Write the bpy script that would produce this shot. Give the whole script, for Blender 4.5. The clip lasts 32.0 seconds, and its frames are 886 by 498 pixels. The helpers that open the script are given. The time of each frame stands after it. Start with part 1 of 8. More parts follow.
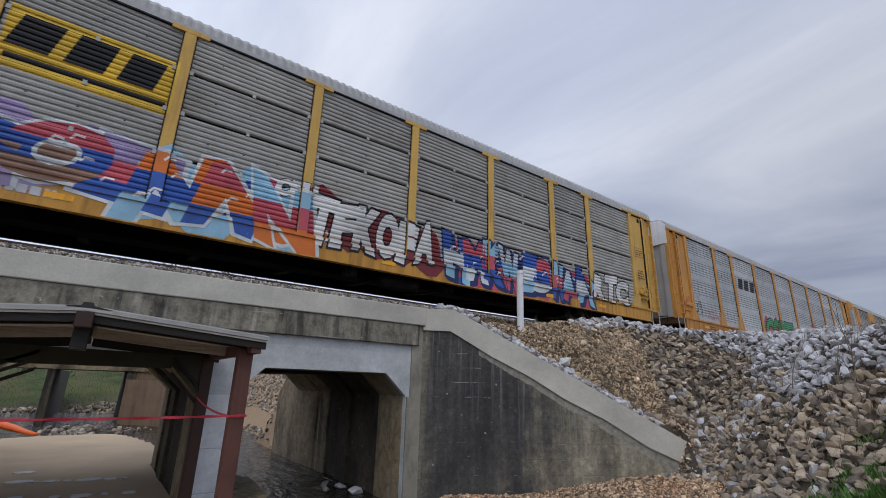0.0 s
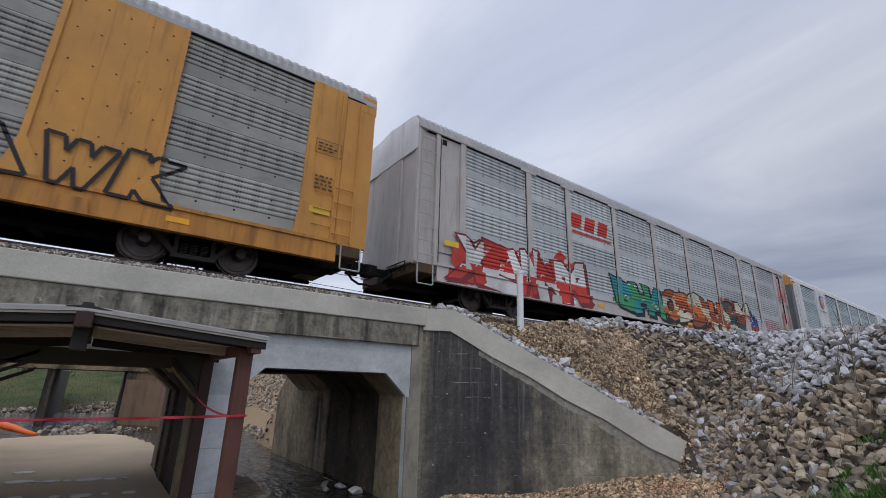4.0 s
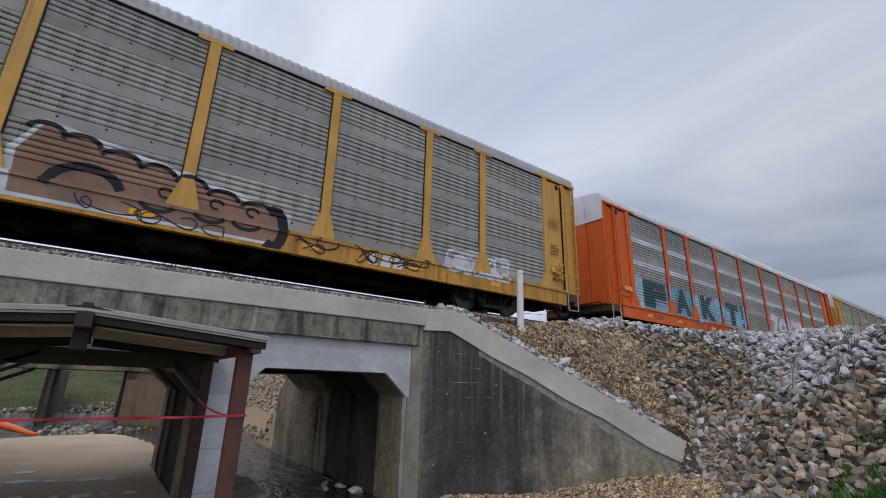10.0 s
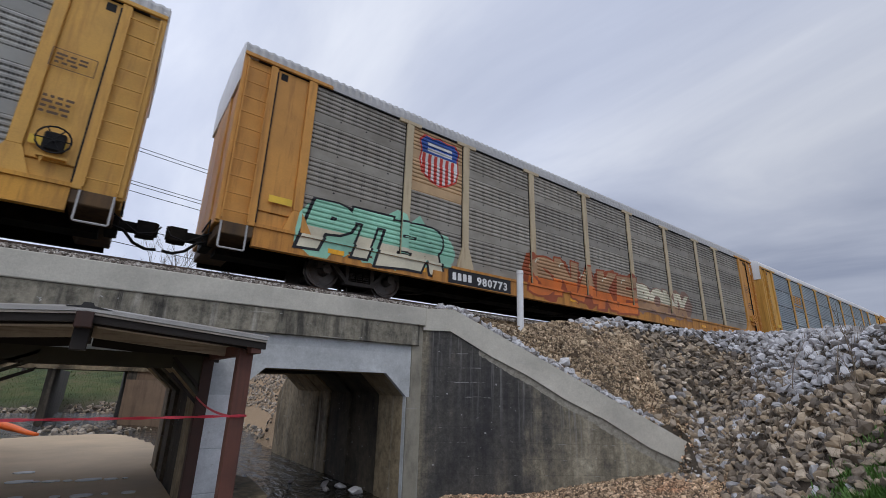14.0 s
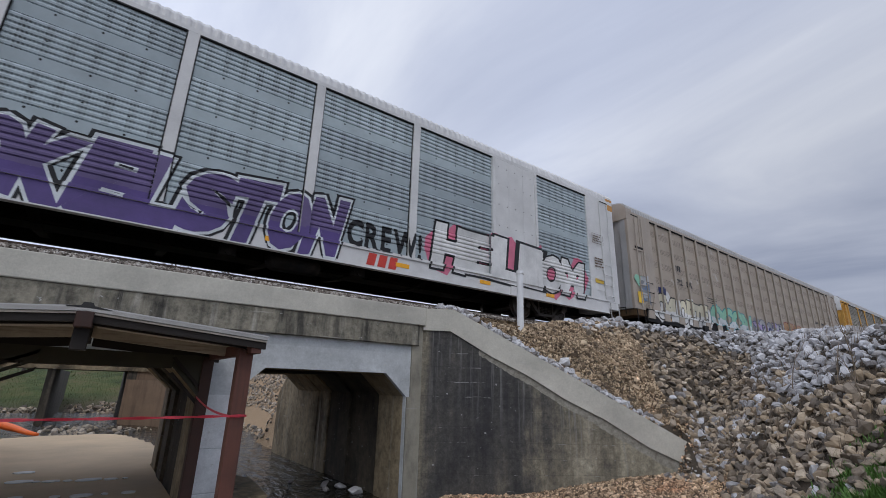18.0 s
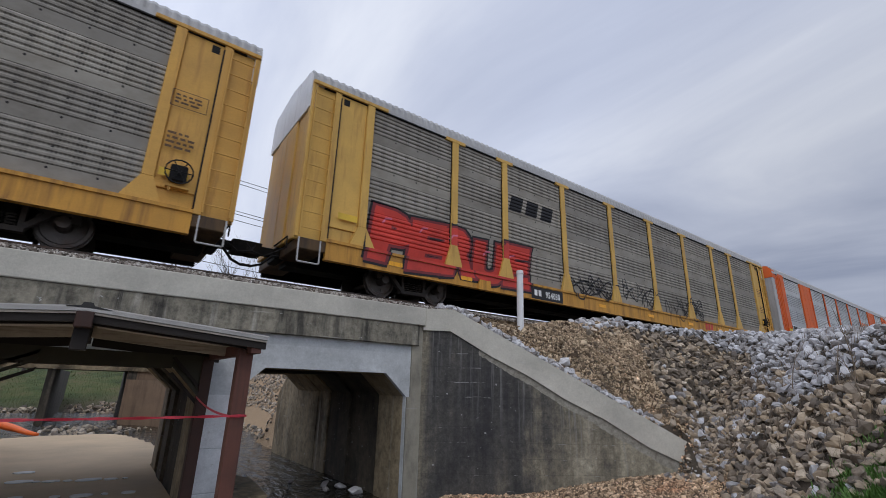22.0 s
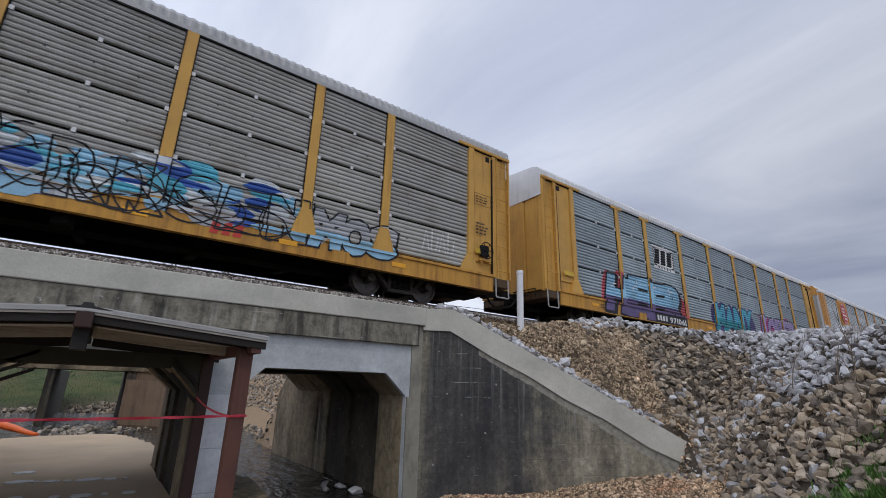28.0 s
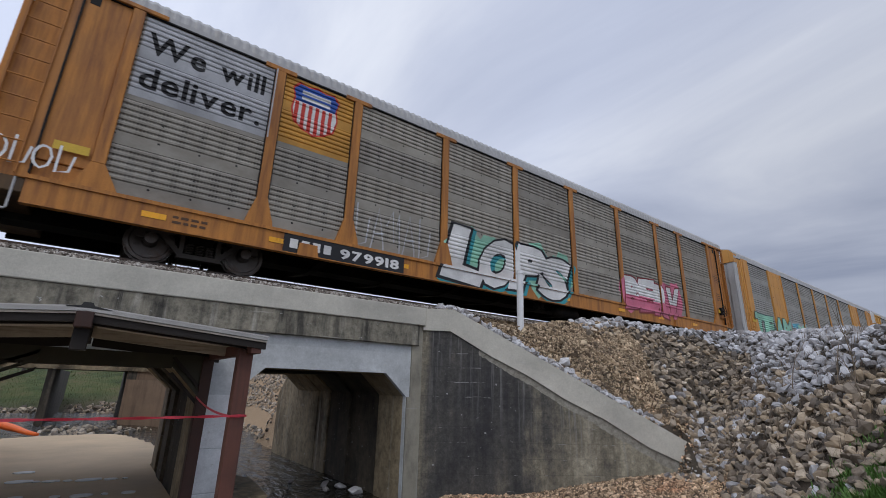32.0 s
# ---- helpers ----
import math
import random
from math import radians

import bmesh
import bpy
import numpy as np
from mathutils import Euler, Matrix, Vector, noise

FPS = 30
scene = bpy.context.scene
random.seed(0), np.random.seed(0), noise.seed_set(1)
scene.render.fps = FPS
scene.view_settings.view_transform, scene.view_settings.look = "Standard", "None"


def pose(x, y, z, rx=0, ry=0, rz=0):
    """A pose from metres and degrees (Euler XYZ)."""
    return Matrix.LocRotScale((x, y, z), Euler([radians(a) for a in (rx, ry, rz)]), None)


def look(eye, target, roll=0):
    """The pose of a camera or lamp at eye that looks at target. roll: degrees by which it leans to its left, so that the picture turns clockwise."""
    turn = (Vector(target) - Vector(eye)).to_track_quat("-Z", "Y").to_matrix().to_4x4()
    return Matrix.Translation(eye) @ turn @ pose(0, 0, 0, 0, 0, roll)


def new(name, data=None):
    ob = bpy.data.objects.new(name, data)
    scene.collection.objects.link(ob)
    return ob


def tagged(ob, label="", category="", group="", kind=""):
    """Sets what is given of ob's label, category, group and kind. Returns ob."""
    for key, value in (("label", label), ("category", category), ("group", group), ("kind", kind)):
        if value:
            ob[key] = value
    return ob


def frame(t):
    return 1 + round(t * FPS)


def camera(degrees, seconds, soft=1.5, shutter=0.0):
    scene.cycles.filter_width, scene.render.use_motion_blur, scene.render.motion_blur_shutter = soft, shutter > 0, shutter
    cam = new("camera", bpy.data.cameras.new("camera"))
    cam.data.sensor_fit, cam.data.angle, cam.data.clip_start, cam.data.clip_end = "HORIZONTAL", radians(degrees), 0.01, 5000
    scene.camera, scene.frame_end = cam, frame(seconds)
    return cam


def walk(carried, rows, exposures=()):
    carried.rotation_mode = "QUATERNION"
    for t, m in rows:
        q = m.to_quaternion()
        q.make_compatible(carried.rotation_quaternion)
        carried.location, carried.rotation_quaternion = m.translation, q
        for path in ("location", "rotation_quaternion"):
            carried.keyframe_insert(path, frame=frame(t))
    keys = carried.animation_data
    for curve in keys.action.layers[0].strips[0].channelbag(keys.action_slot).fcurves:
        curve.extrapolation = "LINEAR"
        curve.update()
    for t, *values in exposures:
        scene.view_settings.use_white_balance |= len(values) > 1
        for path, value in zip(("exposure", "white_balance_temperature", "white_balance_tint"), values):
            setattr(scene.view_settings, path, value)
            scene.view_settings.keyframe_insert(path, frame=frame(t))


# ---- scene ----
# World: x along the track, y away from the camera, z up; z = 0 is the creek's water.
EYE_Z = 2.4
RAIL_Z = 4.62
TRACK_Y = 11.19
FACE_Y = 8.84
cam = camera(89.11, 32.0, soft=0.55, shutter=0.04)
VIEW = look((0, 0, EYE_Z), (0.56143, 0.77390, EYE_Z + 0.29304), 1.53)
walk(cam, [(0.0, VIEW), (32.0, VIEW)])

# ---------------------------------------------------------------- light
STREAK = -84.0


def build_sky():
    world = bpy.data.worlds.new("overcast_sky")
    scene.world = world
    world.use_nodes = True
    nt = world.node_tree
    nt.nodes.clear()
    out = nt.nodes.new("ShaderNodeOutputWorld")
    bg = nt.nodes.new("ShaderNodeBackground")
    sky = nt.nodes.new("ShaderNodeTexSky")
    sky.sky_type = "NISHITA"
    sky.sun_disc = False
    sky.sun_elevation = radians(48)
    sky.sun_rotation = radians(215)
    dim = nt.nodes.new("ShaderNodeMix")
    dim.data_type = "RGBA"
    dim.blend_type = "MULTIPLY"
    dim.inputs[0].default_value = 1.0
    dim.inputs[7].default_value = (0.075, 0.075, 0.075, 1)
    coord = nt.nodes.new("ShaderNodeTexCoord")
    # clouds lie on a flat layer: direction divided by its height
    sep = nt.nodes.new("ShaderNodeSeparateXYZ")
    nt.links.new(coord.outputs["Generated"], sep.inputs[0])
    high = nt.nodes.new("ShaderNodeMath")
    high.operation = "MAXIMUM"
    high.inputs[1].default_value = 0.0
    nt.links.new(sep.outputs[2], high.inputs[0])
    lift = nt.nodes.new("ShaderNodeMath")
    lift.operation = "ADD"
    lift.inputs[1].default_value = 0.22
    nt.links.new(high.outputs[0], lift.inputs[0])
    comb = nt.nodes.new("ShaderNodeCombineXYZ")
    for i in (0, 1):
        div = nt.nodes.new("ShaderNodeMath")
        div.operation = "DIVIDE"
        nt.links.new(sep.outputs[i], div.inputs[0])
        nt.links.new(lift.outputs[0], div.inputs[1])
        nt.links.new(div.outputs[0], comb.inputs[i])
    # streaks of cloud drawn out along the wind
    wind = nt.nodes.new("ShaderNodeMapping")
    wind.inputs["Rotation"].default_value = (0, 0, radians(-STREAK))
    nt.links.new(comb.outputs[0], wind.inputs[0])
    turn = nt.nodes.new("ShaderNodeMapping")
    turn.inputs["Location"].default_value = (3.4, 1.2, 0.0)
    turn.inputs["Scale"].default_value = (0.72, 1.25, 1.0)
    nt.links.new(wind.outputs[0], turn.inputs[0])
    big = nt.nodes.new("ShaderNodeTexNoise")
    big.inputs["Scale"].default_value = 0.85
    big.inputs["Detail"].default_value = 7
    big.inputs["Roughness"].default_value = 0.54
    big.inputs["Distortion"].default_value = 0.6
    nt.links.new(turn.outputs[0], big.inputs["Vector"])
    ramp = nt.nodes.new("ShaderNodeValToRGB")
    e = ramp.color_ramp.elements
    e[0].position, e[0].color = 0.30, (0.42, 0.475, 0.64, 1)
    e[1].position, e[1].color = 0.68, (0.88, 0.925, 1.04, 1)
    mid = ramp.color_ramp.elements.new(0.5)
    mid.color = (0.63, 0.685, 0.845, 1)
    nt.links.new(big.outputs["Fac"], ramp.inputs[0])
    mix = nt.nodes.new("ShaderNodeMix")
    mix.data_type = "RGBA"
    mix.inputs[0].default_value = 0.93
    nt.links.new(sky.outputs[0], dim.inputs[6])
    nt.links.new(dim.outputs[2], mix.inputs[6])
    nt.links.new(ramp.outputs[0], mix.inputs[7])
    # the cloud cover thins towards the west: the sky darkens to the east
    half = nt.nodes.new("ShaderNodeMath")
    half.operation = "MULTIPLY_ADD"
    half.inputs[1].default_value = half.inputs[2].default_value = 0.5
    nt.links.new(sep.outputs[0], half.inputs[0])
    slope = nt.nodes.new("ShaderNodeValToRGB")
    e = slope.color_ramp.elements
    e[0].position, e[0].color = 0.35, (1.33, 1.33, 1.33, 1)
    e[1].position, e[1].color = 0.97, (0.68, 0.68, 0.70, 1)
    for p, v in ((0.60, 1.0), (0.70, 0.96), (0.83, 0.99)):
        e.new(p).color = (v, v, v, 1)
    nt.links.new(half.outputs[0], slope.inputs[0])
    fade = nt.nodes.new("ShaderNodeVectorMath")
    fade.operation = "SCALE"
    nt.links.new(mix.outputs[2], fade.inputs[0])
    nt.links.new(slope.outputs[0], fade.inputs["Scale"])
    nt.links.new(fade.outputs[0], bg.inputs[0])
    bg.inputs[1].default_value = 1.0
    nt.links.new(bg.outputs[0], out.inputs[0])

    sun = bpy.data.lights.new("veiled_sun", "SUN")
    sun.energy = 0.5
    sun.angle = radians(25)
    sun.color = (1.0, 0.93, 0.80)
    ob = new("veiled_sun", sun)
    ob.matrix_basis = look((-14, -20, 30), (0, 0, 0))


build_sky()
scene.view_settings.exposure = 0.0

# ---------------------------------------------------------------- materials
def node_mat(name):
    m = bpy.data.materials.new(name)
    m.use_nodes = True
    nt = m.node_tree
    nt.nodes.clear()
    out = nt.nodes.new("ShaderNodeOutputMaterial")
    bsdf = nt.nodes.new("ShaderNodeBsdfPrincipled")
    nt.links.new(bsdf.outputs[0], out.inputs[0])
    return m, nt, bsdf


def ramp_node(nt, stops, fac):
    r = nt.nodes.new("ShaderNodeValToRGB")
    e = r.color_ramp.elements
    e[0].position, e[0].color = stops[0][0], (*stops[0][1], 1)
    e[1].position, e[1].color = stops[-1][0], (*stops[-1][1], 1)
    for p, c in stops[1:-1]:
        e.new(p).color = (*c, 1)
    nt.links.new(fac, r.inputs[0])
    return r.outputs[0]


def noise_node(nt, coord, scale, detail=4.0, rough=0.6, stretch=(1, 1, 1)):
    mp = nt.nodes.new("ShaderNodeMapping")
    mp.inputs["Scale"].default_value = stretch
    nt.links.new(coord, mp.inputs[0])
    n = nt.nodes.new("ShaderNodeTexNoise")
    n.inputs["Scale"].default_value = scale
    n.inputs["Detail"].default_value = detail
    n.inputs["Roughness"].default_value = rough
    nt.links.new(mp.outputs[0], n.inputs["Vector"])
    return n.outputs["Fac"]


def mix_node(nt, fac, a, b, blend="MIX"):
    m = nt.nodes.new("ShaderNodeMix")
    m.data_type = "RGBA"
    m.blend_type = blend
    for i, v in ((0, fac), (6, a), (7, b)):
        if isinstance(v, (int, float)):
            m.inputs[i].default_value = v
        elif isinstance(v, tuple):
            m.inputs[i].default_value = (*v, 1)
        else:
            nt.links.new(v, m.inputs[i])
    return m.outputs[2]


def bump_node(nt, bsdf, height, strength, dist):
    b = nt.nodes.new("ShaderNodeBump")
    b.inputs["Strength"].default_value = strength
    b.inputs["Distance"].default_value = dist
    nt.links.new(height, b.inputs["Height"])
    nt.links.new(b.outputs[0], bsdf.inputs["Normal"])


def random_out(nt, island=False):
    if island:
        return nt.nodes.new("ShaderNodeNewGeometry").outputs["Random Per Island"]
    return nt.nodes.new("ShaderNodeObjectInfo").outputs["Random"]


ROCK_SPREAD = [(0, (0.36, 0.34, 0.33)), (0.2, (0.62, 0.59, 0.56)), (0.5, (0.86, 0.86, 0.88)), (0.8, (1.02, 1.02, 1.05)), (1, (1.2, 1.2, 1.2))]
GRIT_SPREAD = [(0, (0.20, 0.17, 0.15)), (0.35, (0.52, 0.46, 0.40)), (0.65, (0.95, 0.88, 0.80)), (0.88, (1.2, 1.15, 1.08)), (1, (1.65, 1.65, 1.6))]
MIX_SPREAD = [(0, (0.28, 0.28, 0.30)), (0.3, (0.55, 0.50, 0.45)), (0.5, (0.82, 0.80, 0.78)), (0.7, (1.0, 0.88, 0.72)), (0.88, (1.2, 1.12, 1.0)), (1, (1.6, 1.55, 1.5))]


def surface(name, color, rough=0.6, metal=0.0, vary=0.15, scale=3.0, stain=None, stain_at=(0.5, 0.75), stretch=(1, 1, 1),
            grain=60.0, bump=0.15, dist=0.004, pieces=None, world_coords=False, spread=None):
    """A plain surface with two scales of variation, optional stains, and fine relief."""
    m, nt, bsdf = node_mat(name)
    tc = nt.nodes.new("ShaderNodeTexCoord")
    co = tc.outputs["Object"]
    if world_coords:
        co = nt.nodes.new("ShaderNodeNewGeometry").outputs["Position"]
    lo = tuple(c * (1 - vary) for c in color)
    hi = tuple(min(1, c * (1 + vary)) for c in color)
    n1 = noise_node(nt, co, scale, 5, 0.6)
    col = ramp_node(nt, [(0.3, lo), (0.7, hi)], n1)
    n2 = noise_node(nt, co, grain, 3, 0.7)
    col = mix_node(nt, 0.5, col, ramp_node(nt, [(0.3, (0.85,) * 3), (0.7, (1.0,) * 3)], n2), "MULTIPLY")
    if stain:
        n3 = noise_node(nt, co, scale * 0.8, 6, 0.7, stretch)
        f = ramp_node(nt, [(stain_at[0], (0, 0, 0)), (stain_at[1], (1, 1, 1))], n3)
        col = mix_node(nt, f, col, stain)
    if pieces:
        r = random_out(nt, pieces == "island")
        col = mix_node(nt, 1.0, col, ramp_node(nt, spread or ROCK_SPREAD, r), "MULTIPLY")
    nt.links.new(col, bsdf.inputs["Base Color"])
    bsdf.inputs["Metallic"].default_value = metal
    rr = ramp_node(nt, [(0.2, (rough * 0.85,) * 3), (0.8, (min(1, rough * 1.12),) * 3)], n1)
    nt.links.new(rr, bsdf.inputs["Roughness"])
    if bump:
        bump_node(nt, bsdf, n2, bump, dist)
    return m


def concrete(name, color, dark, dark_at, streak=(2.2, 2.2, 0.18), scale=1.3, pale=None, form_lines=True, mottle=0.0):
    """Weathered cast concrete: blotches, vertical run-off streaks, form-board lines and pits."""
    m, nt, bsdf = node_mat(name)
    co = nt.nodes.new("ShaderNodeNewGeometry").outputs["Position"]
    n1 = noise_node(nt, co, 0.9, 6, 0.65)
    col = ramp_node(nt, [(0.3, tuple(c * 0.8 for c in color)), (0.7, tuple(min(1, c * 1.18) for c in color))], n1)
    ns = noise_node(nt, co, scale, 6, 0.62, streak)
    col = mix_node(nt, ramp_node(nt, [(dark_at[0], (0, 0, 0)), (dark_at[1], (1, 1, 1))], ns), col, dark)
    if pale:
        np_ = noise_node(nt, co, 1.7, 5, 0.6, (3.0, 3.0, 0.12))
        col = mix_node(nt, ramp_node(nt, [(0.56, (0, 0, 0)), (0.72, (0.8,) * 3)], np_), col, pale)
    n2 = noise_node(nt, co, 26, 5, 0.7)
    col = mix_node(nt, 0.5, col, ramp_node(nt, [(0.32, (0.75,) * 3), (0.62, (1.0,) * 3)], n2), "MULTIPLY")
    if mottle:
        n4 = noise_node(nt, co, 4.5, 8, 0.78)
        col = mix_node(nt, mottle, col, ramp_node(nt, [(0.33, (0.35,) * 3), (0.5, (0.95,) * 3), (0.64, (1.35,) * 3)], n4), "MULTIPLY")
        n5 = noise_node(nt, co, 7.0, 5, 0.65, (1, 1, 1.6))
        col = mix_node(nt, ramp_node(nt, [(0.66, (0, 0, 0)), (0.70, (0.8,) * 3)], n5), col, (0.5, 0.5, 0.48))
    if pale:
        nl = noise_node(nt, co, 1.0, 4, 0.6, (0.7, 0.7, 9.0))
        col = mix_node(nt, ramp_node(nt, [(0.66, (0, 0, 0)), (0.72, (0.6,) * 3)], nl), col, pale)
    nt.links.new(col, bsdf.inputs["Base Color"])
    bsdf.inputs["Roughness"].default_value = 0.88
    h = n2
    if form_lines:
        sep = nt.nodes.new("ShaderNodeSeparateXYZ")
        nt.links.new(co, sep.inputs[0])
        fr = nt.nodes.new("ShaderNodeMath")
        fr.operation = "PINGPONG"
        fr.inputs[1].default_value = 0.31
        nt.links.new(sep.outputs[2], fr.inputs[0])
        line = ramp_node(nt, [(0.0, (0.2,) * 3), (0.03, (1.0,) * 3)], fr.outputs[0])
        h = mix_node(nt, 1.0, ramp_node(nt, [(0, (0.0,) * 3), (1, (1.0,) * 3)], n2), line, "MULTIPLY")
    bump_node(nt, bsdf, h, 0.35, 0.012)
    return m


M_BAND = concrete("new_concrete_cap", (0.53, 0.51, 0.445), (0.42, 0.405, 0.355), (0.6, 0.9), form_lines=False, mottle=0.10)
M_OLD = concrete("stained_old_concrete", (0.25, 0.23, 0.18), (0.06, 0.056, 0.047), (0.48, 0.64), streak=(2.6, 2.6, 0.35), pale=(0.43, 0.41, 0.36), mottle=0.9)
M_ABUT = concrete("blackened_concrete", (0.30, 0.28, 0.225), (0.09, 0.085, 0.075), (0.50, 0.66), streak=(0.9, 0.9, 0.38), scale=0.75, pale=(0.34, 0.34, 0.33))
M_FASCIA = concrete("painted_concrete", (0.50, 0.525, 0.535), (0.36, 0.38, 0.39), (0.6, 0.85), form_lines=True, mottle=0.25)
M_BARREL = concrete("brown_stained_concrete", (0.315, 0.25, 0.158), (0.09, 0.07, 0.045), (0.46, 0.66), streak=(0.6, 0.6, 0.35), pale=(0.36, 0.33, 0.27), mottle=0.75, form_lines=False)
# Dark copy of the barrel concrete, with the inner shade in its colour.
M_BARREL_SHADE = concrete("shade_dark_concrete", (0.095, 0.077, 0.054), (0.025, 0.020, 0.015), (0.42, 0.62), streak=(0.6, 0.6, 0.3), mottle=0.7, form_lines=False)
# Fascia paint brightened for the pier, to make up for the canopy's shade.
M_PIER = concrete("brightened_painted_concrete", (0.66, 0.68, 0.69), (0.46, 0.48, 0.49), (0.62, 0.85), form_lines=True, mottle=0.2)
M_FARWALL = concrete("brown_concrete", (0.22, 0.15, 0.10), (0.10, 0.07, 0.05), (0.5, 0.75))
# Far culvert walls: the shade inside is put into this dark colour.
M_CULVERT_SHADE = concrete("shade_dark_culvert_concrete", (0.10, 0.085, 0.065), (0.03, 0.027, 0.022), (0.45, 0.65), mottle=0.6)
M_SAND = surface("damp_sand", (0.58, 0.44, 0.285), 0.9, vary=0.14, scale=0.8, grain=40, world_coords=True, bump=0.3, dist=0.01)
# Grimy steel; the near-black base also holds the shade under the cars.
M_STEEL_DARK = surface("grimy_shade_dark_steel", (0.010, 0.0095, 0.009), 0.75, 0.0, 0.3, 2.0, stain=(0.032, 0.024, 0.018), stain_at=(0.5, 0.8))
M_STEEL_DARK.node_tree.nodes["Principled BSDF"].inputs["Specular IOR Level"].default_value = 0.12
M_BOGIE = surface("rusty_cast_steel", (0.050, 0.042, 0.036), 0.8, 0.0, 0.3, 3.0, stain=(0.09, 0.06, 0.042), stain_at=(0.5, 0.75))
M_RAIL = surface("rail_steel", (0.075, 0.06, 0.052), 0.45, 0.7, 0.2, 2.0, stain=(0.12, 0.07, 0.045), stain_at=(0.45, 0.7))
M_WHEEL = surface("worn_wheel_steel", (0.13, 0.115, 0.105), 0.5, 0.6, 0.25, 4.0, stain=(0.10, 0.06, 0.04), stain_at=(0.5, 0.75))
PALE_ROCK = dict(rough=0.85, vary=0.2, scale=4.0, stain=(0.33, 0.32, 0.31), stain_at=(0.5, 0.75), grain=30, bump=0.45, dist=0.015)
BROWN_ROCK = dict(rough=0.88, vary=0.25, scale=4.0, stain=(0.22, 0.18, 0.14), stain_at=(0.52, 0.75), grain=30, bump=0.45, dist=0.015, spread=MIX_SPREAD)
M_ROCK_LIGHT = surface("pale_grey_riprap", (0.60, 0.60, 0.61), pieces="island", **PALE_ROCK)
M_ROCK_ONE = surface("grey_riprap_stone", (0.60, 0.60, 0.61), pieces="object", **PALE_ROCK)
M_ROCK_DARK = surface("brown_grey_riprap", (0.405, 0.355, 0.292), pieces="island", **BROWN_ROCK)
M_ROCK_DARK_ONE = surface("brown_riprap_stone", (0.405, 0.355, 0.292), pieces="object", **BROWN_ROCK)
M_GRAVEL = surface("brown_gravel", (0.43, 0.345, 0.245), 0.9, 0, 0.3, 2.0, grain=50, bump=0.4, dist=0.01, pieces="island", spread=GRIT_SPREAD)
M_GRAVEL_RED = surface("reddish_gravel", (0.63, 0.485, 0.345), 0.9, 0, 0.3, 1.2, grain=50, bump=0.4, dist=0.01, pieces="island", spread=GRIT_SPREAD, stain=(0.55, 0.31, 0.19), stain_at=(0.5, 0.7))
M_BALLAST = surface("grey_ballast", (0.34, 0.325, 0.31), 0.9, 0, 0.3, 6.0, grain=50, bump=0.4, dist=0.01, pieces="island", spread=GRIT_SPREAD)


def math_node(nt, op, a, b=0.0):
    n = nt.nodes.new("ShaderNodeMath")
    n.operation = op
    for i, v in enumerate((a, b)):
        if isinstance(v, (int, float)):
            n.inputs[i].default_value = v
        else:
            nt.links.new(v, n.inputs[i])
    return n.outputs[0]


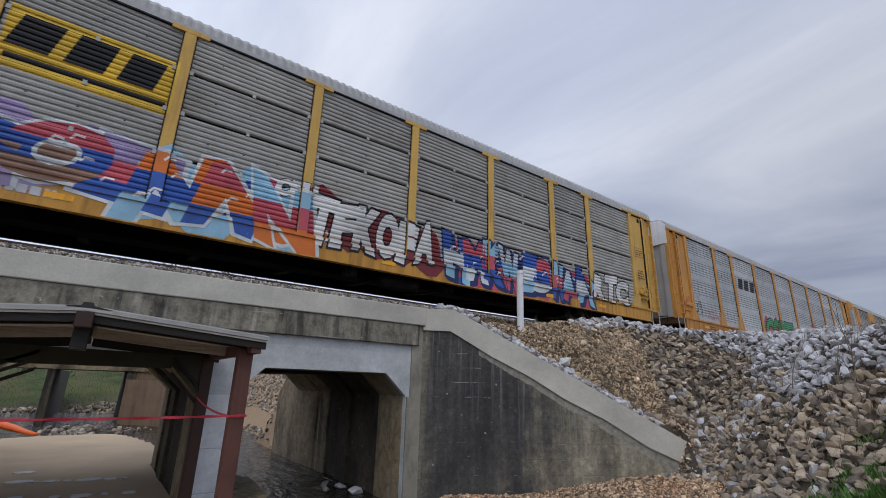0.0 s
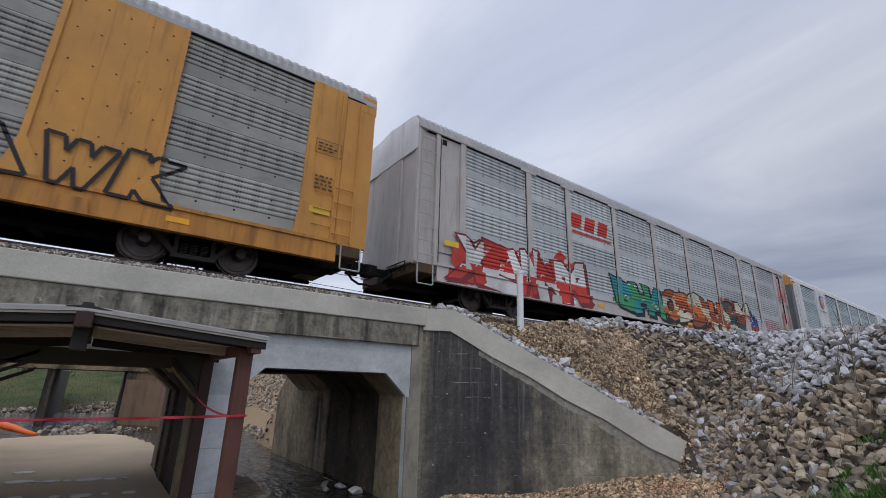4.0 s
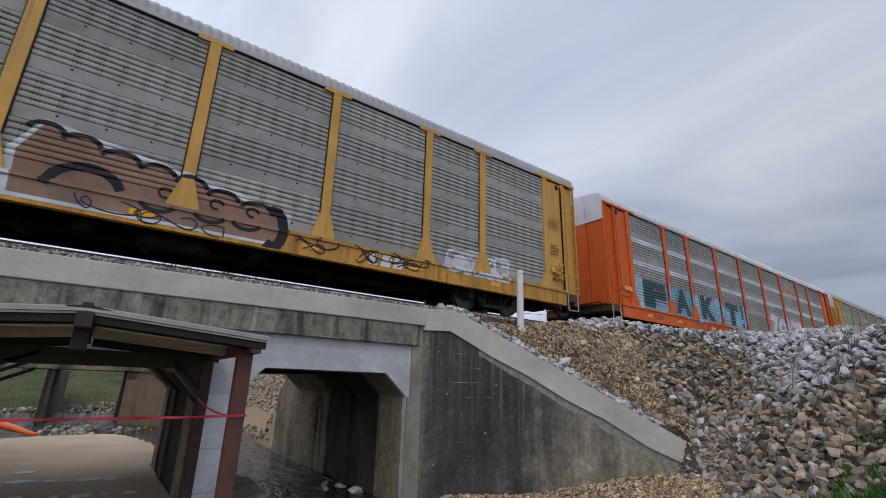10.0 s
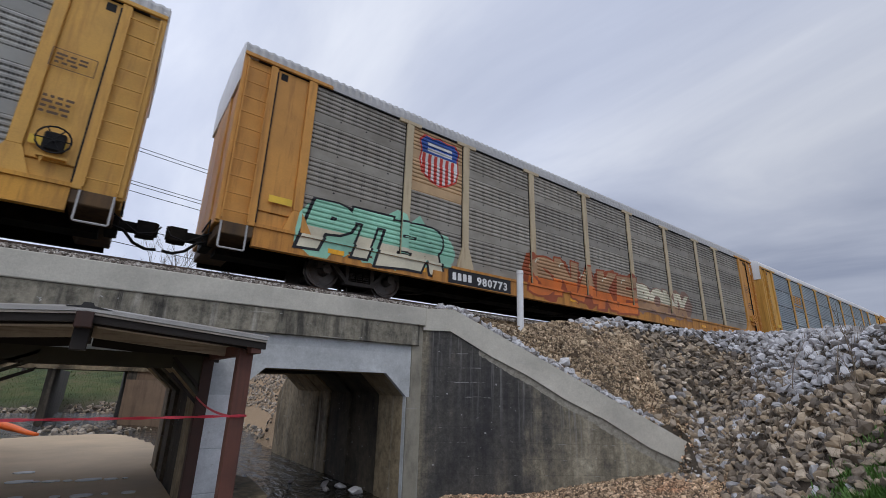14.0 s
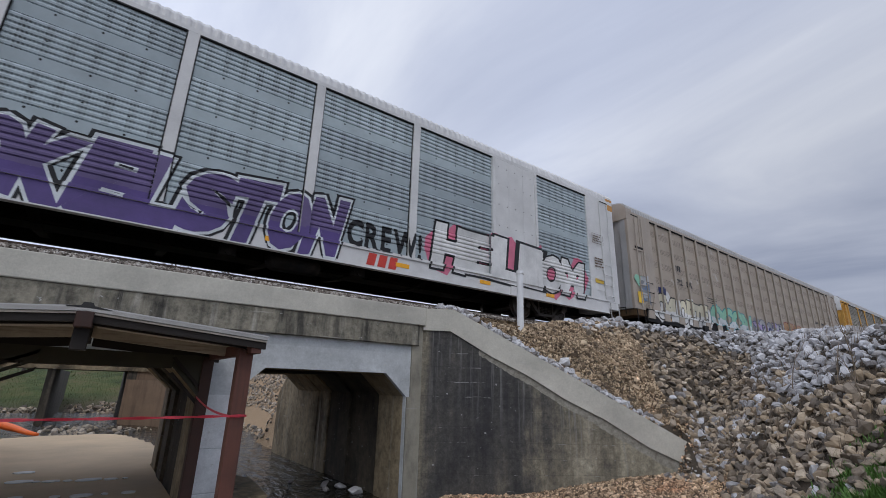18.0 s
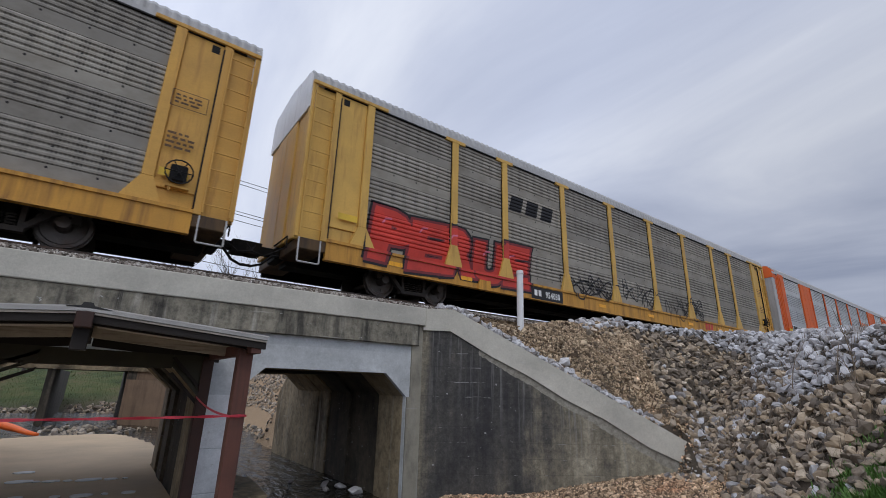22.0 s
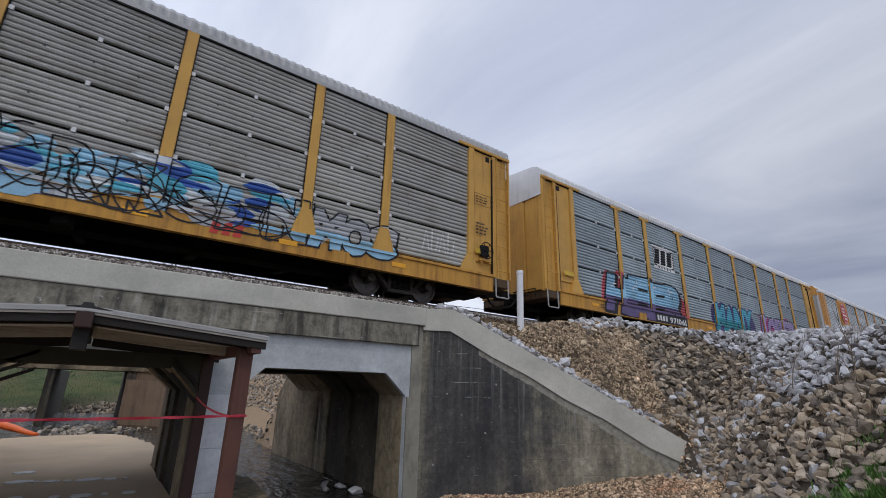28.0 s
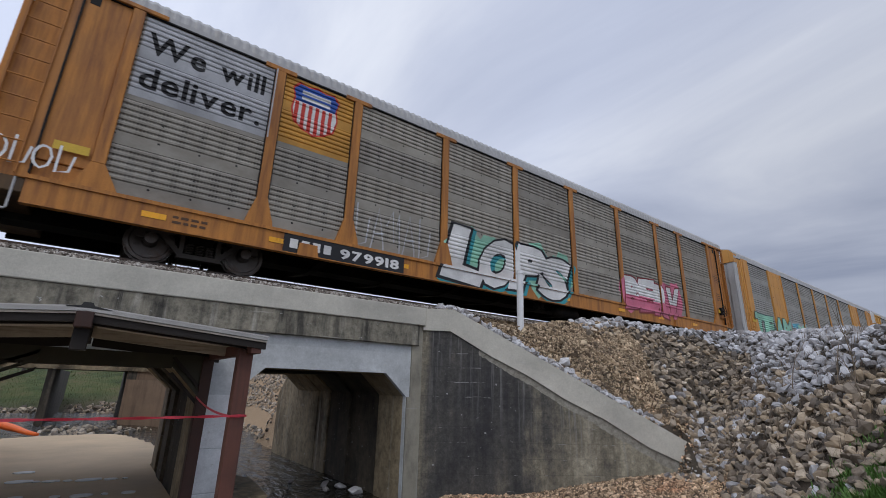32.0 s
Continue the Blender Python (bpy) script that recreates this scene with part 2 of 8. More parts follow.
def wing_mat():
    """Soot-black cast wall: bare pale edge, spalled strip under the coping, tan low end, lime runs and pour joints."""
    m, nt, bsdf = node_mat("blackened_wing_concrete")
    co = nt.nodes.new("ShaderNodeTexCoord").outputs["Object"]
    sep = nt.nodes.new("ShaderNodeSeparateXYZ")
    nt.links.new(co, sep.inputs[0])
    x, z = sep.outputs[0], sep.outputs[2]
    top = math_node(nt, "SUBTRACT", 3.66, math_node(nt, "MULTIPLY", math_node(nt, "MAXIMUM", math_node(nt, "SUBTRACT", x, 0.7), 0.0), 0.545))
    below = math_node(nt, "SUBTRACT", top, z)
    big = noise_node(nt, co, 0.9, 7, 0.68, (1.0, 1.0, 0.8))
    mid = noise_node(nt, co, 3.2, 7, 0.72, (1.0, 1.0, 0.7))
    wander = math_node(nt, "MULTIPLY", math_node(nt, "SUBTRACT", mid, 0.5), 1.3)
    runs = noise_node(nt, co, 1.9, 6, 0.62, (2.6, 1.0, 0.16))
    # how bare the face is: the left edge and the low end are pale, soot lies between
    left = ramp_node(nt, [(0.0, (1.0,) * 3), (0.10, (0.7,) * 3), (0.16, (0.0,) * 3)], math_node(nt, "ADD", math_node(nt, "DIVIDE", math_node(nt, "ADD", x, 0.5), 5.0), math_node(nt, "MULTIPLY", wander, 0.10)))
    low_end = ramp_node(nt, [(0.33, (0.0,) * 3), (0.45, (0.6,) * 3), (0.8, (1.0,) * 3)], math_node(nt, "ADD", math_node(nt, "DIVIDE", x, 6.5), math_node(nt, "MULTIPLY", wander, 0.14)))
    foot = ramp_node(nt, [(0.0, (0.7,) * 3), (0.35, (0.45,) * 3), (0.6, (0.0,) * 3)], math_node(nt, "ADD", math_node(nt, "DIVIDE", z, 2.0), math_node(nt, "MULTIPLY", wander, 0.15)))
    f = math_node(nt, "MULTIPLY", big, 0.55)
    for term, w in ((left, 0.36), (low_end, 0.34), (foot, 0.05), (runs, 0.42), (mid, 0.22)):
        f = math_node(nt, "ADD", f, math_node(nt, "MULTIPLY", term, w))
    col = ramp_node(nt, [(0.44, (0.033, 0.032, 0.034)), (0.60, (0.076, 0.072, 0.065)), (0.73, (0.18, 0.160, 0.120)), (0.89, (0.37, 0.335, 0.25)), (1.0, (0.50, 0.465, 0.375))], math_node(nt, "MULTIPLY", f, 0.88))
    fine = noise_node(nt, co, 11.0, 8, 0.78)
    col = mix_node(nt, 0.8, col, ramp_node(nt, [(0.34, (0.5,) * 3), (0.5, (0.95,) * 3), (0.66, (1.45,) * 3)], fine), "MULTIPLY")
    # lime runs from the coping
    thin = noise_node(nt, co, 3.4, 5, 0.6, (3.0, 1.0, 0.09))
    reach = ramp_node(nt, [(0.05, (0.8,) * 3), (0.75, (0.0,) * 3)], math_node(nt, "ADD", math_node(nt, "DIVIDE", below, 2.4), math_node(nt, "MULTIPLY", wander, 0.2)))
    col = mix_node(nt, math_node(nt, "MULTIPLY", ramp_node(nt, [(0.56, (0, 0, 0)), (0.66, (0.7,) * 3)], thin), reach), col, (0.27, 0.27, 0.26))
    # pour joints, dark with patches of white lime
    wob = math_node(nt, "ADD", z, math_node(nt, "MULTIPLY", noise_node(nt, co, 1.4, 3, 0.5), 0.07))
    joint = math_node(nt, "LESS_THAN", math_node(nt, "PINGPONG", wob, 0.16), 0.006)
    col = mix_node(nt, math_node(nt, "MULTIPLY", joint, math_node(nt, "MULTIPLY", mid, 0.5)), col, (0.02, 0.02, 0.02))
    lime = math_node(nt, "LESS_THAN", math_node(nt, "PINGPONG", math_node(nt, "ADD", wob, 0.012), 0.16), 0.008)
    gate = ramp_node(nt, [(0.55, (0, 0, 0)), (0.63, (0.7,) * 3)], noise_node(nt, co, 1.7, 5, 0.7, (1, 1, 3)))
    col = mix_node(nt, math_node(nt, "MULTIPLY", lime, gate), col, (0.36, 0.36, 0.35))
    spots = noise_node(nt, co, 8.0, 4, 0.6, (1, 1, 1.4))
    col = mix_node(nt, ramp_node(nt, [(0.70, (0, 0, 0)), (0.73, (0.7,) * 3)], spots), col, (0.45, 0.45, 0.44))
    # spalled bare strip with a ragged edge
    ragged = math_node(nt, "ADD", below, math_node(nt, "MULTIPLY", wander, 0.16))
    col = mix_node(nt, math_node(nt, "MULTIPLY", math_node(nt, "LESS_THAN", ragged, 0.20), math_node(nt, "GREATER_THAN", x, 1.3)), col, ramp_node(nt, [(0.35, (0.17, 0.155, 0.125)), (0.6, (0.34, 0.325, 0.28))], fine))
    nt.links.new(col, bsdf.inputs["Base Color"])
    bsdf.inputs["Roughness"].default_value = 0.85
    bump_node(nt, bsdf, fine, 0.4, 0.02)
    return m


M_WING_WALL = wing_mat()


def ground_mat():
    m, nt, bsdf = node_mat("earth_and_grit")
    co = nt.nodes.new("ShaderNodeNewGeometry").outputs["Position"]
    n1 = noise_node(nt, co, 0.5, 6, 0.6)
    col = ramp_node(nt, [(0.3, (0.055, 0.042, 0.030)), (0.5, (0.09, 0.07, 0.049)), (0.7, (0.13, 0.105, 0.076))], n1)
    n2 = noise_node(nt, co, 14, 5, 0.75)
    col = mix_node(nt, 0.8, col, ramp_node(nt, [(0.3, (0.45,) * 3), (0.65, (1.0,) * 3)], n2), "MULTIPLY")
    sep = nt.nodes.new("ShaderNodeSeparateXYZ")
    nt.links.new(co, sep.inputs[0])
    away = math_node(nt, "DIVIDE", sep.outputs[1], 100.0)
    n3 = noise_node(nt, co, 0.35, 5, 0.6)
    sandy = ramp_node(nt, [(0.15, (0, 0, 0)), (0.17, (0.85,) * 3), (0.36, (0.85,) * 3), (0.38, (0, 0, 0))], away)
    col = mix_node(nt, sandy, col, ramp_node(nt, [(0.3, (0.30, 0.19, 0.11)), (0.6, (0.50, 0.36, 0.22))], n2))
    green = ramp_node(nt, [(0.43, (0, 0, 0)), (0.48, (1.0,) * 3)], away)
    n4 = noise_node(nt, co, 1.1, 7, 0.75)
    col = mix_node(nt, green, col, ramp_node(nt, [(0.34, (0.025, 0.035, 0.010)), (0.46, (0.055, 0.085, 0.020)), (0.55, (0.10, 0.105, 0.035)), (0.66, (0.15, 0.105, 0.055))], mix_node(nt, 0.5, n3, n4)))
    nt.links.new(col, bsdf.inputs["Base Color"])
    bsdf.inputs["Roughness"].default_value = 0.95
    bump_node(nt, bsdf, n2, 0.8, 0.04)
    return m


M_GROUND = ground_mat()


def water_mat():
    m, nt, bsdf = node_mat("shallow_creek_water")
    co = nt.nodes.new("ShaderNodeNewGeometry").outputs["Position"]
    bsdf.inputs["Base Color"].default_value = (0.02, 0.019, 0.013, 1)
    bsdf.inputs["Roughness"].default_value = 0.02
    bsdf.inputs["IOR"].default_value = 1.33
    n1 = noise_node(nt, co, 2.4, 4, 0.6, (1.0, 0.6, 1.0))
    bump_node(nt, bsdf, n1, 1.0, 0.30)
    return m


M_WATER = water_mat()

# ---------------------------------------------------------------- letter shapes (built-in font)
GLYPHS = {}


def make_glyphs(chars, offset):
    for ch in chars:
        cu = bpy.data.curves.new("glyph", "FONT")
        cu.body = ch
        cu.size = 1.0
        cu.offset = offset
        cu.resolution_u = 3
        ob = bpy.data.objects.new("glyph", cu)
        scene.collection.objects.link(ob)
        dg = bpy.context.evaluated_depsgraph_get()
        me = bpy.data.meshes.new_from_object(ob.evaluated_get(dg))
        me.calc_loop_triangles()
        vs = [(v.co.x, v.co.y) for v in me.vertices]
        GLYPHS[ch, offset] = [[vs[i] for i in t.vertices] for t in me.loop_triangles]
        bpy.data.objects.remove(ob)
        bpy.data.curves.remove(cu)
        bpy.data.meshes.remove(me)


LETTERS = "ABCDEFGHIJKLMNOPRSTUVWXYZ!0123456789."
make_glyphs(LETTERS, 0.035)
make_glyphs(LETTERS[:26], 0.115)
make_glyphs(LETTERS[:26], 0.075)
make_glyphs("Wewildvr.BUILDNGAMERC", 0.02)


def glyph_box(ch, offset):
    xs = [p[0] for t in GLYPHS[ch, offset] for p in t]
    zs = [p[1] for t in GLYPHS[ch, offset] for p in t]
    return min(xs), max(xs), min(zs), max(zs)


def line_of_text(text, offset, x0, x1, z0, z1):
    """Triangles of a line of plain text filling the box from z0 (baseline) to z1 (capital height)."""
    pen, tris = 0.0, []
    cap = 0.73
    for ch in text:
        if ch == " ":
            pen += 0.34
            continue
        a, b, _, _ = glyph_box(ch, offset)
        tris += [[(p[0] - a + pen, p[1]) for p in t] for t in GLYPHS[ch, offset]]
        pen += b - a + 0.085
    sx, sz = (x1 - x0) / (pen - 0.085), (z1 - z0) / cap
    return [[(x0 + p[0] * sx, z0 + p[1] * sz) for p in t] for t in tris]
from mathutils import bvhtree

# ---------------------------------------------------------------- mesh helpers
def obj(name, bm, material, parent=None, label="", smooth=False):
    me = bpy.data.meshes.new(name)
    bm.normal_update()
    bm.to_mesh(me)
    bm.free()
    if material:
        me.materials.append(material)
    if smooth:
        me.polygons.foreach_set("use_smooth", [True] * len(me.polygons))
    ob = new(name, me)
    if parent:
        ob.parent = parent
    if label:
        ob["label"] = label
    return ob


def part(name, bm, material, parent, label="", smooth=False):
    return obj(name, bm, material, parent, label, smooth)


MESHES = {}


def shared(name, key, build, material, parent, at=(0, 0, 0), label="", smooth=False, turn=None):
    """A part on a mesh that all alike parts share."""
    k = (key, material.name)
    if k not in MESHES:
        bm = build()
        bm.normal_update()
        me = bpy.data.meshes.new(name)
        bm.to_mesh(me)
        bm.free()
        me.materials.append(material)
        if smooth:
            me.polygons.foreach_set("use_smooth", [True] * len(me.polygons))
        MESHES[k] = me
    ob = new(name, MESHES[k])
    ob.parent = parent
    ob.matrix_basis = Matrix.Translation(at) @ turn if turn else Matrix.Translation(at)
    if label:
        ob["label"] = label
    return ob


def box(bm, x0, x1, y0, y1, z0, z1, bevel=0.0):
    vs = [bm.verts.new(p) for p in ((x0, y0, z0), (x1, y0, z0), (x1, y1, z0), (x0, y1, z0), (x0, y0, z1), (x1, y0, z1), (x1, y1, z1), (x0, y1, z1))]
    fs = [bm.faces.new([vs[i] for i in f]) for f in ((3, 2, 1, 0), (4, 5, 6, 7), (0, 1, 5, 4), (1, 2, 6, 5), (2, 3, 7, 6), (3, 0, 4, 7))]
    if bevel:
        es = {e for f in fs for e in f.edges}
        bmesh.ops.bevel(bm, geom=list(es), offset=bevel, segments=1, affect="EDGES")
    return bm


def a_box(x0, x1, y0, y1, z0, z1, bevel=0.0):
    return box(bmesh.new(), x0, x1, y0, y1, z0, z1, bevel)


def prism(bm, outline, axis, lo, hi):
    """Extrude an outline. axis 'y': outline is (x, z); 'x': (y, z); 'z': (x, y)."""
    def at(p, d):
        return {"x": (d, p[0], p[1]), "y": (p[0], d, p[1]), "z": (p[0], p[1], d)}[axis]
    a = [bm.verts.new(at(p, lo)) for p in outline]
    b = [bm.verts.new(at(p, hi)) for p in outline]
    fs = [bm.faces.new(a), bm.faces.new(b[::-1])]
    n = len(outline)
    for i in range(n):
        fs.append(bm.faces.new((a[i], b[i], b[(i + 1) % n], a[(i + 1) % n])))
    bmesh.ops.recalc_face_normals(bm, faces=fs)
    return bm


def a_prism(outline, axis, lo, hi):
    return prism(bmesh.new(), outline, axis, lo, hi)


def rod(bm, p0, p1, r, n=8):
    p0, p1 = Vector(p0), Vector(p1)
    d = p1 - p0
    q = d.to_track_quat("Z", "Y").to_matrix().to_4x4()
    m = Matrix.Translation((p0 + p1) / 2) @ q
    bmesh.ops.create_cone(bm, cap_ends=True, segments=n, radius1=r, radius2=r, depth=d.length, matrix=m)
    return bm


def pipe(bm, pts, r, n=6):
    """A bent round bar through the points."""
    pts = [Vector(p) for p in pts]
    rings = []
    for i, p in enumerate(pts):
        d = (pts[min(i + 1, len(pts) - 1)] - pts[max(i - 1, 0)]).normalized()
        q = d.to_track_quat("Z", "Y")
        rr = r[i] if isinstance(r, (list, tuple)) else r
        rings.append([bm.verts.new(p + q @ Vector((math.cos(a) * rr, math.sin(a) * rr, 0))) for a in (2 * math.pi * j / n for j in range(n))])
    for a, b in zip(rings, rings[1:]):
        for j in range(n):
            bm.faces.new((a[j], a[(j + 1) % n], b[(j + 1) % n], b[j]))
    bm.faces.new(rings[0][::-1])
    bm.faces.new(rings[-1])
    return bm


# Stones: a few hull shapes, strewn as one mesh or as single pieces.
def stone_shapes(count, seed, points, low, axes=(0.52, 0.39, 0.24)):
    rnd = random.Random(seed)
    shapes = []
    for _ in range(count):
        bm = bmesh.new()
        ax = (axes[0], axes[1] * rnd.uniform(0.75, 1.2), axes[2] * rnd.uniform(0.7, 1.35))
        for _ in range(points):
            v = Vector((rnd.gauss(0, 1), rnd.gauss(0, 1), rnd.gauss(0, 1))).normalized()
            f = (abs(v.x) ** 3 + abs(v.y) ** 3 + abs(v.z) ** 3) ** (-1 / 3) * rnd.uniform(low, 1.06)
            bm.verts.new((v.x * f * ax[0], v.y * f * ax[1], v.z * f * ax[2]))
        for _ in range(2):
            bmesh.ops.convex_hull(bm, input=bm.verts)
            for v in [v for v in bm.verts if not v.link_faces]:
                bm.verts.remove(v)
            bmesh.ops.remove_doubles(bm, verts=bm.verts, dist=0.09)
        bmesh.ops.convex_hull(bm, input=bm.verts)
        for v in [v for v in bm.verts if not v.link_faces]:
            bm.verts.remove(v)
        bmesh.ops.triangulate(bm, faces=bm.faces)
        bm.verts.index_update()
        shapes.append((np.array([v.co[:] for v in bm.verts]), np.array([[v.index for v in f.verts] for f in bm.faces])))
        bm.free()
    return shapes


SHAPES = stone_shapes(18, 5, 18, 0.80)
CHIPS = stone_shapes(12, 6, 11, 0.75, (0.46, 0.42, 0.36))


def turns(rng, n):
    # any heading, tilted out of the flat by some tens of degrees
    q = rng.normal(size=(n, 4)) * np.array([1.0, 0.42, 0.42, 1.0])
    q /= np.linalg.norm(q, axis=1)[:, None]
    w, x, y, z = q.T
    return np.stack([1 - 2 * (y * y + z * z), 2 * (x * y - z * w), 2 * (x * z + y * w), 2 * (x * y + z * w), 1 - 2 * (x * x + z * z), 2 * (y * z - x * w),
                     2 * (x * z - y * w), 2 * (y * z + x * w), 1 - 2 * (x * x + y * y)], 1).reshape(-1, 3, 3)


def strewn(name, places, sizes, material, seed, flat=0.0, shapes=None):
    """Many stones joined in one mesh."""
    rng = np.random.default_rng(seed)
    V, F, base = [], [], 0
    rot = turns(rng, len(places))
    shapes = shapes or SHAPES
    kind = rng.integers(0, len(shapes), len(places))
    for k, (sv, sf) in enumerate(shapes):
        ids = np.nonzero(kind == k)[0]
        if not len(ids):
            continue
        v = np.einsum("nij,vj->nvi", rot[ids], sv) * sizes[ids][:, None, None]
        v[:, :, 2] *= 1 - flat
        v += places[ids][:, None, :]
        f = sf[None] + (base + np.arange(len(ids)) * len(sv))[:, None, None]
        V.append(v.reshape(-1, 3))
        F.append(f.reshape(-1, 3))
        base += len(ids) * len(sv)
    V, F = np.concatenate(V), np.concatenate(F)
    me = bpy.data.meshes.new(name)
    me.vertices.add(len(V))
    me.vertices.foreach_set("co", V.ravel())
    me.loops.add(len(F) * 3)
    me.loops.foreach_set("vertex_index", F.ravel())
    me.polygons.add(len(F))
    me.polygons.foreach_set("loop_start", np.arange(0, len(F) * 3, 3))
    me.update(calc_edges=True)
    me.polygons.foreach_set("use_smooth", np.zeros(len(F), dtype=bool))
    me.materials.append(material)
    return new(name, me)


STONE_MESH = {}


def single_stones(name, places, sizes, material, parent, seed):
    """Stones as pieces of their own, on shared meshes."""
    rng = np.random.default_rng(seed)
    rot = turns(rng, len(places))
    for i, (p, s) in enumerate(zip(places, sizes)):
        k = (int(rng.integers(0, len(SHAPES))), material.name)
        if k not in STONE_MESH:
            me = bpy.data.meshes.new(name)
            me.from_pydata([tuple(v) for v in SHAPES[k[0]][0]], [], [tuple(int(a) for a in f) for f in SHAPES[k[0]][1]])
            me.materials.append(material)
            STONE_MESH[k] = me
        ob = new(name, STONE_MESH[k])
        ob.parent = parent
        ob.matrix_basis = Matrix.Translation(p) @ Matrix(rot[i].tolist()).to_4x4() @ Matrix.Scale(float(s), 4)


# ---------------------------------------------------------------- ground
CREST = [(5.9, 8.84, 4.15), (7.4, 8.7, 4.15), (8.9, 8.62, 3.98), (10.75, 8.6, 4.30), (13.5, 8.5, 4.55), (16.0, 7.9, 4.50), (16.9, 6.9, 4.35), (16.0, 5.4, 4.10), (14.3, 4.2, 3.94), (12.6, 2.7, 3.70), (11.8, 1.95, 3.62), (11.0, 0.5, 3.60), (10.4, -4.0, 3.4)]
RING = [c[:2] for c in CREST] + [(10.4, -4000.0), (4000.0, -4000.0), (4000.0, 4000.0), (5.9, 4000.0)]
CREST_LOOP = list(zip(RING, RING[1:] + RING[:1]))
WING_A, WING_B = Vector((5.93, 8.84)), Vector((11.12, 5.60))


def crest_drop(x, y):
    """Distance outside the crest of the bank (negative inside), and the crest's height there."""
    best, zc = 1e9, 0
    p = Vector((x, y))
    inside = False
    for (x0, y0), (x1, y1) in CREST_LOOP:
        if (y0 > y) != (y1 > y) and x < x0 + (x1 - x0) * (y - y0) / (y1 - y0):
            inside = not inside
    for (x0, y0, z0), (x1, y1, z1) in zip(CREST, CREST[1:]):
        a, b = Vector((x0, y0)), Vector((x1, y1))
        t = max(0.0, min(1.0, (p - a).dot(b - a) / (b - a).length_squared))
        d = (p - (a + (b - a) * t)).length
        if d < best:
            best, zc = d, z0 + (z1 - z0) * t
    return (-best if inside else best), zc


def smooth(a, b, x):
    t = max(0.0, min(1.0, (x - a) / (b - a)))
    return t * t * (3 - 2 * t)


def wing_side(x, y):
    """Positive behind the wing wall (in the bank), negative in front of it."""
    d = (WING_B - WING_A).normalized()
    return (x - WING_A.x) * -d.y + (y - WING_A.y) * d.x


def near_ground(x, y):
    """Low ground in front of the bridge: creek bed, gravel bar and grassy edge."""
    bed = -0.45
    sand = 0.32
    z = sand + (bed - sand) * smooth(1.2, 2.1, x)
    z = z + (0.20 - z) * smooth(5.2, 6.6, x + 0.12 * (8.8 - y))
    z = z + (0.68 - z) * smooth(7.4, 11.0, x)
    if y < 5.0:
        z = z + (0.85 - z) * smooth(5.0, 1.5, y)
    z = z + (1.05 - z) * smooth(7.5, 9.5, x) * smooth(4.6, 2.4, y)
    return z


def coping_top(x, y):
    """Height of the coping at the foot of the perpendicular from (x, y)."""
    d = (WING_B - WING_A).normalized()
    t = (Vector((x, y)) - WING_A).dot(d)
    return 4.17 - max(0.0, t - 0.7) * 0.523


def ground_z(x, y):
    n = noise.noise(Vector((x * 0.35, y * 0.35, 0))) * 0.12
    if y < 9.02:
        low = near_ground(x, y) + n * 0.5
        if x < 5.9:
            return low if x > -3.2 else low + (4.0 - low) * smooth(-3.0, -7.0, x) * smooth(5.0, 8.8, y)
        d, zc = crest_drop(x, y)
        bank = max(low, zc - 0.97 * d + n) if d > 0 else zc + n * 0.4
        ws = wing_side(x, y)
        if ws < 0.25 and x < 11.15:
            return low + (bank - low) * smooth(5.3, 4.3, y)
        along = (Vector((x, y)) - WING_A).dot((WING_B - WING_A).normalized())
        if 0 < ws < 1.5 and 0 < along < 6.3:
            bank += (coping_top(x, y) + 0.03 - bank) * smooth(1.5, 0.45, ws) * smooth(6.3, 5.6, along)
        return bank
    if y <= 14.05:
        if -2.4 < x < 5.8:
            bed = -0.45 if x > 1.7 else 0.30
            return bed
        top = 4.40 if 9.5 < y < 13.5 else 4.25
        if x > 5.8 and y < 9.4:
            return crest_drop(x, y)[1]
        return top
    # downstream side
    z = -0.4 + 0.72 * smooth(1.9, 1.2, x) * smooth(24.0, 22.5, y)
    right = smooth(5.75, 11.0, x + 0.02 * (y - 18)) * 4.4
    left = smooth(-4.5, -11.0, x) * 4.2
    end = smooth(39, 58, y + 0.35 * x) * 3.6
    z = max(z, -0.4 + right, -0.4 + left, -0.4 + end)
    bank = 4.3 - (y - 14.05) * 0.6
    if x > 5.8 or x < -2.4:
        z = max(z, bank)
    return z + n * 0.5


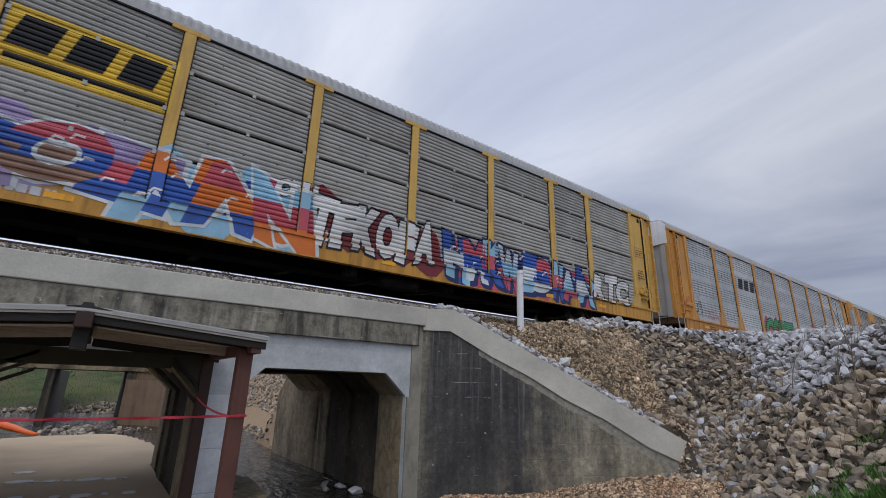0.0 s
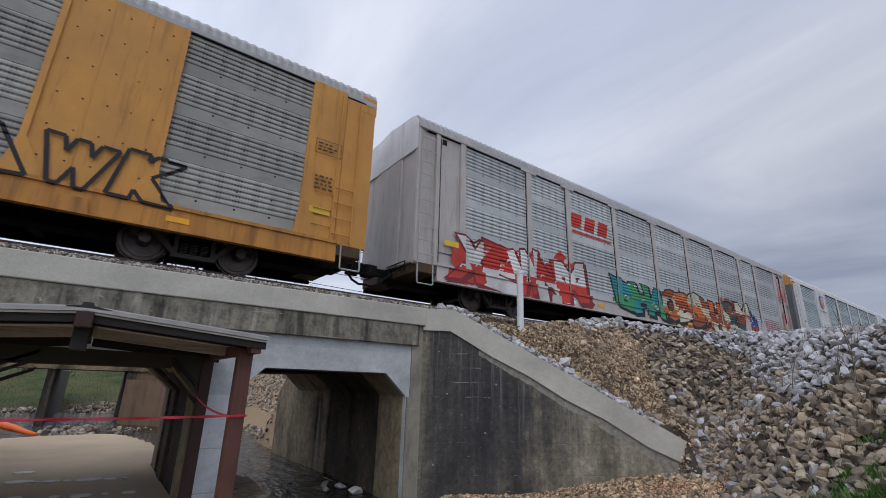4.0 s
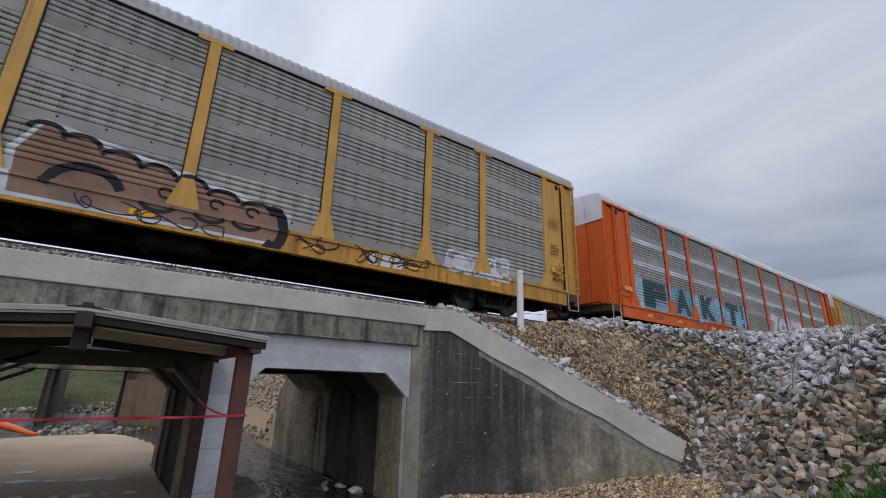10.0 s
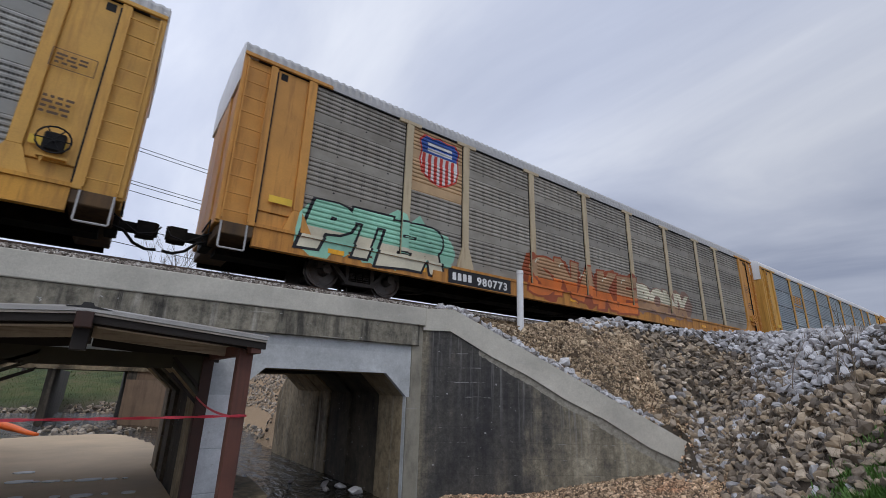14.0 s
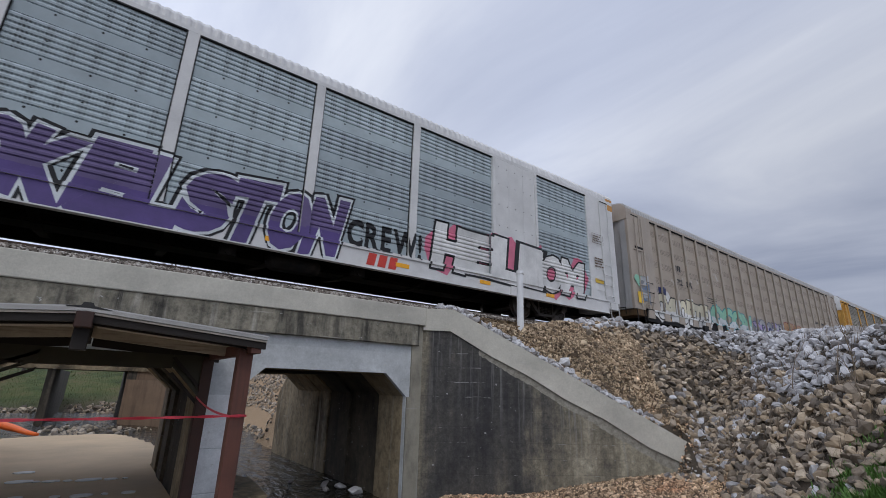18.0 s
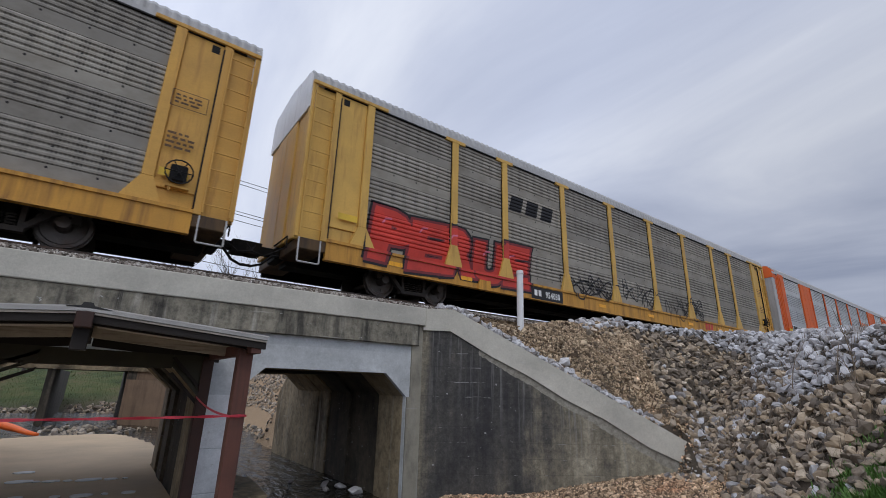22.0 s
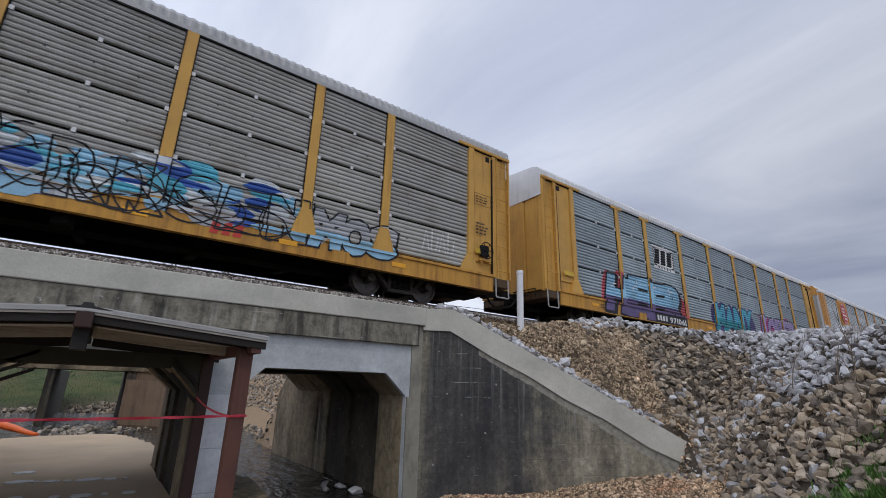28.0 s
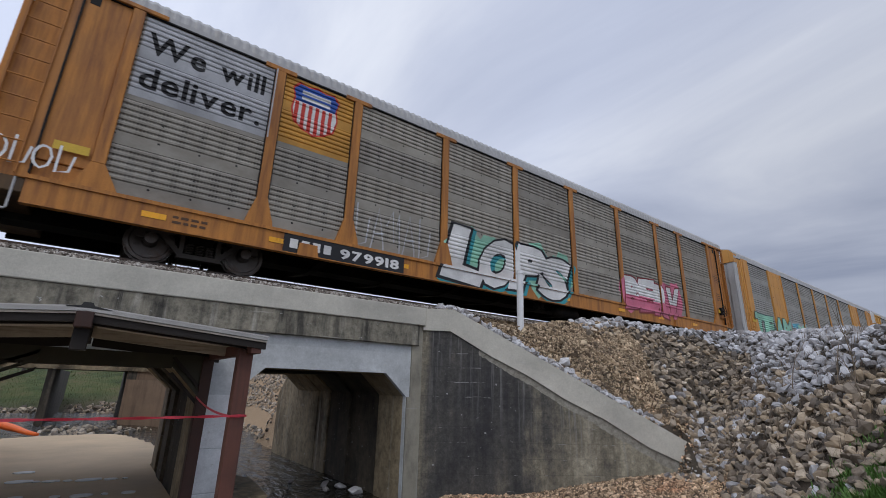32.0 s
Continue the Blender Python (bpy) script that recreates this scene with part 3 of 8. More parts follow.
def build_ground():
    xs = [-1500, -700, -300, -150, -80, -50, -35, -25, -18, -14, -11, -9] + [-8 + 0.4 * i for i in range(14)] + [-2.45, -2.35, -2.0, -1.2, -0.4, 0.4, 1.0, 1.3, 1.6, 1.8, 2.1, 2.6, 3.4, 4.2, 5.0, 5.4, 5.72, 5.88]
    xs += [6.1 + 0.26 * i for i in range(66)] + [23.6 + 0.9 * i for i in range(14)] + [38, 44, 52, 62, 76, 95, 130, 200, 350, 700, 1500]
    ys = [-1500, -600, -250, -100, -50, -28, -18, -13, -10] + [-8 + 0.5 * i for i in range(17)] + [0.4 + 0.3 * i for i in range(28)] + [8.70, 8.85, 9.0, 9.04, 9.4, 9.8, 11, 12.5, 13.6, 13.98, 14.1, 14.5, 15, 16, 17, 18, 18.8]
    ys += [19.5 + 0.9 * i for i in range(30)] + [48, 52, 57, 64, 75, 95, 140, 240, 480, 900, 1800]
    bm = bmesh.new()
    far = lambda x, y: ground_z(max(-40, min(60, x)), max(-20, min(70, y)))
    d = (WING_B - WING_A).normalized()
    def vert(x, y):
        # the drop at the wing wall stays inside the wall's thickness
        ws, along = wing_side(x, y), (Vector((x, y)) - WING_A).dot(d)
        if -0.1 < along < 6.25 and -0.2 < ws < 0.6:
            to = 0.16 if ws < 0.22 else 0.36
            x, y = x - d.y * (to - ws), y + d.x * (to - ws)
        return bm.verts.new((x, y, far(x, y)))
    grid = [[vert(x, y) for x in xs] for y in ys]
    for r0, r1 in zip(grid, grid[1:]):
        for i in range(len(xs) - 1):
            bm.faces.new((r0[i], r0[i + 1], r1[i + 1], r1[i]))
    ob = obj("ground", bm, M_GROUND, smooth=True)
    tagged(ob, "brown earth and grit of creek bank and rail embankment", "ground", kind="structure")
    bm = a_box(-9, 12, -4, 70, -0.30, 0.0)
    w = obj("water", bm, M_WATER)
    tagged(w, "shallow dark rippled creek water under the bridge", "water", kind="structure")
    return ob


GROUND = build_ground()
GROUND_TREE = bvhtree.BVHTree.FromPolygons([tuple(v.co) for v in GROUND.data.vertices], [tuple(p.vertices) for p in GROUND.data.polygons])


def ground_top(x, y):
    """Height of the ground's surface."""
    hit = GROUND_TREE.ray_cast(Vector((x, y, 60.0)), Vector((0, 0, -1)))[0]
    return hit.z if hit else ground_z(x, y)


# ---------------------------------------------------------------- bridge
BARRELS = [(-2.16, 1.44), (1.95, 5.57)]
SOFFIT, HAUNCH, HRUN = 2.66, 2.18, 0.53
BACK_Y = 14.0


def barrel_outline(x0, x1, grow=0.0):
    g = grow
    return [(x0 - g, -0.6), (x0 - g, HAUNCH + g * 0.4), (x0 + HRUN - g * 0.6, SOFFIT + g), (x1 - HRUN + g * 0.6, SOFFIT + g), (x1 + g, HAUNCH + g * 0.4), (x1 + g, -0.6)]


def portal_wall(bm, y0, y1, z1, x_lo, x_hi, grow=0.0):
    """A wall with the two barrel openings through it, in butted prisms."""
    xs = [x_lo]
    for a, b in BARRELS:
        o = barrel_outline(a, b, grow)
        prism(bm, [(xs[-1], -0.6), (o[0][0], -0.6), (o[0][0], o[1][1]), (xs[-1], o[1][1])], "y", y0, y1)
        prism(bm, [(o[1][0], o[1][1]), o[2], o[3], (o[4][0], o[4][1]), (o[4][0], z1), (o[1][0], z1)], "y", y0, y1)
        if xs[-1] < o[0][0]:
            prism(bm, [(xs[-1], o[1][1]), (o[0][0], o[1][1]), (o[0][0], z1), (xs[-1], z1)], "y", y0, y1)
        xs.append(o[5][0])
    prism(bm, [(xs[-1], -0.6), (x_hi, -0.6), (x_hi, z1), (xs[-1], z1)], "y", y0, y1)


def build_bridge():
    root = new("bridge")
    tagged(root, "weathered concrete railway bridge with two creek openings", "bridge", kind="structure")
    bm = bmesh.new()
    portal_wall(bm, FACE_Y + 0.10, FACE_Y + 0.22, 3.30, -14, 5.66)
    part("fascia_wall", bm, M_FASCIA, root, "pale painted concrete front wall")
    # painted pier between the openings, cast in lifts
    for z0, z1 in ((-0.3, 0.62), (0.634, 1.30), (1.314, 2.17)):
        part("pier_lift", a_box(1.452, 1.938, FACE_Y + 0.088, FACE_Y + 0.12, z0, z1, 0.006), M_PIER, root, "pale painted pier lift")
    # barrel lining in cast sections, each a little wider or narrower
    # the middle sections take the dark copy: barrel shade painted into the concrete
    for y0, y1, g, m in ((FACE_Y + 0.22, 10.16, 0.004, M_BARREL), (10.16, 10.26, 0.16, M_BARREL_SHADE), (10.26, 11.7, 0.05, M_BARREL_SHADE), (11.7, 12.35, -0.02, M_BARREL_SHADE), (12.35, 13.2, 0.07, M_BARREL_SHADE), (13.2, BACK_Y, 0.02, M_BARREL)):
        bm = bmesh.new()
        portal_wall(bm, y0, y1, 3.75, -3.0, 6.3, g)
        part("barrel_section", bm, m, root, "brown stained concrete barrel section" if m is M_BARREL else "shade-dark concrete barrel section")
    # the creek's barrel runs on a little downstream
    bm = bmesh.new()
    prism(bm, [(5.57, -0.6), (6.3, -0.6), (6.3, 3.0), (5.04, 3.0), (5.04, 2.66), (5.57, 2.18)], "y", BACK_Y, 15.8)
    prism(bm, [(1.45, 3.0), (1.45, 2.66), (5.04, 2.66), (5.04, 3.0)], "y", BACK_Y, 15.8)
    part("barrel_section", bm, M_BARREL, root, "pale brown concrete barrel end")
    # ledge course over the fascia and cap band with a small step and drip edge
    part("ledge_course", a_box(-30, 5.80, FACE_Y - 0.02, FACE_Y + 0.6, 3.29, 3.755, 0.012), M_OLD, root, "stained old concrete ledge")
    part("cap_band", a_box(-30, 5.93, FACE_Y - 0.06, FACE_Y + 0.6, 3.755, 4.17, 0.015), M_BAND, root, "light new concrete cap")
    part("deck", a_box(-30, 6.3, FACE_Y + 0.6, BACK_Y, 3.752, 4.02), M_OLD, root)
    part("back_parapet", a_box(-30, 6.3, BACK_Y - 0.3, BACK_Y + 0.02, 4.02, 4.5), M_OLD, root)
    part("abutment_fill", a_box(-30, -3.0, FACE_Y + 0.2, BACK_Y, -0.6, 3.75), M_OLD, root)
    part("back_wing", a_prism([(15.8, -0.6), (17.9, -0.6), (17.9, 2.0), (17.2, 2.55), (15.8, 3.0)], "x", 5.56, 6.15), M_BARREL, root, "stained concrete wing wall downstream")
    part("abutment_face", a_box(5.58, 6.02, FACE_Y + 0.055, FACE_Y + 0.5, -0.6, 2.165), M_ABUT, root, "blackened concrete abutment edge")
    part("abutment_face", a_box(5.66, 6.02, FACE_Y + 0.055, FACE_Y + 0.5, 2.165, 3.75), M_ABUT, root, "blackened concrete abutment edge")
    # flared wing wall with a sloping cap
    d = (WING_B - WING_A).normalized()
    ang = math.atan2(d.y, d.x)
    ln = (WING_B - WING_A).length
    place = Matrix.Translation((WING_A.x, WING_A.y, 0)) @ Matrix.Rotation(ang, 4, "Z")
    # wall below the cap, then the cap itself; local x along the wall, y into the bank
    wall = part("wing_wall", a_prism([(-0.45, -0.6), (ln, -0.6), (ln, 0.95), (0.72, 3.8), (-0.42, 3.8)], "y", 0.05, 0.85), M_WING_WALL, root, "blackened streaked concrete wing wall")
    cap = part("wing_cap", a_prism([(-0.02, 3.66), (0.62, 3.66), (1.6, 3.10), (2.4, 2.72), (3.3, 2.20), (4.2, 1.78), (5.2, 1.20), (ln - 0.04, 0.84), (ln + 0.14, 1.26), (0.70, 4.17), (0.0, 4.17)], "y", 0.0, 0.42), M_BAND, root, "light concrete sloping coping")
    for o in (wall, cap):
        o.matrix_basis = place
    return root


build_bridge()

# ---------------------------------------------------------------- stones on the bank
def bank_points(n, seed, x_lim, y_lim):
    rng = np.random.default_rng(seed)
    return rng.uniform(x_lim[0], x_lim[1], n), rng.uniform(y_lim[0], y_lim[1], n), rng


def on_bank(x, y):
    """True on the stone-clad slope and its crest."""
    if y > 8.75 and x < 14:
        return False
    d, zc = crest_drop(x, y)
    return d > -0.9 and (wing_side(x, y) > 0.45 or x > 11.35 or y < 5.0) and (ground_z(x, y) > near_ground(x, y) + 0.10 or x > 10.5)


def gravel_zone(x, y):
    return y > 5.2 and x < 12.0 + 0.5 * (y - 6.0) + 0.7 * noise.noise(Vector((x * 0.8, y * 0.8, 3)))


def pale_zone(x, y, z, d, rng):
    """Fresh pale rock lies on the crest and over the upper bank."""
    edge = 2.40 + 0.45 * noise.noise(Vector((x * 0.6, y * 0.6, 7))) - 0.65 * smooth(4.0, 2.2, y)
    beyond = x - (12.0 + 0.5 * (y - 6.0)) - 0.6 - 3.0 * smooth(3.6, 6.0, y) - 0.7 * noise.noise(Vector((x * 0.7, y * 0.7, 9)))
    return (z > edge + float(rng.normal(0, 0.18)) and beyond > 0) or d < 0.25 or rng.random() < 0.02


M_DOWN_ROCK = surface("tan_grey_riprap", (0.36, 0.33, 0.29), pieces="island", **BROWN_ROCK)


def build_bank_stones():
    root = new("riprap")
    tagged(root, "angular pale grey and brown riprap stones on the bank", "rocks", kind="structure")
    pale, dark = [], []
    xs, ys, rng = bank_points(30000, 11, (8.6, 17.6), (0.6, 8.9))
    cells = {}
    for x, y in zip(xs, ys):
        if not on_bank(x, y):
            continue
        d, zc = crest_drop(x, y)
        if gravel_zone(x, y) and not (d < 0.45 and x > 11.2):
            continue
        z = ground_top(x, y)
        light = pale_zone(x, y, z, d, rng)
        s = float(rng.uniform(0.13, 0.29)) if light else float(rng.choice((rng.uniform(0.10, 0.22), rng.uniform(0.15, 0.29))))
        key = (int(x / 0.135), int(y / 0.135))
        if cells.get(key, 0) >= 1:
            continue
        cells[key] = cells.get(key, 0) + 1
        (pale if light else dark).append((x, y, z + s * rng.uniform(0.12, 0.42), s))
    # loose rocks round the low end of the coping
    for i in range(260):
        x, y = rng.uniform(10.7, 13.0), rng.uniform(3.6, 6.4)
        if wing_side(x, y) < 0.5 and x < 11.25:
            continue
        s = float(rng.uniform(0.12, 0.36))
        (pale if rng.random() < 0.25 else dark).append((x, y, ground_top(x, y) + s * 0.12, s))
    for i in range(620):
        x, y = (rng.uniform(7.9, 10.9), rng.uniform(1.0, 4.4)) if i < 540 else (rng.uniform(10.7, 11.8), rng.uniform(4.3, 5.6))
        if wing_side(x, y) > -0.2 and x < 11.25 or math.hypot(x - 8.5, y - 1.7) < 0.55:
            continue
        s = float(rng.uniform(0.10, 0.30))
        (pale if rng.random() < 0.15 else dark).append((x, y, ground_top(x, y) + s * 0.1, s))
    # small stones heaped round the coping's low end
    for i in range(420):
        x, y = rng.normal(11.25, 0.42), rng.normal(5.25, 0.38)
        ws, along = wing_side(x, y), (Vector((x, y)) - WING_A).dot((WING_B - WING_A).normalized())
        if -0.1 < ws < 0.9 and along < 6.22:
            continue
        s = float(rng.uniform(0.07, 0.24))
        (pale if rng.random() < 0.3 else dark).append((x, y, ground_top(x, y) + s * 0.12, s))
    for i in range(190):
        x, y = rng.normal(11.17, 0.14), rng.normal(5.45, 0.2)
        if (Vector((x, y)) - WING_A).dot((WING_B - WING_A).normalized()) > 6.25:
            s = float(rng.uniform(0.05, 0.15))
            (pale if rng.random() < 0.3 else dark).append((x, y, ground_top(x, y) + s * 0.15, s))
    for i in range(260):
        f = rng.random()
        x, y = 10.95 + 0.45 * f + rng.normal(0, 0.09), 5.35 + 0.62 * f + rng.normal(0, 0.09)
        ws, along = wing_side(x, y), (Vector((x, y)) - WING_A).dot((WING_B - WING_A).normalized())
        if -0.08 < ws < 0.5 and along < 6.27:
            continue
        s = float(rng.uniform(0.05, 0.15))
        (pale if rng.random() < 0.25 else dark).append((x, y, ground_top(x, y) + s * 0.2, s))
    # single pieces where the bank comes nearest
    for pts, one, many, name in ((pale, M_ROCK_ONE, M_ROCK_LIGHT, "pale_stone"), (dark, M_ROCK_DARK_ONE, M_ROCK_DARK, "brown_stone")):
        a = np.array(pts)
        near = np.argsort(a[:, 0] * 0.8 + a[:, 1] * 0.3)
        first, rest = (near, near[:0]) if len(near) < 500 else (near[:300], near[300:])
        single_stones(name, [tuple(a[i, :3]) for i in first], a[first, 3], one, root, 3)
        if len(rest):
            ob = strewn(name + "s", a[rest, :3], a[rest, 3], many, 4)
            ob.parent = root
            ob["kind"] = "stuff"
    # smaller stones that fill between
    xs, ys, rng = bank_points(8000, 12, (8.8, 17.0), (0.8, 8.8))
    fill = ([], [])
    for x, y in zip(xs, ys):
        if on_bank(x, y) and not gravel_zone(x, y):
            z = ground_top(x, y)
            fill[int(pale_zone(x, y, z, 1.0, rng))].append((x, y, z - 0.05, rng.uniform(0.06, 0.16)))
    for pts, mat, nm in ((fill[0], M_ROCK_DARK, "brown_infill_stones"), (fill[1], M_ROCK_LIGHT, "pale_infill_stones")):
        a = np.array(pts)
        ob = strewn(nm, a[:, :3], a[:, 3], mat, 9, shapes=CHIPS)
        ob.parent = root
        ob["kind"] = "stuff"
    # brown gravel apron behind the coping
    xs, ys, rng = bank_points(85000, 13, (6.0, 14.6), (5.0, 9.4))
    pts = []
    for x, y in zip(xs, ys):
        ws = wing_side(x, y)
        if (ws > 0.43 or x > 11.3) and gravel_zone(x, y):
            r = rng.random()
            pts.append((x, y, ground_top(x, y) + 0.015, rng.uniform(0.025, 0.085) if r < 0.93 else rng.uniform(0.08, 0.15) if r < 0.99 else rng.uniform(0.15, 0.24)))
    a = np.array(pts)
    ob = strewn("gravel_slope", a[:, :3], a[:, 3], M_GRAVEL, 5, shapes=CHIPS)
    tagged(ob, "brown crushed gravel spilling behind the coping", "gravel", kind="stuff")
    # pale cobbles lined along the coping
    d = (WING_B - WING_A).normalized()
    nrm = Vector((-d.y, d.x))
    rng = np.random.default_rng(21)
    pts = []
    for i in range(230):
        t = rng.uniform(0.3, 6.1)
        o = abs(rng.normal(0, 0.13)) + 0.46
        p = WING_A + d * t + nrm * o
        s = rng.uniform(0.11, 0.28)
        pts.append((p.x, p.y, coping_top(p.x, p.y) + 0.075 + 0.4 * (o - 0.46) + s * 0.2, s))
    a = np.array(pts)
    group = new("coping_cobbles")
    tagged(group, "pale rounded cobbles lying along the coping", "stones", kind="structure")
    single_stones("cobble", [tuple(p) for p in a[:, :3]], a[:, 3], M_ROCK_ONE, group, 8)
    boulder = new("pale_boulder")
    tagged(boulder, "pale flat boulder lying on the brown gravel", "boulder")
    single_stones("boulder_stone", [(9.60, 7.72, ground_top(9.60, 7.72) + 0.10)], np.array([0.46]), M_ROCK_ONE, boulder, 2)
    # reddish gravel at the foot of the wing wall
    xs, ys, rng = bank_points(40000, 14, (6.0, 11.6), (2.5, 8.6))
    pts = []
    for x, y in zip(xs, ys):
        ws = wing_side(x, y)
        if (ws < 0.02 or x > 11.2) and near_ground(x, y) > 0.12 and y > 4.3 + 0.3 * noise.noise(Vector((x, y, 1))):
            pts.append((x, y, ground_top(x, y) + 0.005, rng.uniform(0.022, 0.07) if rng.random() < 0.95 else rng.uniform(0.07, 0.14)))
    a = np.array(pts)
    ob = strewn("gravel_bar", a[:, :3], a[:, 3], M_GRAVEL_RED, 6, shapes=CHIPS)
    tagged(ob, "reddish-brown gravel bar at the wall's foot", "gravel", kind="stuff")
    # ballast shoulder along the track
    rng = np.random.default_rng(31)
    n = 24000
    x = rng.uniform(-4, 26, n)
    y = rng.uniform(8.9, 10.6, n)
    z = np.interp(y, [8.9, 9.3, 9.8, 10.6], [4.19, 4.32, 4.41, 4.44])
    ob = strewn("ballast_stones", np.stack([x, y, z], 1), rng.uniform(0.035, 0.10, n), M_BALLAST, 7, shapes=CHIPS)
    tagged(ob, "grey and brown crushed ballast stones beside the rail", "ballast", kind="stuff")
    # downstream bank seen through the culvert
    rng = np.random.default_rng(41)
    pts = []
    for _ in range(7000):
        x, y = rng.uniform(4.5, 12.5), rng.uniform(14.6, 34)
        z = ground_top(x, y)
        if z > -0.15 and not (0.25 < z < 1.0 and y > 21.5 and x < 7.5):
            pts.append((x, y, z, rng.uniform(0.12, 0.42)))
    a = np.array(pts)
    ob = strewn("downstream_riprap", a[:, :3], a[:, 3] * 0.8, M_DOWN_ROCK, 10)
    tagged(ob, "pale riprap on the far bank of the creek", "rocks", kind="stuff")
    # stones lying in the creek
    for i, (x, y, s) in enumerate(((5.25, 11.2, 0.38), (5.0, 11.6, 0.30), (5.28, 10.5, 0.42), (4.8, 11.0, 0.22), (4.4, 12.3, 0.2), (3.4, 12.9, 0.3), (2.7, 13.8, 0.26))):
        g = new("creek_stone")
        tagged(g, "wet pale stone lying in the shallow creek", "stone", "stones in the creek")
        single_stones("wet_stone", [(x, y, 0.04)], np.array([s]), M_ROCK_ONE, g, 50 + i)
    # gravelly debris where the sand ends
    rng = np.random.default_rng(47)
    pts = []
    for i in range(170):
        x, y = (rng.normal(-0.5, 0.6), rng.uniform(23.5, 30.5)) if i < 110 else (rng.uniform(1.0, 2.6), rng.uniform(26.0, 29.0)) if i < 130 else (rng.uniform(-5.5, -2.2), rng.uniform(38.0, 42.0))
        pts.append((x, y, 0.02 if i < 130 else 0.3, rng.uniform(0.12, 0.42)))
    a = np.array(pts)
    ob = strewn("debris_stones", a[:, :3], a[:, 3], M_DOWN_ROCK, 12)
    tagged(ob, "heap of pale debris stones at the sand's edge", "stones", kind="stuff")
    # eroded foot of the grassy bank, seen past the second culvert
    pts = []
    for i in range(420):
        x = rng.uniform(-9.0, -3.0) if i < 300 else rng.uniform(-1.4, 1.6)
        y = rng.uniform(41.0, 44.5)
        pts.append((x, y, ground_top(x, y) + rng.uniform(0.0, 0.25), rng.uniform(0.15, 0.5)))
    a = np.array(pts)
    ob = strewn("eroded_bank_stones", a[:, :3], a[:, 3], M_ROCK_DARK, 14)
    tagged(ob, "brown stones and clods at the grassy bank's foot", "stones", kind="stuff")
    slab = obj("concrete_slab", a_prism([(2.2, 10.2), (3.25, 10.4), (3.4, 12.4), (3.0, 12.9), (2.3, 12.6)], "z", -0.3, 0.20), M_BARREL)
    tagged(slab, "broken dark concrete slab in the creek", "slab")


build_bank_stones()

# ---------------------------------------------------------------- sand, far culvert
def build_sand():
    bm = bmesh.new()
    us = [i / 30 for i in range(31)]
    ys = [3.0 + 0.4 * i for i in range(27)] + [13.9, 14.05, 14.07] + [14.3 + 0.15 * i for i in range(62)]
    def wide(y):
        return 1.44 if y < 14.06 else 2.1
    def h(x, y):
        e = 22.3 - 0.95 * max(0.0, x - 0.3) ** 3 - 0.5 * max(0.0, -1.0 - x)
        drop = smooth(e + 0.5, e - 0.25, y) if y > 14.06 else 1.0
        return -0.35 + (0.755 + 0.012 * noise.noise(Vector((x, y * 0.5, 2)))) * drop
    grid = [[bm.verts.new((x, y, h(x, y))) for x in (-2.15 + (wide(y) + 2.15) * u for u in us)] for y in ys]
    for r0, r1 in zip(grid, grid[1:]):
        for i in range(len(us) - 1):
            bm.faces.new((r0[i], r0[i + 1], r1[i + 1], r1[i]))
    ob = obj("sand_floor", bm, M_SAND, smooth=True)
    tagged(ob, "smooth tan sand floor inside the left opening", "sand", kind="structure")
    # Thin white discs are added here to paint bright spots onto the sand.
    pale = surface("bright_spot_white", (0.8, 0.8, 0.79), 0.8)
    rng = np.random.default_rng(61)
    rows = [(-0.88, 13.85, 0.24), (-0.85, 12.74, 0.30), (-0.59, 12.6, 0.09), (-0.35, 12.53, 0.18), (-0.09, 12.46, 0.09), (0.26, 12.4, 0.28), (0.61, 12.28, 0.15), (0.86, 12.28, 0.07),
            (0.15, 10.86, 0.21), (0.49, 10.82, 0.07), (0.86, 10.77, 0.14), (-0.74, 11.17, 0.13), (-0.21, 10.96, 0.10)]
    for x, y, r in rows:
        bm = bmesh.new()
        n = 12
        out = [(x + math.cos(a) * r * 0.8 * rng.uniform(0.85, 1.1), y + math.sin(a) * (0.05 + r * 0.38) * rng.uniform(0.85, 1.1)) for a in (2 * math.pi * j / n for j in range(n))]
        prism(bm, out, "z", 0.40, 0.422)
        st = obj("flat_stone", bm, pale)
        tagged(st, "thin pale disc standing for a bright spot on sand", "stone", "flat stones in the sand")


build_sand()


def build_far_culvert():
    root = new("far_culvert")
    tagged(root, "second concrete culvert further down the creek", "culvert", kind="structure")
    part("deck", a_box(-8.0, 3.4, 31.6, 36.0, 2.80, 3.30), M_BARREL, root)
    part("middle_wall", a_box(-2.18, -1.85, 31.7, 47.0, -0.6, 2.80), M_CULVERT_SHADE, root)
    part("right_wall", a_box(1.32, 1.75, 31.7, 38.0, -0.6, 2.80), M_CULVERT_SHADE, root)
    part("left_wall", a_box(-6.6, -6.0, 31.7, 38.0, -0.6, 2.80), M_CULVERT_SHADE, root)
    part("flared_wing", a_prism([(1.30, 31.7), (1.72, 31.9), (4.5, 28.4), (4.2, 28.1)], "z", -0.6, 2.35), M_FARWALL, root, "brown flared concrete wing wall")
    part("wing_slope", a_prism([(1.30, 2.351), (1.30, 2.95), (2.0, 2.95), (3.2, 2.351)], "y", 31.72, 31.9), M_FARWALL, root)


build_far_culvert()

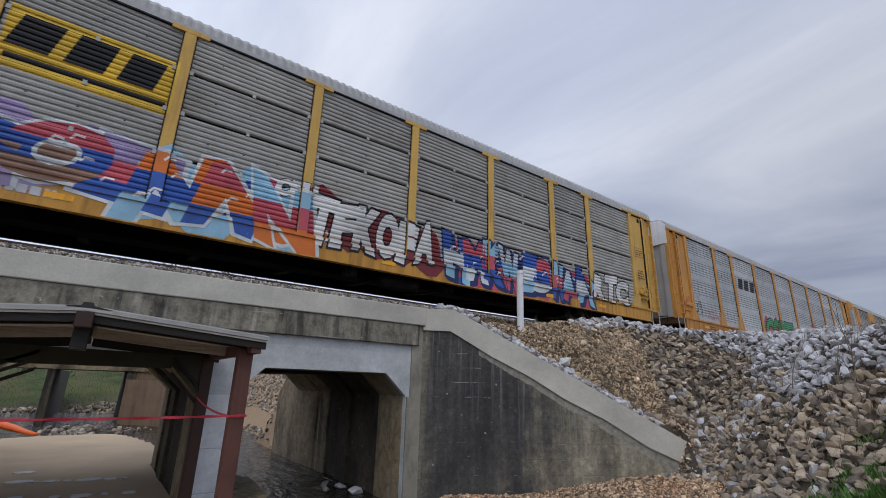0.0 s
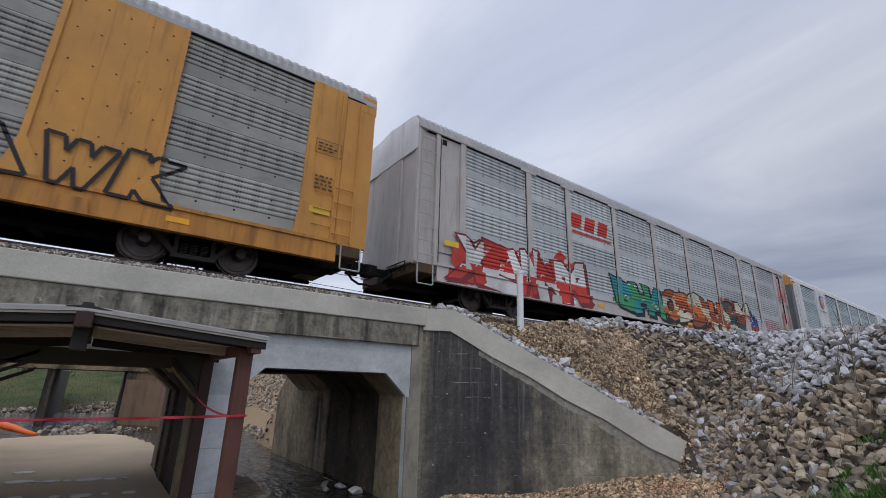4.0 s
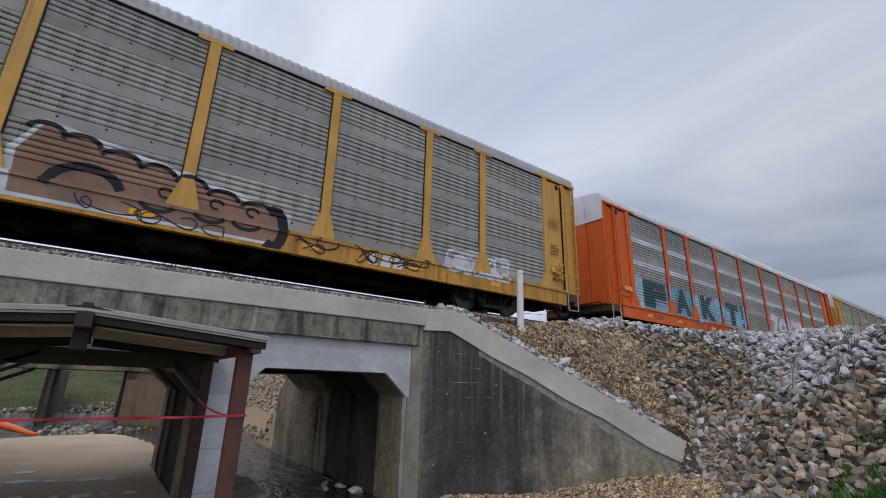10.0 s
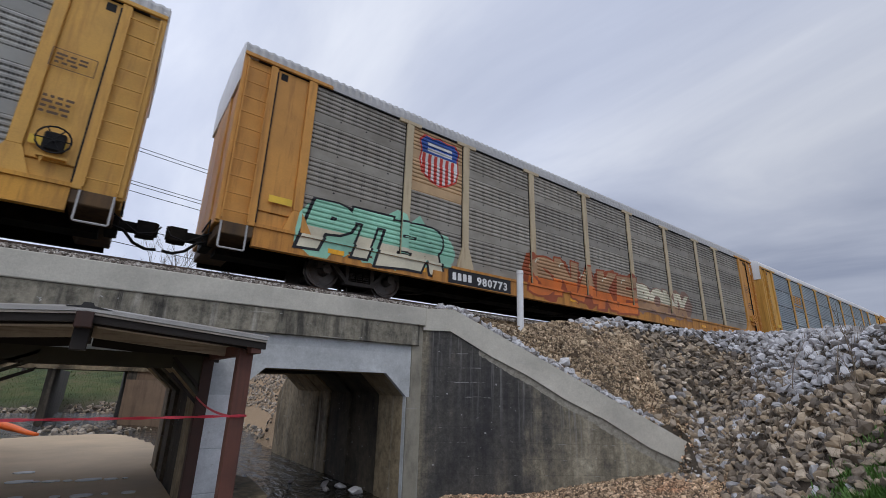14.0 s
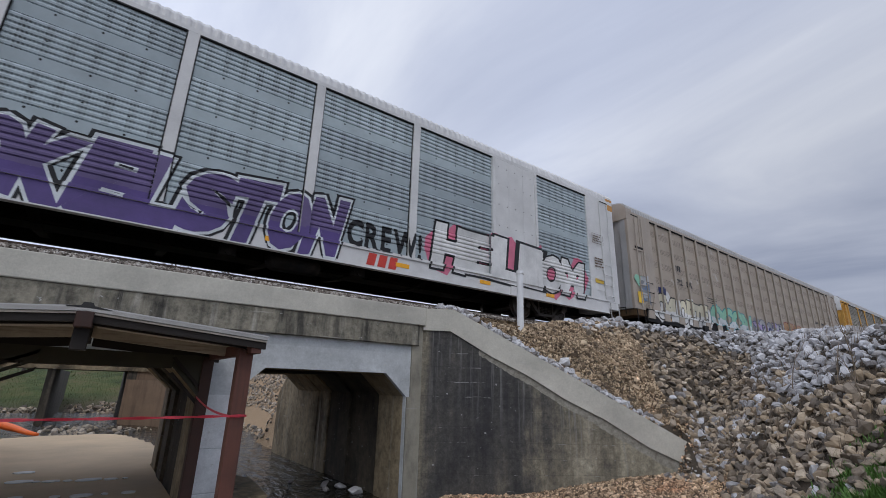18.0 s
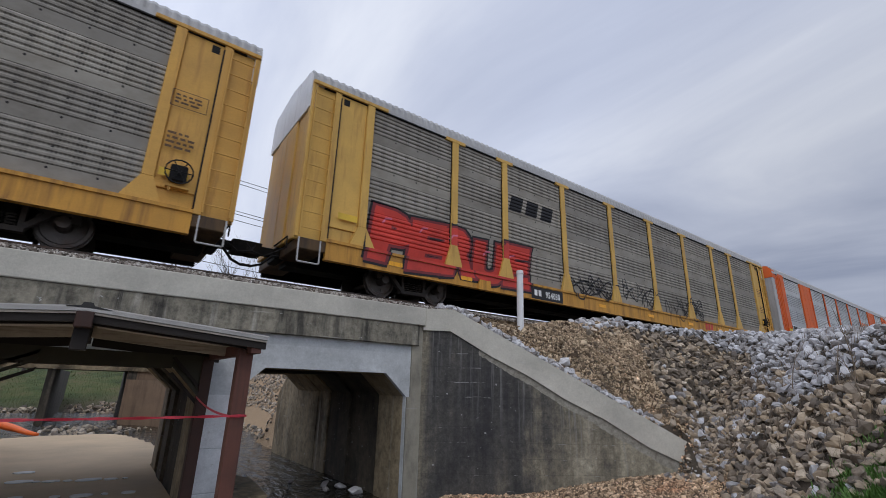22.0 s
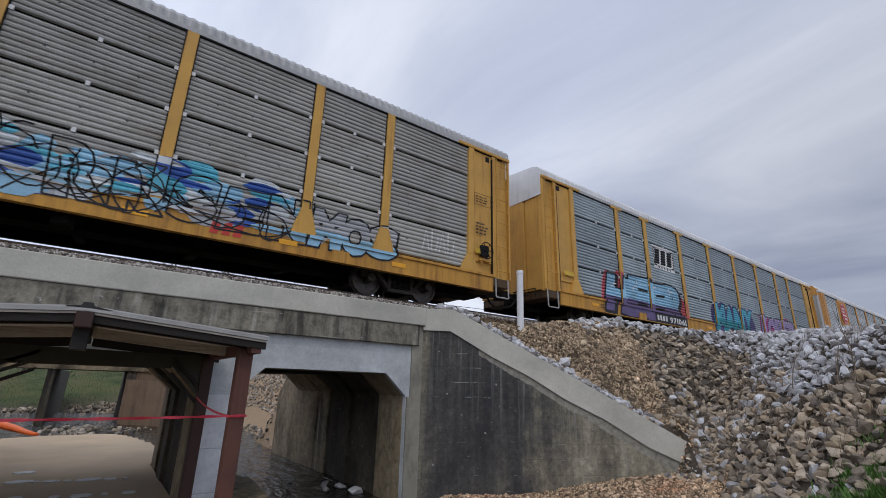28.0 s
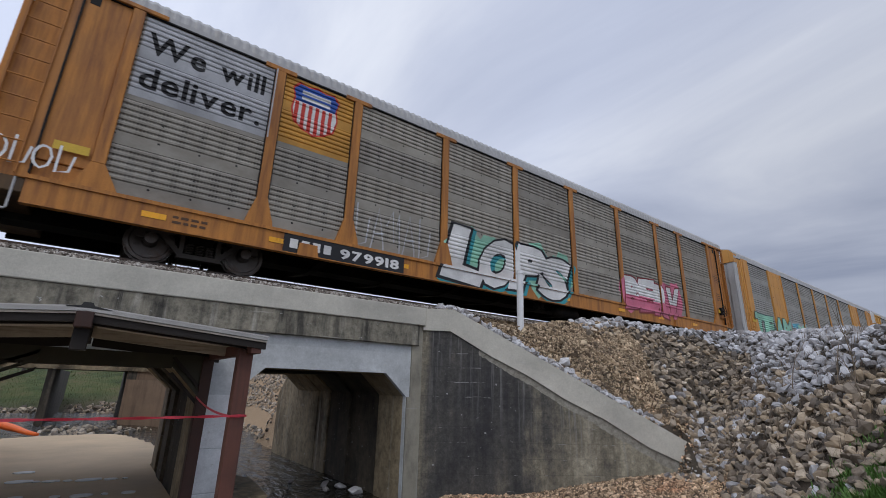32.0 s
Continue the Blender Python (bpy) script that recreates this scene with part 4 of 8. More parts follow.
# ---------------------------------------------------------------- walkway canopy in front of the left opening
WOOD_RED = surface("red_brown_stained_timber", (0.115, 0.045, 0.032), 0.75, 0, 0.25, 3.0, stain=(0.06, 0.03, 0.022), stain_at=(0.5, 0.75), stretch=(6, 6, 0.4), bump=0.3)
# Timbers under the roof: its shade is put into their near-black colours.
WOOD_DARK = surface("roof_shade_brown_timber", (0.014, 0.01, 0.008), 0.8, 0, 0.3, 3.0, stain=(0.05, 0.04, 0.032), stain_at=(0.6, 0.85), stretch=(6, 6, 0.4), bump=0.3)
WOOD_UMBER = surface("darkened_red_stained_timber", (0.045, 0.02, 0.015), 0.78, 0, 0.3, 3.0, stain=(0.03, 0.018, 0.014), stain_at=(0.5, 0.75), stretch=(6, 6, 0.4), bump=0.3)
WOOD_GREEN = surface("roof_shade_olive_timber", (0.036, 0.034, 0.022), 0.85, 0, 0.3, 3.0, stretch=(0.4, 6, 6), bump=0.3)
WOOD_PALE = surface("weathered_bare_timber", (0.42, 0.38, 0.32), 0.85, 0, 0.25, 3.0, stain=(0.12, 0.10, 0.085), stain_at=(0.5, 0.75), stretch=(0.5, 8, 8), bump=0.35)
TIN = surface("dull_roofing_tin", (0.36, 0.35, 0.33), 0.5, 0.4, 0.2, 2.0, stain=(0.18, 0.14, 0.11), stain_at=(0.55, 0.8))
RIDGE_X, RIDGE_Z, EAVE_X, EAVE_Z = -0.23, 3.085, 1.63, 2.925
ROOF_Y0, ROOF_Y1 = 5.88, 8.78


def build_canopy():
    root = new("walkway_canopy")
    tagged(root, "low timber canopy with tin roof before the opening", "canopy")
    slope = (EAVE_Z - RIDGE_Z) / (EAVE_X - RIDGE_X)
    half = EAVE_X - RIDGE_X
    for side in (1, -1):
        for i in range(6):
            # roofing sheets, lapped, ribbed along the fall
            bm = bmesh.new()
            n = 12
            y0 = ROOF_Y0 + (ROOF_Y1 - ROOF_Y0) * i / 6
            dy = (ROOF_Y1 - ROOF_Y0) / 6
            rows = []
            for j in range(n + 1):
                y = y0 + (dy + 0.02) * j / n
                k = 0.018 if j % 3 == 1 else 0.0
                rows.append([bm.verts.new((RIDGE_X + side * half * f, y, RIDGE_Z + slope * half * f + k + z)) for f in (0, 1.0) for z in (0.0, 0.012)])
            for a, b in zip(rows, rows[1:]):
                bm.faces.new((a[1], a[3], b[3], b[1]))
                bm.faces.new((a[0], b[0], b[2], a[2]))
            bm.faces.new((rows[0][0], rows[0][2], rows[0][3], rows[0][1]))
            bmesh.ops.recalc_face_normals(bm, faces=bm.faces)
            part("roof_sheet", bm, TIN, root, "dull ribbed tin sheet")
        # barge boards and rafters
        def board(name, y0, y1, top, deep, mat, x_in=0.0, label=""):
            xa, xb = RIDGE_X + side * x_in, RIDGE_X + side * half * 0.985
            za, zb = RIDGE_Z + slope * x_in - top, RIDGE_Z + slope * half * 0.985 - top
            part(name, a_prism([(xa, za), (xb, zb), (xb, zb - deep), (xa, za - deep)], "y", y0, y1), mat, root, label)
        board("barge_strip", ROOF_Y0 - 0.03, ROOF_Y0 + 0.03, 0.004, 0.03, TIN, label="grey metal roof edge")
        board("barge_trim", ROOF_Y0 - 0.015, ROOF_Y0 + 0.03, 0.038, 0.022, WOOD_PALE, label="bare timber trim under the roof edge")
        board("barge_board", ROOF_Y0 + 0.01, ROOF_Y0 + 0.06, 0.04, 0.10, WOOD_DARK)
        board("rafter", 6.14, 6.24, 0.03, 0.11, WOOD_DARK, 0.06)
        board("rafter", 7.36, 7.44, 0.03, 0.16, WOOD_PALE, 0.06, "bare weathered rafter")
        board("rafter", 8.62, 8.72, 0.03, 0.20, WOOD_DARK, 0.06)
        px = 1.44 if side > 0 else -1.90
        part("eave_beam", a_box(min(px + 0.10 * side, px + 0.02 * side) - 0.02, max(px + 0.10 * side, px + 0.02 * side) + 0.02, ROOF_Y0 + 0.03, 8.78, EAVE_Z - 0.19, EAVE_Z - 0.03, 0.006), WOOD_RED, root, "red-brown eave beam")
        # rear post in a darker copy of the red, roof shade included
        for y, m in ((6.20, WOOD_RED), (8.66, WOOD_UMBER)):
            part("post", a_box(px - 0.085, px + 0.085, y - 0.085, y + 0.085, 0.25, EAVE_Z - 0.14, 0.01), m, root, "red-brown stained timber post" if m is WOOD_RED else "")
    part("tie_beam", a_prism([(-1.90, 2.60), (0.92, 2.575), (0.92, 2.79), (-1.90, 2.83)], "y", 8.60, 8.68), WOOD_GREEN, root, "dark olive plank")
    part("corner_board", a_prism([(0.925, 2.61), (1.39, 2.13), (1.41, 2.80), (0.925, 2.79)], "y", 8.61, 8.67), WOOD_GREEN, root, "dark olive corner board")
    for dz, dy, m in ((0.0, 8.58, WOOD_GREEN), (0.11, 8.60, WOOD_DARK), (-0.13, 8.64, WOOD_DARK)):
        part("knee_brace", a_prism([(0.90, 2.63 + dz), (1.36, 2.15 + dz), (1.36, 2.22 + dz), (0.95, 2.65 + dz)], "y", dy, dy + 0.05), m, root, "weathered knee brace")
        part("knee_brace", a_prism([(-1.80, 2.08 + dz), (-0.75, 2.60 + dz), (-0.72, 2.66 + dz), (-1.80, 2.15 + dz)], "y", dy, dy + 0.05), m, root, "weathered knee brace")
    part("king_post", a_box(RIDGE_X - 0.075, RIDGE_X + 0.075, 5.83, 6.0, RIDGE_Z - 0.20, RIDGE_Z - 0.04, 0.008), WOOD_UMBER, root, "umber ridge block")
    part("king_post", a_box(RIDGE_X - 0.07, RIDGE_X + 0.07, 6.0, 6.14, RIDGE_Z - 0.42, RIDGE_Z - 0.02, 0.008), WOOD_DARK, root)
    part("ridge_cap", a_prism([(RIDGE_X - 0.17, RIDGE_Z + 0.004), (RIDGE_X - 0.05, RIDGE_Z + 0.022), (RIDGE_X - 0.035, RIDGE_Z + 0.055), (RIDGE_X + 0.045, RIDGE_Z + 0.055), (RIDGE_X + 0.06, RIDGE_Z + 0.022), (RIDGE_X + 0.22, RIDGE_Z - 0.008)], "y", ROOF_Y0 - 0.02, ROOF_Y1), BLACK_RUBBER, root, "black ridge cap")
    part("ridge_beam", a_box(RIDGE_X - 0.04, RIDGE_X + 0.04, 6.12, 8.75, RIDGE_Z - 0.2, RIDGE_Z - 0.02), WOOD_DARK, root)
    # pale sheathing boards under the tin
    soffit = surface("pale_sheathing_board", (0.55, 0.53, 0.49), 0.85, 0, 0.2, 3.0, stain=(0.16, 0.14, 0.12), stain_at=(0.55, 0.75), stretch=(0.4, 8, 8), bump=0.3)
    for side in (1, -1):
        for i in range(7):
            y0 = 6.25 + i * 0.335
            xa, xb = RIDGE_X + side * 0.10, RIDGE_X + side * half * 0.93
            za, zb = RIDGE_Z + slope * 0.10, RIDGE_Z + slope * half * 0.93
            part("sheathing_board", a_prism([(xa, za - 0.048), (xb, zb - 0.048), (xb, zb - 0.066), (xa, za - 0.066)], "y", y0, y0 + 0.32), soffit, root, "pale weathered sheathing board")
    for i in range(3):
        for side in (1, -1):
            x = RIDGE_X + side * (0.45 + i * 0.55)
            z = RIDGE_Z + slope * abs(x - RIDGE_X)
            part("purlin", a_box(x - 0.045, x + 0.045, ROOF_Y0 + 0.06, ROOF_Y1, z - 0.045, z - 0.004), WOOD_PALE, root)


BLACK_RUBBER = surface("black_rubber", (0.02, 0.02, 0.02), 0.7)
build_canopy()

TAPE = surface("pink_flagging_tape", (0.75, 0.06, 0.10), 0.45, 0, 0.15, 5.0)
ORANGE = surface("orange_plastic", (0.85, 0.16, 0.03), 0.5)


def ribbon(name, pts, width, material):
    bm = bmesh.new()
    prev = None
    for i, (x, y, z) in enumerate(pts):
        w = width * (0.75 + 0.25 * math.sin(i * 1.7))
        t = 0.35 * math.sin(i * 0.9)
        a = bm.verts.new((x, y - math.sin(t) * w / 2, z - w / 2 * math.cos(t)))
        b = bm.verts.new((x, y + math.sin(t) * w / 2, z + w / 2 * math.cos(t)))
        if prev:
            bm.faces.new((prev[0], a, b, prev[1]))
        prev = (a, b)
    bmesh.ops.solidify(bm, geom=bm.faces[:], thickness=0.002)
    return obj(name, bm, material)


def build_tape():
    pts = []
    for i in range(40):
        f = i / 39
        pts.append((-1.99 + f * 3.53, 6.095, 2.005 - 0.012 * math.sin(f * math.pi)))
    t = ribbon("flagging_tape", pts, 0.036, TAPE)
    tagged(t, "pink plastic flagging tape tied across between posts", "tape", "flagging tapes")
    bm = bmesh.new()
    for i in range(14):
        za, zb = (2.0 + 0.14 * f - 0.05 * math.sin(math.pi * f) for f in (i / 14, (i + 1) / 14))
        ya, yb = 6.1 + 2.5 * i / 14, 6.1 + 2.5 * (i + 1) / 14
        prism(bm, [(ya, za - 0.014), (yb, zb - 0.014), (yb, zb + 0.014), (ya, za + 0.014)], "x", 1.345, 1.349)
    t = obj("flagging_tape", bm, TAPE)
    tagged(t, "pink plastic flagging tape tied along the canopy side", "tape", "flagging tapes")
    bm = bmesh.new()
    pipe(bm, [(-3.2, 25.2, 0.55), (-2.6, 24.6, 0.60), (-2.1, 24.0, 0.50), (-1.7, 23.2, 0.42), (-1.35, 22.6, 0.40)], [0.13, 0.15, 0.12, 0.09, 0.05], 8)
    o = obj("orange_barrier_fence", bm, ORANGE, smooth=True)
    tagged(o, "crumpled orange plastic fence lying on the sand", "fence")
    pole = new("marker_pole")
    tagged(pole, "white plastic marker pole standing in the gravel", "pole")
    white = surface("white_plastic", (0.72, 0.73, 0.74), 0.4, 0, 0.06, 3.0)
    bm = rod(bmesh.new(), (8.90, 8.62, 3.75), (8.93, 8.62, 5.47), 0.092, 20)
    part("tube", bm, white, pole, smooth=False)
    bm = bmesh.new()
    bmesh.ops.create_cone(bm, cap_ends=True, segments=20, radius1=0.105, radius2=0.09, depth=0.10, matrix=Matrix.Translation((8.932, 8.62, 5.52)))
    part("cap", bm, white, pole)


build_tape()

# ---------------------------------------------------------------- plants
LEAF = surface("weed_leaf", (0.09, 0.19, 0.035), 0.6, 0, 0.3, 6.0)
DRY = surface("dry_stem", (0.20, 0.155, 0.11), 0.8, 0, 0.25, 6.0)
TWIG = surface("bare_twig_bark", (0.10, 0.085, 0.075), 0.85, 0, 0.25, 6.0)
GRASS_FAR = surface("spring_grass_bank", (0.085, 0.10, 0.035), 0.9, 0, 0.35, 0.8, stain=(0.16, 0.14, 0.06), stain_at=(0.5, 0.7))


def blades(name, places, height, width, material, seed, lean=0.5):
    rng = np.random.default_rng(seed)
    n = len(places)
    ang = rng.uniform(0, 2 * math.pi, n)
    h = height * rng.uniform(0.5, 1.2, n)
    w = width * rng.uniform(0.6, 1.2, n)
    ln = rng.uniform(0.1, lean, n) * h
    dx, dy = np.cos(ang), np.sin(ang)
    V = np.zeros((n, 5, 3))
    P = np.array(places)
    side = np.stack([-dy, dx, 0 * dx], 1)
    fwd = np.stack([dx, dy, 0 * dx], 1)
    up = np.array([0, 0, 1.0])
    V[:, 0] = P - side * w[:, None]
    V[:, 1] = P + side * w[:, None]
    mid = P + fwd * (ln * 0.35)[:, None] + up * (h * 0.6)[:, None]
    V[:, 2] = mid + side * (w * 0.8)[:, None]
    V[:, 3] = mid - side * (w * 0.8)[:, None]
    V[:, 4] = P + fwd * ln[:, None] + up * h[:, None]
    F4 = np.arange(n)[:, None] * 5 + np.array([0, 1, 2, 3])
    F3 = np.arange(n)[:, None] * 5 + np.array([3, 2, 4])
    me = bpy.data.meshes.new(name)
    me.from_pydata(V.reshape(-1, 3).tolist(), [], F4.tolist() + F3.tolist())
    me.materials.append(material)
    return new(name, me)


def build_plants():
    rng = np.random.default_rng(71)
    pts = []
    for _ in range(4200):
        x, y = rng.normal(8.55, 0.28), rng.normal(1.75, 0.35)
        pts.append((x, y, ground_top(x, y)))
    for cx, cy, sx, sy, n in ((8.9, 2.2, 0.3, 0.2, 900), (9.3, 1.9, 0.3, 0.2, 500)):
        for _ in range(n):
            x, y = rng.normal(cx, sx), rng.normal(cy, sy)
            if noise.noise(Vector((x * 3, y * 3, 5))) > -0.1:
                pts.append((x, y, ground_top(x, y) + 0.04))
    g = blades("weeds", pts, 0.13, 0.012, LEAF, 3, 0.9)
    tagged(g, "green weeds sprouting among the stones", "weeds", kind="stuff")
    pts = []
    for _ in range(1500):
        x, y = rng.uniform(9.0, 13.5), rng.uniform(1.6, 5.2)
        if on_bank(x, y):
            pts.append((x, y, ground_top(x, y)))
    g = blades("dry_grass", pts, 0.26, 0.006, DRY, 4, 0.8)
    tagged(g, "thin dry grass between the riprap stones", "grass", kind="stuff")
    # single dead stems
    for i, (x, y, h) in enumerate(((10.15, 3.35, 0.75), (10.9, 4.1, 0.6), (11.9, 5.0, 0.9), (11.4, 3.5, 1.1), (12.3, 4.4, 1.0), (10.8, 2.6, 1.0), (11.2, 2.4, 1.2), (12.9, 5.6, 1.3), (12.6, 4.9, 1.2), (10.3, 2.2, 0.9))):
        z = ground_top(x, y)
        bm = bmesh.new()
        a = rng.uniform(0, 6.28)
        lean = rng.uniform(0.1, 0.35)
        pts = [(x + math.cos(a) * lean * f * f, y + math.sin(a) * lean * f * f, z + h * f) for f in (0, 0.25, 0.5, 0.75, 1.0)]
        pipe(bm, pts, [0.011, 0.009, 0.008, 0.006, 0.003], 5)
        for j in (1, 2, 3):
            b = rng.uniform(0, 6.28)
            p = pts[j]
            pipe(bm, [p, (p[0] + math.cos(b) * 0.12, p[1] + math.sin(b) * 0.12, p[2] + 0.16), (p[0] + math.cos(b) * 0.2, p[1] + math.sin(b) * 0.2, p[2] + 0.34)], [0.006, 0.004, 0.002], 4)
        s = obj("dead_stem", bm, DRY)
        tagged(s, "dry bare weed stem standing among stones", "plant", "dead stems on the bank")
    # far grassy bank beyond the culverts
    pts = []
    for _ in range(16000):
        x, y = rng.uniform(-14, 8), rng.uniform(42, 58)
        z = ground_top(x, y)
        if z > 0.2:
            pts.append((x, y, z - 0.05))
    g = blades("bank_grass", pts, 0.20, 0.012, GRASS_FAR, 6, 0.8)
    tagged(g, "green spring grass on the far creek bank", "grass", kind="stuff")


build_plants()


def tree(x, y, z, h, seed):
    """A bare tree: tapered trunk, forking limbs and fine twigs."""
    rnd = random.Random(seed)
    root = new("bare_tree")
    tagged(root, "bare leafless tree beyond the railway line", "tree", "bare trees behind the track")
    root.matrix_basis = Matrix.Translation((x, y, z))
    trunk, limbs, twigs = bmesh.new(), bmesh.new(), bmesh.new()

    def grow(bm, p, d, ln, r, depth):
        pts = [p]
        for _ in range(3):
            d = (d + Vector((rnd.uniform(-1, 1), rnd.uniform(-1, 1), rnd.uniform(-0.3, 0.6))) * 0.16).normalized()
            pts.append(pts[-1] + d * ln / 3)
        pipe(bm, pts, [r, r * 0.85, r * 0.7, r * 0.5], 6 if depth < 2 else 3)
        if depth < 5:
            for _ in range(3 if depth else 5):
                i = rnd.choice((1, 2, 3, 3))
                nd = (d + Vector((rnd.uniform(-1, 1), rnd.uniform(-1, 1), rnd.uniform(-0.1, 0.7))) * 0.75).normalized()
                grow(limbs if depth < 2 else twigs, pts[i], nd, ln * rnd.uniform(0.55, 0.78), r * 0.5, depth + 1)
    grow(trunk, Vector((0, 0, 0)), Vector((0, 0, 1)), h * 0.42, h * 0.018, 0)
    part("trunk", trunk, TWIG, root)
    part("limb", limbs, TWIG, root)
    part("twig", twigs, TWIG, root)["kind"] = "stuff"


def build_background():
    for i, (x, y, h) in enumerate(((-9.5, 52, 13), (-5.5, 56, 12), (4.2, 50, 17.5), (8.8, 52, 18.5), (11.5, 55, 18.5), (0.5, 60, 13), (16.0, 60, 17), (21.0, 62, 15))):
        tree(x, y, ground_z(min(x, 60), min(y, 70)), h * 0.72, 100 + i)
    pole = new("utility_pole")
    tagged(pole, "grey utility pole with crossarms and hanging wires", "utility pole")
    grey = surface("weathered_pole_timber", (0.17, 0.155, 0.14), 0.85)
    part("pole", rod(bmesh.new(), (-9.1, 45, 2), (-9.1, 45, 24.0), 0.16, 10), grey, pole)
    for z in (22.5, 19.4, 18.6):
        part("crossarm", a_box(-10.4, -7.6, 44.9, 45.05, z - 0.07, z + 0.07), grey, pole)
    part("bracket", pipe(bmesh.new(), [(-9.1, 45, 20.6), (-8.0, 45, 21.3), (-7.1, 45, 21.6), (-6.8, 45, 21.2), (-6.8, 45, 20.2)], 0.06, 6), grey, pole)
    wire = surface("black_wire", (0.02, 0.02, 0.022), 0.6)
    for i, (dx, z, y2, z2) in enumerate(((-1.2, 22.7, 47, 21.5), (1.2, 22.7, 45, 21.5), (-1.2, 19.5, 46, 18.0), (1.3, 19.5, 45, 18.2), (0.0, 18.7, 45, 17.2), (0.2, 15.5, 45, 14.4), (0.2, 13.9, 45, 13.0))):
        pts = []
        for j in range(13):
            f = j / 12
            pts.append((-9.1 + dx + f * 60, 45 + (y2 - 45) * f, z + (z2 - z) * f - 4 * 1.2 * f * (1 - f)))
        w = obj("overhead_wire", pipe(bmesh.new(), [(-50, 45, z + 0.4)] + pts, 0.03, 4), wire)
        tagged(w, "thin black overhead wire strung from the pole", "wire", "overhead wires")


build_background()

# ---------------------------------------------------------------- train
CAR_L = 27.17
PITCH = 28.57
SPEED = 17.645
EDGES = [0.0, 1.71, 4.44, 6.46, 9.31, 12.16, 15.01, 17.86, 20.71, 22.73, 25.46, 27.17]
SHIFT = [-0.10, -0.15, -0.09, -0.09, -0.13, -0.05, -0.28, 0.11, 0.06, 0.20, 0.12, 0.44, 0.06, 0.25, 0.11, 0.21, 0.0, -0.24, -0.10, -0.23, -0.08, 0.0, 0.0]
SILL_LO, SILL_HI, PANEL_LO, PANEL_HI, EAVE = 0.47, 0.92, 0.98, 4.86, 4.98
SIDE = -1.60


def car_front(k, t):
    return 18.143 + PITCH * k + SHIFT[k] - CAR_L - SPEED * t


def paint(name, color, rust=(0.16, 0.07, 0.03), rust_at=(0.53, 0.78), rough=0.55, vary=0.14):
    """Faded, streaked vehicle enamel."""
    m, nt, bsdf = node_mat(name)
    co = nt.nodes.new("ShaderNodeTexCoord").outputs["Object"]
    rnd = nt.nodes.new("ShaderNodeObjectInfo").outputs["Random"]
    add = nt.nodes.new("ShaderNodeVectorMath")
    add.operation = "ADD"
    cmb = nt.nodes.new("ShaderNodeCombineXYZ")
    mul = nt.nodes.new("ShaderNodeMath")
    mul.operation = "MULTIPLY"
    mul.inputs[1].default_value = 40
    nt.links.new(rnd, mul.inputs[0])
    nt.links.new(mul.outputs[0], cmb.inputs[0])
    nt.links.new(co, add.inputs[0])
    nt.links.new(cmb.outputs[0], add.inputs[1])
    co = add.outputs[0]
    n1 = noise_node(nt, co, 0.9, 5, 0.6)
    col = ramp_node(nt, [(0.3, tuple(c * (1 - vary) for c in color)), (0.7, tuple(min(1, c * (1 + vary)) for c in color))], n1)
    ns = noise_node(nt, co, 2.0, 6, 0.65, (3.0, 3.0, 0.25))
    col = mix_node(nt, ramp_node(nt, [(rust_at[0], (0, 0, 0)), (rust_at[1], (0.75,) * 3)], ns), col, rust)
    ng = noise_node(nt, co, 35, 4, 0.7)
    col = mix_node(nt, 0.6, col, ramp_node(nt, [(0.3, (0.82,) * 3), (0.6, (1.0,) * 3)], ng), "MULTIPLY")
    nt.links.new(col, bsdf.inputs["Base Color"])
    nt.links.new(ramp_node(nt, [(0.3, (rough * 0.85,) * 3), (0.7, (min(1, rough * 1.2),) * 3)], n1), bsdf.inputs["Roughness"])
    bsdf.inputs["Specular IOR Level"].default_value = 0.35
    bump_node(nt, bsdf, ng, 0.08, 0.003)
    return m


